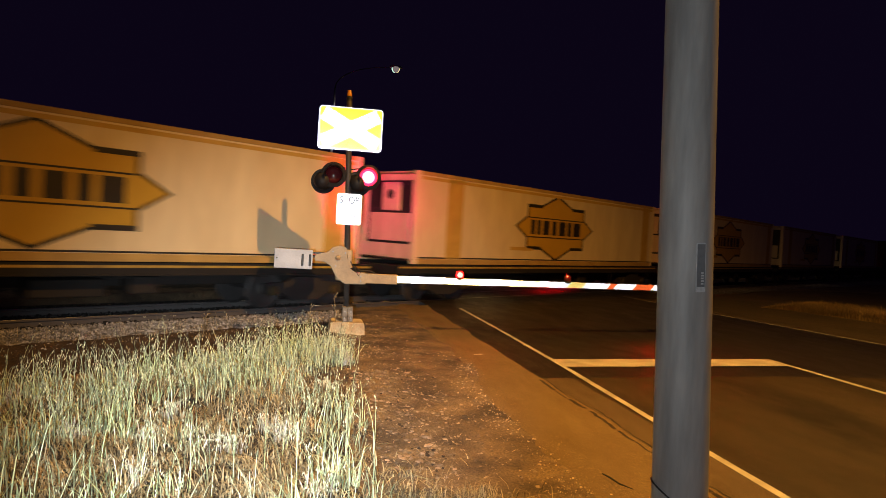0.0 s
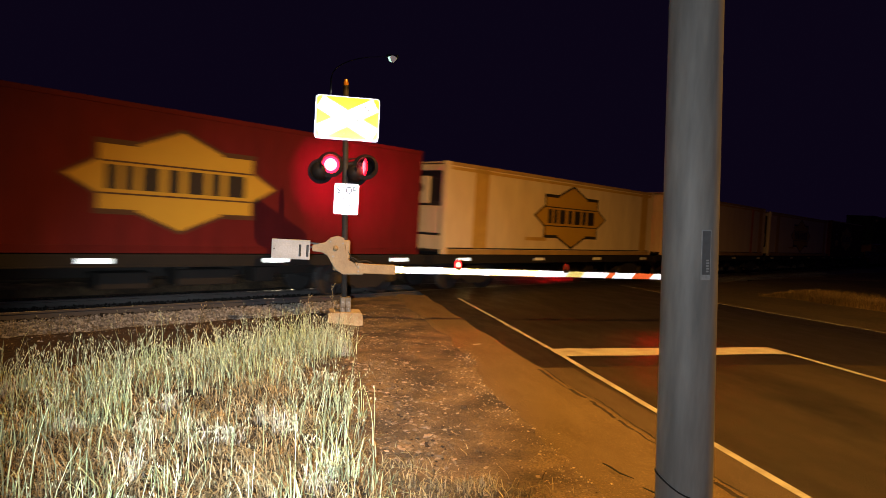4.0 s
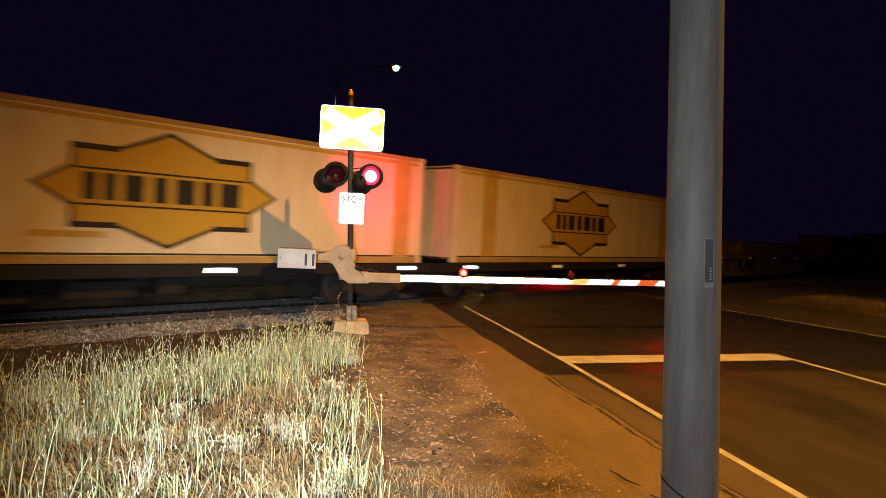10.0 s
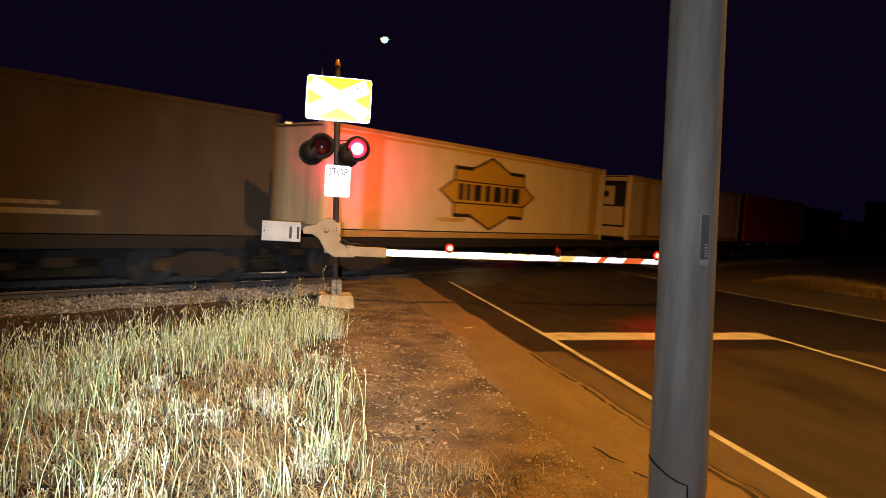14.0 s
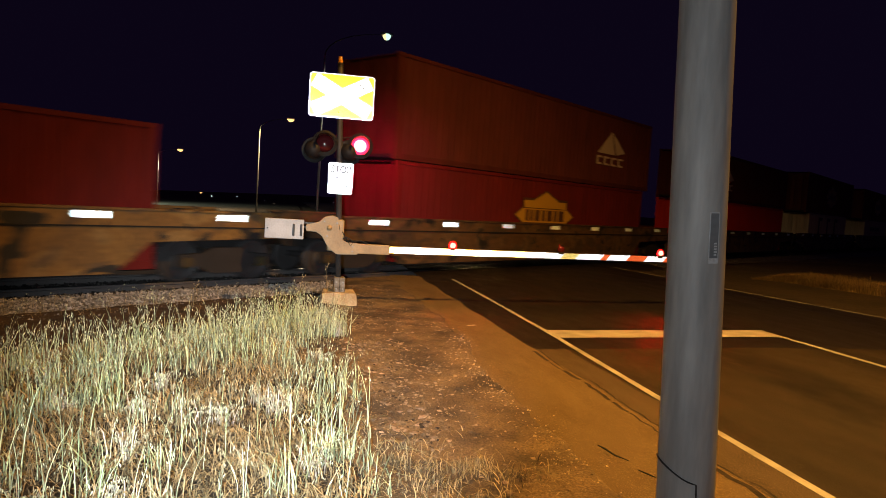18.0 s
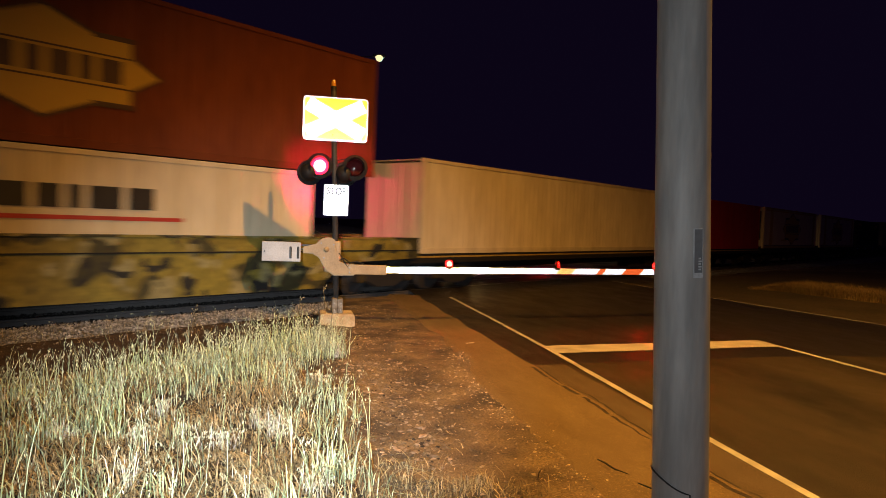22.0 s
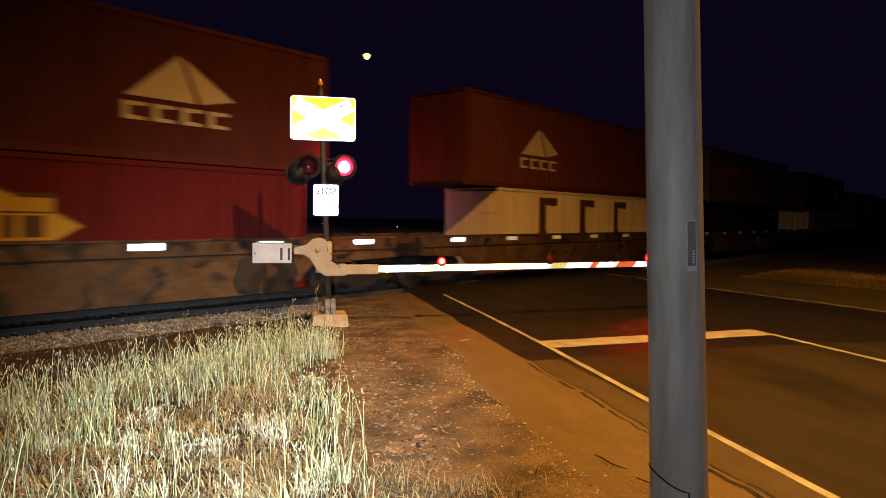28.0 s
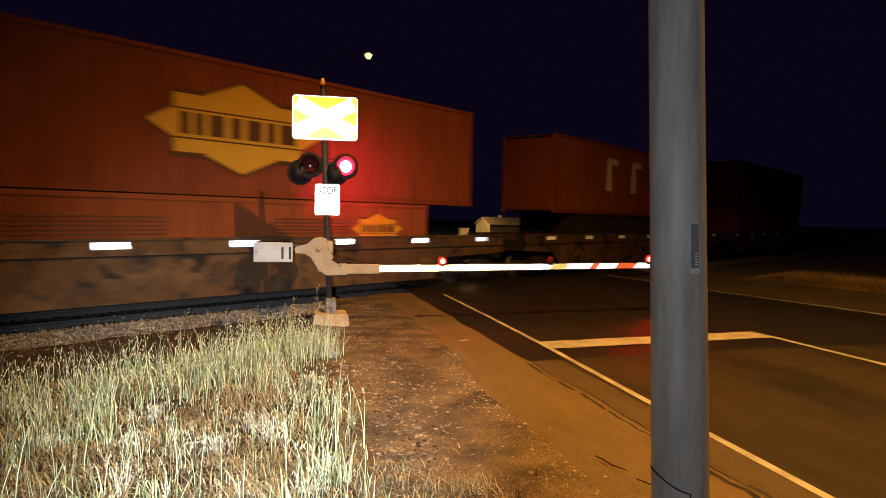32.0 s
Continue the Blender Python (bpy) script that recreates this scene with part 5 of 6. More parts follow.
# ---- the crossing signal on the far side ----
far_signal = thing("crossing_signal", "far level crossing signal seen from behind across the track", "crossing signal", pose(13.65, 35, ground_height(13.65, 35)))
part("footing", boxes((-0.31, 0.31, -0.3, 0.3, -0.2, 0.25), bevel=0.02), M_concrete, far_signal)
part("mast", lathe([(0.057, 0.2), (0.057, 4.75), (0.04, 4.8)], 16), M_galv, far_signal, smooth=True)
part("sign_board", moved(prism(rounded(1.0, 0.8, 0.06), 0.01), pose(-0.1, 0.1, 4.1)), M_galv, far_signal, "bare grey back of the sign board")
part("lamp_bar", boxes((-0.5, 0.5, -0.03, 0.03, 3.1, 3.15)), M_housing, far_signal)
lamp_head(-0.48, -0.15, 3.0, 0, far_signal, True, 1.0, FAR_LENS)
lamp_head(0.48, -0.15, 3.0, 0, far_signal, False, 1.0, FAR_LENS)
part("gate_arm", boxes((-6.2, -0.2, -0.05, 0.0, 1.1, 1.24)), M_boom_red, far_signal, "lowered boom arm across the far lane")

# ---- far street lamps, shed, distant lights ----
def far_lamp(px, py, height, hx, hz, glow, label, size=0.22):
    z0 = ground_height(px, py)
    ob = thing("street_lamp", label, "street lamp", pose(px, py, z0), "far street lamps")
    part("pole", lathe([(0.09, 0), (0.06, height - z0), (0.0, height - z0 + 0.01)], 12), M_galv, ob, smooth=True)
    top, tip = Vector((0, 0, height - z0)), Vector((hx - px, 0, hz - z0))
    pts = [top + Vector(((hx - px) * (1 - math.cos(u)), 0, (hz - height) * math.sin(u))) for u in [i * math.pi / 16 for i in range(9)]]
    part("outreach_arm", tube(pts, [0.04 - 0.003 * i for i in range(9)], 6), M_mast, ob)
    head = part("luminaire", moved(boxes((-0.4, 0.4, -0.18, 0.18, 0.0, 0.16), bevel=0.04), Matrix.Translation(tip)), M_galv, ob)
    if glow:
        part("diffuser", moved(lathe([(0.0, -size), (size * 0.8, -size * 0.7), (size * 1.4, 0.0)], 16, caps=False), Matrix.Translation(tip)), glow, head, "glowing lamp lens")
    return ob


warming = far_lamp(1.6, 45, 10.9, 5.45, 12.6, None, "tall street lamp with a curved arm, slowly warming up", 0.16)
bowl = lathe([(0.0005, -0.26), (0.17, -0.20), (0.28, 0.0), (0.22, 0.12)], 36, caps=False)
me = bpy.data.meshes.new("turning_lens")
bowl.to_mesh(me)
bowl.free()
for skin in (M_faint_glow, M_yellow_glow, M_cool_glow):
    me.materials.append(skin)
for f in me.polygons:
    f.material_index = int(((math.degrees(math.atan2(f.center.y, f.center.x)) + 90 + 60) % 360) // 120)
place = (5.45 - 1.6, 0, 12.6 - warming.location.z - 0.05)
WARMING = (part("turning_lens", me, None, warming, "round lens with a dim, a cool and a warm side", pose(*place)), place)
lamp("far_street_light", "SPOT", 4500, (1.0, 0.95, 0.7), look((5.45, 45, 12.3), (5.0, 48, 0)), size=0.2, cone=128, blend=0.6)
far_lamp(-3.5, 75, 8.6, -0.4, 9.9, M_warm_glow, "distant street lamp with a curved arm, glowing warm", 0.28)
lamp("far_warm_light", "SPOT", 9000, (1.0, 0.72, 0.35), look((-0.4, 75, 9.4), (-0.4, 75, 0)), size=0.3, cone=172, blend=0.2)
for px, py, top, hx, hz, g, size in ((-24.9, 140, 7.95, -21.05, 9.2, M_warm_glow, 0.42), (-46.0, 175, 5.6, -42.5, 6.75, M_cool_glow, 0.3), (-52.2, 200, 3.65, -48.7, 4.8, M_cool_glow, 0.52),
                                     (-77.4, 330, 0.9, -73.6, 2.15, M_cool_glow, 0.25), (-56.3, 270, 0.3, -53.4, 1.5, M_warm_glow, 0.5), (-38.5, 300, -0.7, -36.3, 0.2, M_warm_glow, 0.35)):
    far_lamp(px, py, top, hx, hz, g, "distant street lamp along another road", size)
lamp("far_road_light", "SPOT", 14000, (1.0, 0.8, 0.5), look((-21.05, 140, 8.7), (-21.05, 140, 0)), size=0.3, cone=174, blend=0.2)
lamp("far_cool_light", "SPOT", 16000, (0.7, 1.0, 0.9), look((-42.5, 175, 6.2), (-42.5, 175, 0)), size=0.3, cone=174, blend=0.2)
shed = thing("shed", "small tan gabled shed beyond the crossing", "shed", pose(20.2, 60, ground_height(20.2, 60), 0, 0, 6.5))
part("wall", moved(prism([(-1.6, 0.0), (1.6, 0.0), (1.6, 2.02), (0.0, 2.6), (-1.6, 2.02)], 4.4, "y"), pose(-2.2, 0, 0, 0, 0, 90)), M_shed, shed)
part("roof", moved(prism([(-1.78, 1.98), (0, 2.63), (1.78, 1.98), (1.78, 2.05), (0, 2.71), (-1.78, 2.05)], 4.7, "y"), pose(-2.35, 0, 0, 0, 0, 90)), M_shed_roof, shed, "pitched tan metal roof")
part("door", boxes((-0.6, 0.6, -1.63, -1.6, 0.0, 1.85)), M_roof, shed)
part("roof_vent", boxes((-0.6, -0.25, -0.15, 0.15, 2.5, 2.9), bevel=0.03), M_shed_roof, shed)
part("wall_lamp", boxes((2.2, 2.42, -1.78, -1.58, 1.2, 1.42), bevel=0.03), M_cool_glow, shed, "small white wall lamp, lit")
# added lamp with no fixture: warms the shed's gable and roof
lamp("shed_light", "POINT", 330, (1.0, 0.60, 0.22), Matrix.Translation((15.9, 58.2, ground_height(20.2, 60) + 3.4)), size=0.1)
cabinet = thing("relay_cabinet", "tan steel trackside cabinet standing beside the shed", "cabinet", pose(16.4, 60.4, ground_height(16.4, 60.4), 0, 0, 6.5))
part("body", boxes((-0.4, 0.4, -0.3, 0.3, 0.0, 1.7), bevel=0.02), M_shed, cabinet)
part("cap", boxes((-0.46, 0.46, -0.36, 0.36, 1.7, 1.78), bevel=0.015), M_shed_roof, cabinet)
part("door", boxes((-0.34, 0.34, -0.325, -0.3, 0.12, 1.6), bevel=0.008), M_shed_roof, cabinet)
rnd = random.Random(5)


def dots(name, spots, material, label):
    bm = bmesh.new()
    for x, y, z, r in spots:
        moved_bm = bmesh.ops.create_icosphere(bm, subdivisions=1, radius=r, matrix=Matrix.Translation((x, y, z)))
    return solid(name, bm, material, label, "distant lights", kind="stuff")


dots("town_lights", [(rnd.uniform(-95, 20), rnd.uniform(190, 230), rnd.uniform(-3.2, 0.6), rnd.uniform(0.08, 0.18)) for _ in range(20)], M_dot_white, "scattered white lights of the far town")
dots("town_lights", [(rnd.uniform(-100, 60), rnd.uniform(190, 240), rnd.uniform(-3.0, 0.4), rnd.uniform(0.08, 0.16)) for _ in range(12)], M_dot_warm, "scattered warm lights of the far town")
depot = thing("lit_canopy", "far building front with bright bluish lights", "building", pose(52, 122, -1.5))
part("wall", boxes((-7, 7, 0, 5, -1.0, 2.6), bevel=0.05), M_shed, depot)
part("light_strip", boxes((-5.2, -3.6, -0.15, 0, 1.9, 2.45)), M_dot_white, depot, "bluish light strip")
part("light_strip", boxes((-2.6, 2.4, -0.15, 0, 2.0, 2.4)), M_dot_white, depot, "bluish light strip")
dots("yard_lights", [(54.5, 121, 1.1, 0.2), (56, 121, 1.5, 0.22), (57.4, 121, 1.0, 0.16), (58.8, 121, 0.8, 0.14), (53, 121, 1.2, 0.14)], M_dot_white, "small white yard lights by the far building")

# ---- the train: everything on it is built at its place at the start and then driven ----
W = 1.22
TRAIN = []
CACHE = {}


def cached(key, make, material, smooth=False):
    if key not in CACHE:
        CACHE[key] = as_mesh(key[0], make(), material, smooth)
    return CACHE[key]


def corrugated(length, z0, z1, y, pitch=0.278, depth=0.036, flip=False):
    """A folded side wall of a box, in x and z at the given y."""
    bm = bmesh.new()
    k = int((length - 0.24) / pitch)
    start = (length - k * pitch) / 2
    xs = [(0.06, 0)]
    for i in range(k):
        x = start + i * pitch
        xs += [(x, 0), (x + 0.07, 0), (x + 0.11, depth), (x + 0.21, depth), (x + 0.25, 0)]
    xs.append((length - 0.06, 0))
    sgn = 1 if y < 0 else -1
    lo, hi = [bm.verts.new((x, y + sgn * d, z0)) for x, d in xs], [bm.verts.new((x, y + sgn * d, z1)) for x, d in xs]
    for i in range(len(xs) - 1):
        bm.faces.new((lo[i], lo[i + 1], hi[i + 1], hi[i]))
    return bm


def bars(parent, x, z, widths, height, gap, material, y=-W, label="", lean=0.0):
    """A row of plain upright bars where writing stands on a side."""
    for w in widths:
        part("bar", cached(("bar", round(w, 3), round(height, 3), material.name), lambda: boxes((0, w, -0.006, 0, 0, height)), material), None, parent, label, pose(x, y, z))
        x += w + gap
    return x


STAR = [(-2.6, 0.0), (-1.92, 0.38), (-1.92, 0.78), (-1.0, 0.78), (0.0, 1.18), (1.0, 0.78), (1.92, 0.78), (1.92, 0.38), (2.6, 0.0), (1.92, -0.38), (1.92, -0.78), (1.0, -0.78), (0.0, -1.18), (-1.0, -0.78), (-1.92, -0.78), (-1.92, -0.38)]


def diamond_logo(parent, x, z, k, fill, ink, y=-W, bar_ink=None):
    """The carrier's emblem: a pointed yellow shield with a dark rim and a band of bars."""
    big = [(a * k * 1.045, b * k * 1.075) for a, b in STAR]
    rim = part("emblem_rim", cached(("emblem_rim", k, ink.name), lambda: prism(big, 0.004), ink), None, parent, "dark rim of the emblem", pose(x, y, z))
    part("emblem", cached(("emblem", k, fill.name), lambda: prism([(a * k, b * k) for a, b in STAR], 0.004), fill), None, rim, "plain pointed emblem", pose(0, -0.0055, 0))
    part("emblem_band", cached(("emblem_band", k, ink.name), lambda: boxes((-1.92 * k, 1.92 * k, -0.003, 0, 0.33 * k, 0.37 * k), (-1.92 * k, 1.92 * k, -0.003, 0, -0.39 * k, -0.35 * k), (-1.95 * k, -1.05 * k, -0.003, 0, 0.72 * k, 0.80 * k), (1.05 * k, 1.95 * k, -0.003, 0, 0.72 * k, 0.80 * k), (-1.95 * k, -1.05 * k, -0.003, 0, -0.80 * k, -0.72 * k), (1.05 * k, 1.95 * k, -0.003, 0, -0.80 * k, -0.72 * k)), ink), None, rim, "dark bands of the emblem", pose(0, -0.0105, 0))
    for i, (x0, w) in enumerate(((-1.76, 0.26), (-1.36, 0.24), (-0.96, 0.42), (-0.34, 0.3), (0.14, 0.46), (0.76, 0.28), (1.2, 0.5))):
        part("bar", cached(("bar", round(w * k, 3), k, (bar_ink or ink).name), lambda: boxes((0, w * k, -0.003, 0, -0.27 * k, 0.27 * k)), bar_ink or ink), None, rim, "", pose(x0 * k, -0.0105, 0))


def peak_logo(parent, x, z, k, fill, y=-W, half=False):
    """An emblem of a pale peak over a row of bars."""
    a = part("emblem_peak", cached(("peak", k, fill.name), lambda: prism([(-1.0 * k, 0.0), (0.0, 0.85 * k), (0.35 * k, 0.0)], 0.005), fill), None, parent, "pale peaked emblem", pose(x, y, z))
    part("emblem_peak", cached(("peak_side", k, fill.name), lambda: prism([(0.45 * k, 0.0), (0.08 * k, 0.82 * k), (1.15 * k, 0.14 * k)], 0.005), fill), None, parent, "", pose(x, y, z))
    for i in range(4):
        part("bar", cached(("peak_bar", k, fill.name), lambda: prism([(0, 0), (0.42 * k, 0), (0.40 * k, 0.06 * k), (0.12 * k, 0.08 * k), (0.12 * k, 0.24 * k), (0.44 * k, 0.26 * k), (0.44 * k, 0.32 * k), (0, 0.32 * k)], 0.005), fill), None, parent, "", pose(x + (-1.05 + 0.55 * i) * k, y, z - 0.42 * k))


def container(s, length, z, height, skin, label, frame_skin=None, smooth_side=False, ribs=False, rail_skin=None):
    """A freight container lying along the track, its near end at s."""
    fs = frame_skin or skin
    rs = rail_skin or fs
    ob = thing("container", label, "container", track_pose(s, 0, z), "containers on the train")
    L, H = round(length, 2), round(height, 2)
    if smooth_side:
        def sides():
            return boxes((0.1, L - 0.1, -W + 0.012, -W + 0.04, 0.16, H - 0.1))
    else:
        def sides():
            return corrugated(L, 0.14, H - 0.09, -W + 0.014, *((0.55, 0.05) if ribs else ()))
    for turn in (0, 180):
        part("side_wall", cached(("side_wall", L, H, skin.name, smooth_side, ribs), sides, skin), None, ob, "", pose(L if turn else 0, 0, 0, 0, 0, turn))
    part("roof", cached(("roof", L, H, skin.name), lambda: boxes((0.05, L - 0.05, -W + 0.02, W - 0.02, H - 0.05, H - 0.02)), skin), None, ob)
    part("floor", cached(("floor", L, fs.name), lambda: boxes((0.02, L - 0.02, -W + 0.03, W - 0.03, 0.06, 0.14)), M_wagon), None, ob)
    for y0, y1 in ((-W, -W + 0.09), (W - 0.09, W)):
        part("top_rail", cached(("top_rail", L, H, rs.name, y0), lambda: boxes((0.1, L - 0.1, y0, y1, H - 0.11, H - 0.005), bevel=0.008), rs), None, ob)
        part("bottom_rail", cached(("bottom_rail", L, rs.name, y0), lambda: boxes((0.1, L - 0.1, y0, y1, 0.0, 0.16), bevel=0.008), rs), None, ob)
        for x0 in (0.0, L - 0.16):
            post = part("corner_post", cached(("corner_post", H, fs.name), lambda: boxes((0, 0.16, 0, 0.13, 0.11, H - 0.11), bevel=0.012), fs), None, ob, "", pose(x0, y0 - 0.002 if y0 < 0 else y1 - 0.128, 0))
            for zz in (0.0, H - 0.118):
                part("corner_casting", cached(("corner_casting", fs.name), lambda: boxes((0, 0.178, 0, 0.16, 0, 0.118), bevel=0.012), fs), None, post, "", pose(-0.01, -0.006, zz))
    part("end_wall", cached(("end_wall", L, H, skin.name), lambda: boxes((L - 0.08, L - 0.05, -W + 0.1, W - 0.1, 0.1, H - 0.1)), skin), None, ob)
    TRAIN.append((ob, s, z))
    return ob, L, H


def end_doors(ob, H, skin):
    """Two doors with lock rods on the end that faces the crossing."""
    for y0 in (-W + 0.12, 0.01):
        door = part("door", cached(("door", H, skin.name), lambda: boxes((0.03, 0.07, 0, 1.09, 0.14, H - 0.12), (0.015, 0.035, 0.08, 1.0, 0.25, 0.95), (0.015, 0.035, 0.08, 1.0, 1.05, H - 0.95), (0.015, 0.035, 0.08, 1.0, H - 0.86, H - 0.24)), skin), None, ob, "panelled end door", pose(0, y0, 0))
        for y in (0.28, 0.80):
            part("lock_rod", cached(("lock_rod", H, skin.name), lambda: moved(lathe([(0.018, 0.1), (0.018, H - 0.1)], 8), pose(0.0, 0, 0)), skin), None, door, "upright lock rod", pose(0.0, y, 0))


def reefer_end(ob, H, dark=False):
    """Refrigeration machinery in a frame on the end that faces the crossing."""
    part("end_frame", cached(("end_frame", H), lambda: boxes((0.02, 0.12, -W + 0.1, -W + 0.22, 0.1, H - 0.1), (0.02, 0.12, W - 0.22, W - 0.1, 0.1, H - 0.1), (0.02, 0.12, -W + 0.2, W - 0.2, H - 0.28, H - 0.1), (0.02, 0.12, -W + 0.2, W - 0.2, 0.1, 0.55), bevel=0.01), C_white), None, ob, "pale end frame")
    unit = part("cooling_unit", cached(("cooling_unit", H), lambda: boxes((0.22, 0.3, -W + 0.2, W - 0.2, 0.5, H - 0.25)), C_unit_dark), None, ob, "refrigeration unit with dark fan openings")
    part("unit_cover", cached(("unit_cover",), lambda: boxes((0.10, 0.24, -0.85, 0.85, 0.62, 1.45), bevel=0.03), C_white), None, unit, "white machinery cover")
    part("unit_cover", cached(("unit_cover2",), lambda: boxes((0.12, 0.24, -0.36, 0.36, 1.52, 2.36), bevel=0.03), C_white), None, unit, "white control box")
    part("fan", cached(("fan",), lambda: moved(lathe([(0.0, -0.01), (0.14, -0.005), (0.16, 0.02)], 16, "x"), pose(0.12, 0, 2.0)), C_unit_dark), None, unit, "round fan grille")
    for y in (-0.62, 0.62):
        part("fan_opening", cached(("fan_opening",), lambda: boxes((0.19, 0.225, -0.2, 0.2, -0.34, 0.34), bevel=0.01), M_black), None, unit, "", pose(0, y, 1.95))


def reefer(s, length, logo=0.56, k=1.0, height=2.95, machinery=True, label="cream refrigerated container with a yellow pointed emblem"):
    ob, L, H = container(s, length, 1.12, height, C_cream, label, C_cream, True, rail_skin=C_rail)
    for x0, x1 in ((1.35, 2.05), (L - 1.1, L - 0.5)):
        part("side_band", cached(("side_band", H, round(x1 - x0, 2)), lambda: boxes((0, x1 - x0, -0.005, 0.0, 0.17, H - 0.12)), C_band), None, ob, "ochre upright band", pose(x0, -W + 0.011, 0))
    part("sill_line", cached(("sill_line", L), lambda: boxes((0.2, L - 0.2, -0.005, 0.0, 0.17, 0.21)), L_dark), None, ob, "dark line along the foot", pose(0, -W + 0.011, 0))
    part("top_line", cached(("top_line", L), lambda: boxes((0.2, L - 0.2, -0.005, 0.0, 0, 0.09)), C_band), None, ob, "ochre line along the head", pose(0, -W + 0.011, H - 0.24))
    part("placard", cached(("placard",), lambda: boxes((0, 1.3, -0.004, 0.0, 0, 0.12)), C_band), None, ob, "small faded placard", pose(L * 0.3, -W + 0.010, 0.5))
    if logo:
        diamond_logo(ob, logo, H * 0.5, k, L_yellow, L_dark, -W + 0.011)
    if machinery:
        reefer_end(ob, H)
    else:
        end_doors(ob, H, C_white)
    return ob


def dry(s, length, z, height, skin, label, ribs=False):
    ob, L, H = container(s, length, z, height, skin, label, ribs=ribs)
    end_doors(ob, H, skin)
    return ob, L, H


def louvres(ob, panels):
    """Rows of thin dark louvre slots across the panels of a side."""
    for x, w in panels:
        for i in range(5):
            part("louvre", cached(("louvre", w), lambda: boxes((0, w, -0.004, 0, 0, 0.025)), L_brown), None, ob, "dark louvre slot", pose(x, -W + 0.010, 1.30 + 0.085 * i))


WHEEL = [(0.0, -0.03), (0.1, -0.05), (0.12, -0.02), (0.36, 0.0), (0.4, -0.04), (0.46, -0.045), (0.46, 0.06), (0.49, 0.075), (0.49, 0.09), (0.4, 0.09), (0.0, 0.05)]


def bogie(parent, x):
    frame_ = part("bogie", cached(("bogie",), lambda: joined(boxes((-0.35, 0.35, -1.0, 1.0, 0.42, 0.62), bevel=0.03),
        *[moved(prism([(-1.15, 0.38), (-1.15, 0.62), (-0.55, 0.66), (-0.35, 0.78), (0.35, 0.78), (0.55, 0.66), (1.15, 0.62), (1.15, 0.38), (0.75, 0.40), (0.35, 0.22), (-0.35, 0.22), (-0.75, 0.40)], 0.14), pose(0, y, 0)) for y in (-0.98, 1.12)]), M_bogie), None, parent, "dark cast steel bogie", pose(x, 0, 0))
    for dx in (-0.9, 0.9):
        for y, turn in ((-0.72, 0), (0.72, 180)):
            part("wheel", cached(("wheel",), lambda: lathe(WHEEL, 24, "y", caps=False), M_wheel, True), None, frame_, "worn steel wheel", pose(dx, y, 0.463, 0, 0, turn))
        part("axle_box", cached(("axle_box",), lambda: moved(lathe([(0.0, -1.16), (0.11, -1.15), (0.13, -1.1), (0.13, -0.95)], 16, "y", caps=False), pose(0, 0, 0.463)), M_hub_yellow), None, frame_, "yellow axle cap", pose(dx, 0, 0))
        part("axle", cached(("axle",), lambda: moved(lathe([(0.08, -1.0), (0.08, 1.0)], 10, "y"), pose(0, 0, 0.463)), M_wheel), None, frame_, "", pose(dx, 0, 0))


def couplers(ob, L):
    for x, t in ((0, 180), (L, 0)):
        part("coupler", cached(("coupler",), lambda: boxes((-0.1, 0.55, -0.08, 0.08, 0.76, 0.98), (0.45, 0.72, -0.16, 0.16, 0.72, 1.02), bevel=0.02), M_wagon), None, ob, "knuckle coupler", pose(x, 0, 0, 0, 0, t))
    part("buffer_hose", cached(("buffer_hose",), lambda: tube([(0.0, 0.3, 0.75), (-0.25, 0.32, 0.5), (-0.45, 0.2, 0.55)], 0.03), M_cable), None, ob, "brake hose")


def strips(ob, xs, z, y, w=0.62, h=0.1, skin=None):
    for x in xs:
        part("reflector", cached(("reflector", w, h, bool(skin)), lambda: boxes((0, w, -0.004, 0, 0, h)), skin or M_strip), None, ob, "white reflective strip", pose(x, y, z))


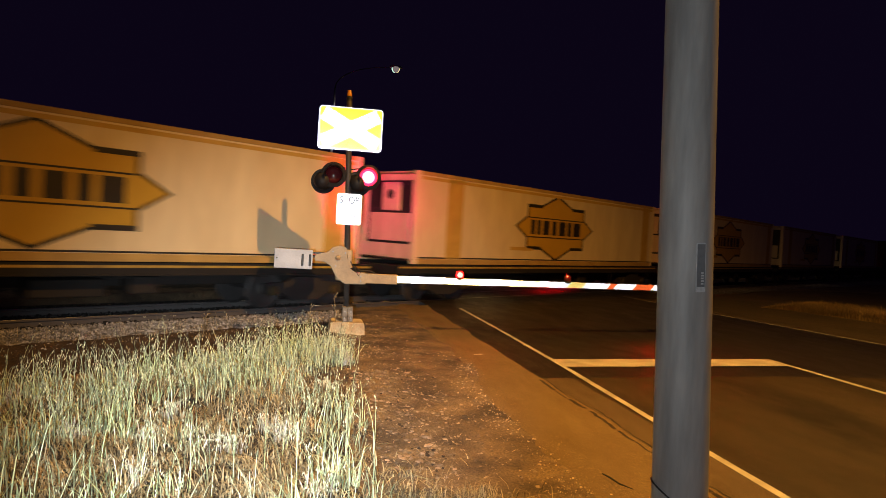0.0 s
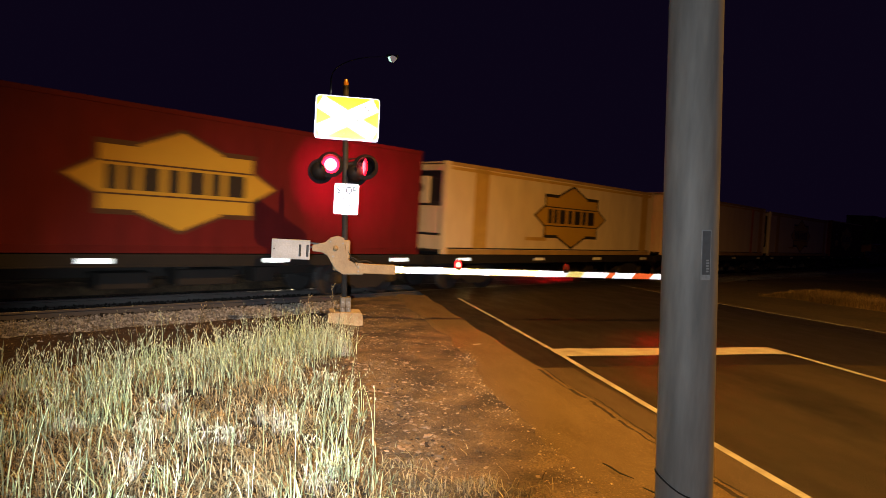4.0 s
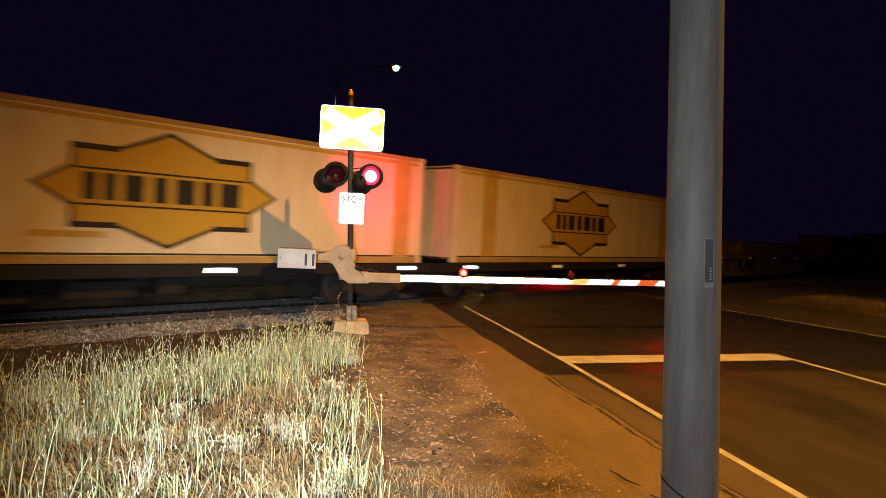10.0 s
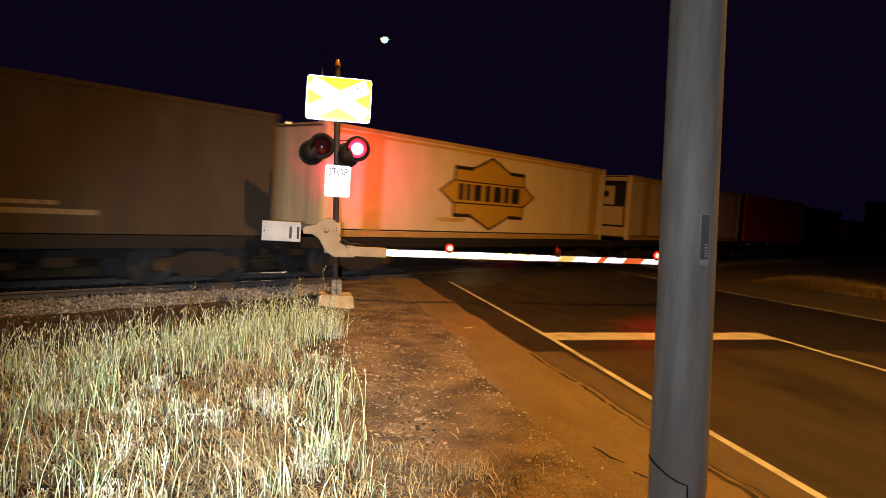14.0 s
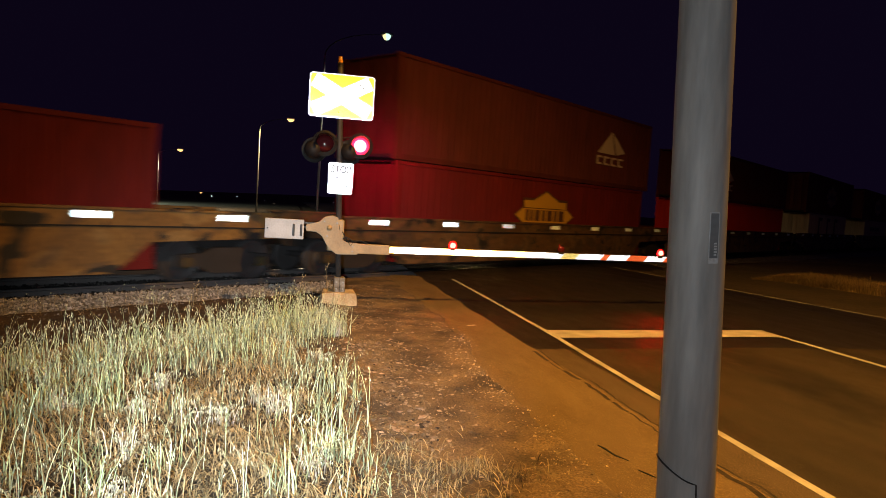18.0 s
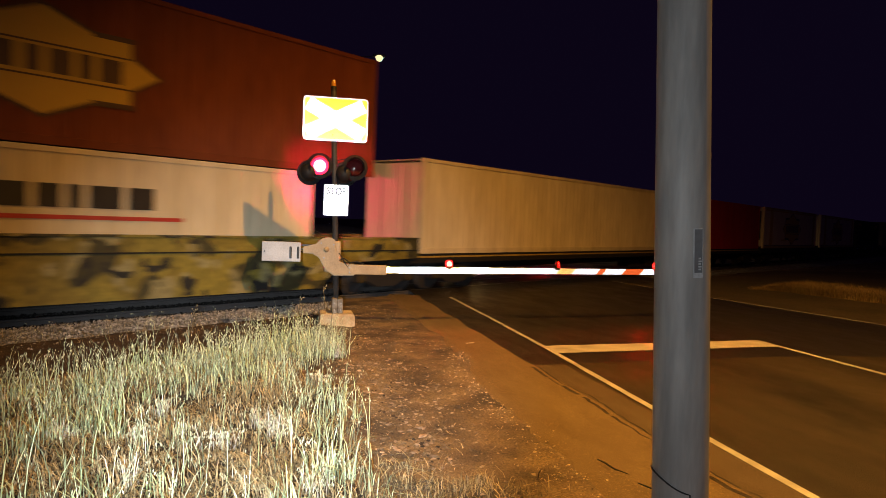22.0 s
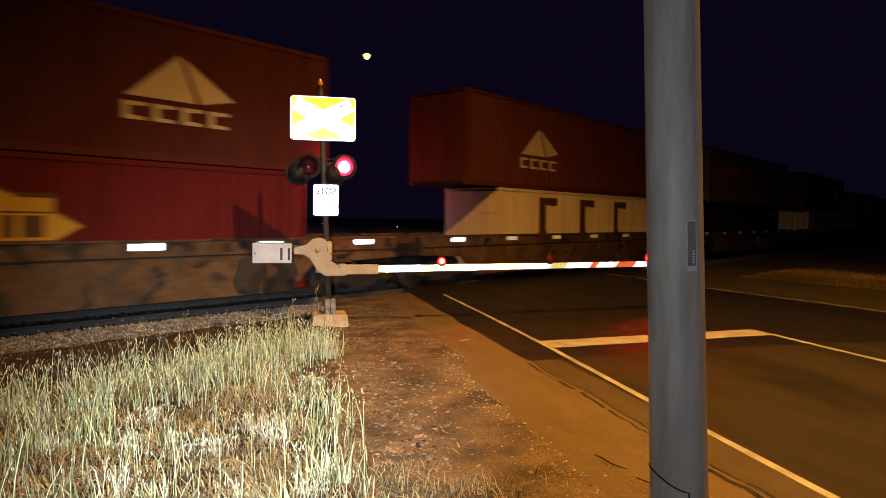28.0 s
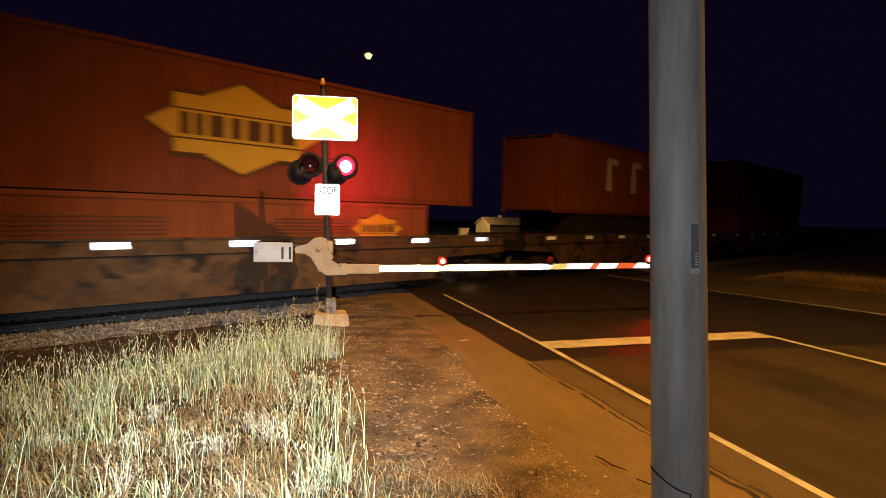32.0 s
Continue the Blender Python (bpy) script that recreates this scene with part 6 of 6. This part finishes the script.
def flat_wagon(s0, s1, yellow=False, marks="none"):
    L = round(s1 - s0, 2)
    ob = thing("flat_wagon", "dark skeletal container wagon" + (" with a yellow sill line" if yellow else " with small reflective strips" if marks != "none" else " with a plain dark sill"), "wagon", track_pose(s0), "train wagons")
    part("centre_sill", cached(("centre_sill", L), lambda: boxes((0.2, L - 0.2, -0.3, 0.3, 0.55, 1.04), bevel=0.02), M_wagon), None, ob)
    skin = M_sill_yellow if yellow else M_wagon
    for y in (-1.2, 1.12):
        part("side_sill", cached(("side_sill", L, skin.name), lambda: boxes((0.1, L - 0.1, 0, 0.08, 0.86, 1.1), (0.1, L - 0.1, -0.03, 0.12, 0.84, 0.87), bevel=0.006), M_wagon), None, ob, "", pose(0, y, 0))
    if yellow:
        part("sill_stripe", cached(("sill_stripe", L), lambda: boxes((0.2, L - 0.2, -0.004, 0, 0, 0.05)), M_sill_yellow), None, ob, "yellow line along the sill", pose(0, -1.2, 1.0))
    k = int(L / 3)
    for i in range(k + 1):
        part("cross_member", cached(("cross_member",), lambda: boxes((0, 0.22, -1.15, 1.15, 0.78, 1.06), bevel=0.01), M_wagon), None, ob, "", pose(0.15 + i * (L - 0.55) / k, 0, 0))
    if marks != "none":
        strips(ob, [1.2 + i * (L - 2.6) / 3 for i in range(4)], 0.92, -1.205, skin=M_strip_worn if marks == "worn" else None)
    part("brake_gear", cached(("brake_gear",), lambda: boxes((0, 1.4, -0.9, -0.3, 0.4, 0.75), (1.8, 2.4, -1.0, -0.5, 0.45, 0.8), (-1.6, -0.5, -0.8, -0.2, 0.35, 0.7), bevel=0.03), M_wagon), None, ob, "brake cylinders under the frame", pose(L / 2, 0, 0))
    bogie(ob, 2.2), bogie(ob, L - 2.2), couplers(ob, L)
    TRAIN.append((ob, s0, 0))
    return ob


WAGONS = []


def sprayed(ob, outline, material, label):
    """A sprayed panel on a wagon's side, from an outline along the wagon and upwards."""
    part("paint_shape", prism(outline, 0.002), material, ob, label, pose(0, -1.3015, 0))


def well_wagon(s0, s1, paint, marks=7, first=2.0, gap=2.95, mark_z=1.38):
    """A low well wagon whose painted sides hide the foot of its containers."""
    L = round(s1 - s0, 2)
    ob = thing("well_wagon", "low well wagon with graffiti on its worn sides", "wagon", track_pose(s0), "train wagons")
    w0, w1 = 2.7, L - 2.7
    for y, t in ((-1.30, 1), (1.24, -1)):
        side = part("side_wall", cached(("well_side", L, paint.name), lambda: prism([(0, 1.0), (0, 1.54), (L - 1.2, 1.54), (L - 1.2, 1.0), (w1 - 1.4, 0.92), (w1 - 2.1, 0.30), (w0 - 0.1, 0.30), (w0 - 0.9, 0.92)], 0.06), paint), None, ob, "graffiti-covered side wall", pose(0.6, y + 0.06, 0))
        part("top_flange", cached(("top_flange", L, paint.name), lambda: boxes((0, L - 1.2, 0, 0.14, 1.54, 1.59), bevel=0.006), paint), None, ob, "", pose(0.6, y - 0.03, 0))
        part("side_rib", cached(("side_rib", L), lambda: boxes((0, L - 1.2, 0, 0.03, 1.215, 1.245)), M_wagon), None, ob, "", pose(0.6, y - 0.028, 0))
    part("well_floor", cached(("well_floor", L), lambda: boxes((w0 + 0.6, w1 - 0.6, -1.2, 1.2, 0.26, 0.34)), M_wagon), None, ob)
    for x0, x1 in ((0.2, 3.2), (L - 3.2, L - 0.2)):
        part("end_platform", cached(("end_platform",), lambda: boxes((0, 3.0, -1.18, 1.18, 1.0, 1.14), (0, 3.0, -0.3, 0.3, 0.72, 1.02), (0.2, 0.5, -1.15, 1.15, 1.14, 1.3), (1.0, 1.5, -1.0, -0.5, 1.14, 1.5), bevel=0.012), M_wagon), None, ob, "dark end platform", pose(x0, 0, 0))
    strips(ob, [first + i * gap for i in range(marks)], mark_z, -1.304, 0.6, 0.13)
    bogie(ob, 1.7), bogie(ob, L - 1.7), couplers(ob, L)
    WAGONS.append(ob)
    TRAIN.append((ob, s0, 0))
    return ob


RED_LABEL = "dark red container with a yellow pointed emblem on a flat wagon"
# flat wagons with single containers
reefer(-3.1, 15.0, 7.43, 0.94, 2.78)
flat_wagon(-3.8, 12.6, True)
reefer(14.0, 15.3, 7.36, 0.94, 2.68)
flat_wagon(13.3, 30.0, True)
reefer(31.5, 15.3, 7.5, 0.94, 2.78)
flat_wagon(30.7, 47.5, True)
reefer(49.1, 14.7, 7.3, 0.94, 2.78)
flat_wagon(48.3, 64.5, True)
reefer(66.4, 15.35, 7.4, 0.94, 2.8)
flat_wagon(65.6, 82.5, True)
ob, L, H = container(85.4, 13.4, 1.12, 2.95, C_red, RED_LABEL, smooth_side=True)
diamond_logo(ob, 6.3, H * 0.5, 0.86, L_yellow, L_brown, -W + 0.011, L_dark)
end_doors(ob, H, C_red)
flat_wagon(84.5, 99.2, marks="worn")
reefer(99.9, 14.0, 7.2, 0.94, 2.8)
flat_wagon(99.4, 114.4, marks="worn")
ob = reefer(115.2, 14.95, 0, machinery=False, label="plain cream container with an orange upright band")
part("side_band", boxes((0, 0.35, -0.005, 0, 0.17, 2.8)), L_orange, ob, "orange upright band", pose(12.4, -W + 0.010, 0))
flat_wagon(114.6, 130.5, marks="worn")
reefer(131.3, 15.0, 7.4, 0.94, 2.85)
flat_wagon(130.7, 146.9, marks="worn")
ob, L, H = container(147.8, 12.25, 1.12, 2.95, C_red, RED_LABEL, C_red, True)
part("top_trim", boxes((0.15, L - 0.15, -0.005, 0.0, 0, 0.075)), C_cream, ob, "pale line along the head", pose(0, -W - 0.001, H - 0.09))
diamond_logo(ob, 5.68, H * 0.5, 0.9, L_yellow, L_brown, -W + 0.011, L_dark)
part("placard", boxes((0, 0.85, -0.004, 0, 0, 0.5)), L_amber, ob, "small amber placard", pose(1.6, -W + 0.010, 0.85))
part("placard", boxes((0, 0.5, -0.004, 0, 0, 0.12)), L_pale, ob, "small pale placard", pose(1.7, -W + 0.010, 1.75))
end_doors(ob, H, C_red)
flat_wagon(147.1, 160.8, marks="worn")
# double-stacked well wagons
ob, L, H = dry(165.2, 13.0, 2.34, 2.9, C_dark, "black container with amber marks stacked on another")
bars(ob, 0.9, 2.35, [0.2] * 6, 0.22, 0.06, L_amber, -W + 0.012)
bars(ob, L - 2.2, 2.35, [0.14] * 6, 0.2, 0.05, L_amber, -W + 0.012)
ob, L, H = dry(165.1, 13.2, 0.36, 1.96, C_orange, "orange-brown ribbed container low in a well wagon", True)
for x in (1.0, L - 2.6):
    diamond_logo(ob, x + 1, 1.45, 0.36, L_amber, L_brown, -W + 0.012)
louvres(ob, ((3.4, 2.6), (7.4, 2.6)))
well_wagon(161.3, 182.6, G_SETS[0], 5, 2.4, 4.3, 1.2)
ob, L, H = dry(187.2, 12.9, 3.2, 2.75, C_dark, "black container with amber marks stacked on another")
bars(ob, 0.8, 2.2, [0.2] * 6, 0.22, 0.06, L_amber, -W + 0.012)
bars(ob, L - 2.6, 2.3, [0.14] * 6, 0.2, 0.05, L_orange, -W + 0.012)
dry(186.2, 15.4, 0.36, 2.82, C_bright, "bright red container low in a well wagon")
well_wagon(183.0, 204.6, G_SETS[2], 5, 2.8, 4.1, 1.22)
reefer(210.9, 14.2, 6.8, 0.94)
flat_wagon(206.0, 225.7, marks="bright")
reefer(226.5, 15.2, 7.35, 1.0, machinery=False)
flat_wagon(225.9, 243.2, marks="bright")
ob, L, H = dry(251.6, 13.2, 0.4, 1.93, C_tan, "low dirty tan half-height container in a well wagon", True)
part("middle_line", boxes((0.1, L - 0.1, -0.005, 0, 0, 0.05)), L_dark, ob, "dark line along the side", pose(0, -W + 0.012, 1.55))
well_wagon(245.6, 267.4, G_SETS[5], 5, 2.3, 4.65, 1.27)
for x, w, z0, z1 in ((5.4, 0.5, 0.7, 1.15), (6.9, 0.8, 0.75, 1.2), (10.3, 0.5, 0.6, 1.1), (14.12, 0.58, 0.62, 1.2)):
    sprayed(WAGONS[-1], [(x, z0), (x + w, z0 + 0.03), (x + w - 0.04, z1), (x + 0.05, z1 - 0.04)], L_dark, "black sprayed block")
ob, L, H = dry(272.3, 15.1, 0.36, 2.85, C_red, "dark red container with a yellow emblem in a well wagon")
diamond_logo(ob, 7.6, 1.55, 0.86, L_yellow, L_brown, -W + 0.012)
ob = well_wagon(268.0, 290.0, G_SETS[5], 5, 1.5, 5.02, 1.29)
INK = ([(0, 0), (1.4, 0), (1.35, 0.95), (0.1, 0.98)], [(0, 0), (0.3, 0), (0.42, 0.42), (0.75, 0.42), (0.85, 0), (1.2, 0), (0.95, 0.75), (0.7, 0.96), (0.45, 0.95), (0.2, 0.7)], [(0, 0.1), (0.9, 0), (1.25, 0.5), (1.0, 0.96), (0.1, 0.9)])
for x, k in ((1.3, 1), (3.0, 0), (5.2, 1), (7.1, 2), (8.75, 1), (10.65, 0), (13.0, 1), (15.2, 2), (16.9, 0)):
    shape = INK[k]
    part("paint_shape", prism([(a, b if 2.6 < x + a < 17.6 else b * 0.3 + 0.7) for a, b in shape], 0.002), L_dark, ob, "large black sprayed shape", pose(x, -1.3015, 0.32) @ Matrix.Diagonal((1.0, 1.0, 1.22, 1.0)))
part("paint_shape", prism([(0, 0), (2.4, 0), (2.4, 0.5), (0, 0.5)], 0.002), L_orange, ob, "orange painted end", pose(18.7, -1.3015, 1.01))
ob, L, H = container(292.0, 12.5, 1.12, 2.83, C_grey, "grey curtain-sided container with faint pale marks", smooth_side=True)
bars(ob, 6.8, 0.35, [0.18] * 7, 0.1, 0.08, C_beige, -W + 0.011)
bars(ob, 6.8, 0.52, [0.18] * 4, 0.08, 0.1, C_beige, -W + 0.011)
end_doors(ob, H, C_grey)
flat_wagon(290.8, 305.0)
reefer(305.9, 14.5, 6.9, 0.94, 2.88, machinery=False)
flat_wagon(305.2, 321.3)
reefer(322.8, 14.7, 6.9, 0.94, 2.85)
flat_wagon(321.6, 338.0)
ob, L, H = container(338.6, 13.75, 1.12, 2.95, C_bright, "bright orange-red smooth container on a flat wagon", smooth_side=True)
flat_wagon(338.2, 352.6, marks="worn")
ob, L, H = container(353.1, 12.7, 1.12, 2.78, C_char, "charcoal curtain-sided container with small yellow and pale marks", smooth_side=True)
part("placard", boxes((0, 0.75, -0.004, 0, 0, 0.6)), L_amber, ob, "small amber emblem", pose(7.7, -W + 0.011, 1.45))
for x, z, w in ((10.7, 2.22, 1.5), (10.35, 1.94, 0.75), (11.55, 1.7, 0.3), (12.0, 1.72, 0.25)):
    bars(ob, x, z, [w], 0.09, 0.1, L_pale, -W + 0.011)
bars(ob, 1.2, 0.8, [0.4] * 5, 0.4, 0.15, C_dark, -W + 0.011)
end_doors(ob, H, C_char)
flat_wagon(352.8, 366.6, marks="worn")
ob, L, H = dry(369.6, 15.6, 0.36, 2.93, C_red, "dark red container with a yellow emblem in a well wagon")
diamond_logo(ob, 8.05, 1.5, 0.72, L_yellow, L_brown, -W + 0.012)
diamond_logo(ob, 1.0, 2.4, 0.22, L_pale, L_brown, -W + 0.012)
well_wagon(366.9, 388.6, G_SETS[7])


def stack(s, top, low, top_skin, low_skin, top_label, low_label, paint, top_h=2.9, seam=3.2, marks=7):
    """Two containers on a well wagon; top, low: start and length of each."""
    a = dry(top[0], top[1], seam, top_h, top_skin, top_label)
    b = dry(low[0], low[1], 0.36, seam - 0.38, low_skin, low_label)
    well_wagon(s, s + 21.8, paint, marks)
    return a[0], b[0]


MAROON = "maroon container with a pale peaked emblem stacked on another"
a, b = stack(389.0, (391.8, 15.95), (391.9, 15.4), C_maroon, C_red, MAROON, "dark red container with a yellow emblem in a well wagon", G_SETS[1])
peak_logo(a, 12.3, 1.3, 1.08, L_pale, -W + 0.012)
diamond_logo(b, 7.66, 1.5, 0.72, L_yellow, L_brown, -W + 0.012)
a, b = stack(411.2, (414.2, 15.75), (414.3, 15.3), C_maroon, C_bright, MAROON, "bright red container low in a well wagon", G_SETS[1], 2.6)
peak_logo(a, 3.62, 1.1, 1.12, L_pale, -W + 0.012)
TALL_SHAPES = "white container with three tall dark shapes low in a well wagon"
BROWN = "red-brown container with a yellow emblem stacked on another"


def tall_shapes(ob, xs):
    """Large plain dark shapes on a white side."""
    for x in xs:
        part("bar", cached(("tall_bar",), lambda: prism([(-0.12, 0), (0.6, 0), (0.45, 0.2), (0.42, 1.15), (1.2, 1.1), (1.25, 1.4), (0, 1.4), (0.02, 0.2)], 0.005), L_brown), None, ob, "tall plain dark shape", pose(x, -W + 0.012, 1.15))


a, b = stack(433.0, (435.7, 16.65), (437.0, 13.4), C_brown, C_white, BROWN, TALL_SHAPES, G_SETS[1], 3.08)
diamond_logo(a, 8.24, 1.5, 0.78, L_yellow, L_brown, -W + 0.012)
tall_shapes(b, (3.1, 6.0, 8.7))
WHITE_ROW = "white container with dark bars and a thin red line"


def dark_row(ob, x):
    bars(ob, x - 0.35, 1.72, [0.55, 0.6, 0.55, 0.5, 0.58, 0.4, 0.22, 0.6, 0.5], 0.43, 0.14, L_dark, -W + 0.012)
    part("red_line", cached(("red_line",), lambda: boxes((0, 5.9, -0.004, 0, 0, 0.08)), L_red), None, ob, "thin red line", pose(x, -W + 0.012, 1.5))


a, b = stack(455.1, (457.9, 16.6), (459.7, 12.8), C_brown, C_white, BROWN, WHITE_ROW, G_SETS[3], 3.1, marks=0)
diamond_logo(a, 8.54, 1.5, 0.82, L_yellow, L_brown, -W + 0.012)
dark_row(b, 3.55)
ob, L, H = dry(476.5, 16.5, 1.12, 2.8, C_white, "plain off-white ribbed container on a flat wagon")
ob, L, H = container(493.35, 15.5, 1.12, 2.75, C_bright, "bright orange-red smooth container on a flat wagon", smooth_side=True)
flat_wagon(476.0, 509.2, True)
reefer(509.9, 14.3, 7.05, 0.94, 2.78)
flat_wagon(509.4, 524.7)
reefer(525.9, 14.0, 6.7, 0.94, 2.78, machinery=False)
flat_wagon(524.9, 540.6)
ob, L, H = dry(542.0, 12.6, 1.12, 2.75, C_dark, "black container with amber marks on a flat wagon")
bars(ob, 0.5, 2.2, [0.2] * 6, 0.22, 0.06, L_amber, -W + 0.012)
bars(ob, L - 2.4, 2.2, [0.14] * 6, 0.2, 0.05, L_orange, -W + 0.012)
flat_wagon(541.0, 557.0, marks="bright")
ob, L, H = dry(557.6, 16.0, 1.12, 2.95, C_beige, "beige ribbed container with a dark line round its middle")
part("middle_line", boxes((0.1, L - 0.1, -0.005, 0, 0, 0.06)), L_dark, ob, "dark line along the side", pose(0, -W + 0.012, 1.25))
flat_wagon(557.2, 574.2, marks="bright")
a, b = stack(578.8, (581.5, 16.1), (581.7, 15.2), C_maroon, C_red, MAROON, "dark red container with a yellow emblem in a well wagon", G_SETS[1])
peak_logo(a, 12.16, 1.25, 1.12, L_pale, -W + 0.012)
diamond_logo(b, 8.14, 1.5, 0.72, L_yellow, L_brown, -W + 0.012)
a, b = stack(600.5, (603.2, 16.3), (605.1, 12.8), C_maroon, C_white, MAROON, TALL_SHAPES, G_SETS[1], 3.05)
peak_logo(a, 4.31, 1.2, 1.15, L_pale, -W + 0.012)
tall_shapes(b, (2.5, 5.5, 8.45))
a, b = stack(622.6, (625.3, 16.6), (627.1, 12.8), C_stone, C_dark, "grey container with orange bars stacked on another", "black container with an orange mark in a well wagon", G_SETS[6], 3.16)
for i in range(3):
    part("bar", cached(("slant_bar",), lambda: prism([(0, 0), (1.5, 0), (1.75, 0.62), (0.25, 0.62)], 0.005), L_orange), None, a, "slanted orange shape", pose(2.5 + i * 1.75, -W + 0.012, 1.5 + 0.05 * i))
bars(a, 1.7, 1.62, [6.8], 0.09, 0, L_orange, -W + 0.010)
bars(b, 10.2, 2.12, [0.2] * 5, 0.3, 0.06, L_orange, -W + 0.012)
ob = WAGONS[-1]
sprayed(ob, [(3.35, 0.34), (10.3, 0.34), (10.55, 0.9), (10.4, 1.52), (3.35, 1.52)], G_SETS[7], "ochre sprayed panel")
sprayed(ob, [(11.6, 0.74), (12.65, 0.74), (12.6, 1.19), (11.65, 1.19)], L_amber, "orange sprayed block")
sprayed(ob, [(11.9, 0.34), (14.5, 0.34), (14.2, 0.66), (13.4, 0.80), (12.75, 0.72), (12.2, 0.58)], L_red, "red sprayed cloud")
sprayed(ob, [(17.6, 0.9), (18.5, 1.02), (20.3, 1.02), (20.3, 1.52), (18.0, 1.52)], C_orange, "orange sprayed end")
a, b = stack(644.8, (647.6, 16.15), (649.3, 12.7), C_maroon, C_white, MAROON, WHITE_ROW, G_SETS[4], 3.1)
peak_logo(a, 12.86, 1.25, 1.1, L_pale, -W + 0.012)
dark_row(b, 3.6)
ob = WAGONS[-1]
sprayed(ob, [(9.95, 0.34), (10.75, 0.34), (11.1, 0.9), (11.35, 1.52), (10.2, 1.52)], C_orange, "orange sprayed block")
sprayed(ob, [(11.2, 0.34), (16.4, 0.34), (16.6, 1.2), (11.45, 1.2)], G_SETS[8], "faded teal sprayed panel")
sprayed(ob, [(16.8, 0.34), (17.4, 0.34), (18.3, 1.02), (19.6, 1.02), (19.4, 1.52), (17.2, 1.52)], C_orange, "orange sprayed end")
a, b = stack(666.6, (669.3, 16.8), (670.6, 13.4), C_brown, C_orange, BROWN, "orange-brown ribbed container low in a well wagon", G_SETS[1], 2.98, 2.5)
diamond_logo(a, 8.44, 1.5, 0.85, L_yellow, L_brown, -W + 0.012)
diamond_logo(b, 11.4, 1.42, 0.36, L_amber, L_brown, -W + 0.012)
louvres(b, ((2.4, 3.0), (8.0, 2.4)))
a, b = stack(688.6, (691.2, 16.2), (692.5, 12.8), C_brown, C_dark, BROWN, "black container low in a well wagon", G_SETS[1], 3.0, 2.4)
for i in range(2):
    part("bar", cached(("pale_shape",), lambda: prism([(-0.1, 0), (0.5, 0), (0.42, 1.15), (1.0, 1.1), (1.05, 1.4), (0.05, 1.4)], 0.005), L_pale), None, a, "tall plain pale shape", pose(4.2 + 2.4 * i, -W + 0.012, 1.0))
stack(710.6, (713.2, 16.0), (713.4, 15.2), C_maroon, C_red, MAROON, "dark red container low in a well wagon", G_SETS[4])
rnd = random.Random(8)
for i in range(9):
    y = -0.9 + 0.22 * i
    log = solid("timber_baulk", boxes((0, 1.5 + 0.4 * rnd.random(), -0.1, 0.1, -0.1, 0.1), bevel=0.015), C_wood, "weathered timber baulk stacked on a wagon", "timber", "timber on the wagon", m=track_pose(555.0, y, 1.24 + 0.0))
    TRAIN.append((log, 555.0, 1.24, y))


# ---- what moves ----
def gone(t):
    """How far the train has run by t seconds."""
    return 21.1838 * t - 0.00902 * t * t


PERIOD, PHASE = 1.386, 1.26


def motions():
    for item in TRAIN:
        ob, s, z = item[:3]
        a = item[3] if len(item) > 3 else 0.0
        walk(ob, [(t, track_pose(s - gone(t), a, z)) for t in (0, 8, 16, 24, 32)])
    for lens, first, p, early in BLINKERS:
        def lit(t):
            return (((t - PHASE + early) % PERIOD) < PERIOD / 2) == first
        angle = 0.0 if lit(0.0) else 180.0
        rows = [(0.0, angle)]
        for n in range(1, 32 * FPS + 1):
            t = n / FPS
            turned = angle % 360.0
            if turned == 0.0 and lit(t) or turned == 180.0 and not lit(t + 1 / FPS):
                continue
            if rows[-1][0] < t - 1.5 / FPS:
                rows.append((t - 1 / FPS, angle))
            angle += 2.0 if angle % 180.0 > 170.0 else 89.0
            rows.append((t, angle))
        rows.append((32.0, angle)) if rows[-1][0] < 32.0 else None
        walk(lens, [(t, pose(*p, 0, 0, a)) for t, a in rows])
    lens, p = WARMING
    walk(lens, [(t, pose(*p, 0, 0, a)) for t, a in ((0.0, 0.0), (3.2, 0.0), (4.6, 60.0), (5.5, 120.0), (14.0, 120.0), (19.0, 180.0), (23.0, 240.0), (32.0, 240.0))])


motions()
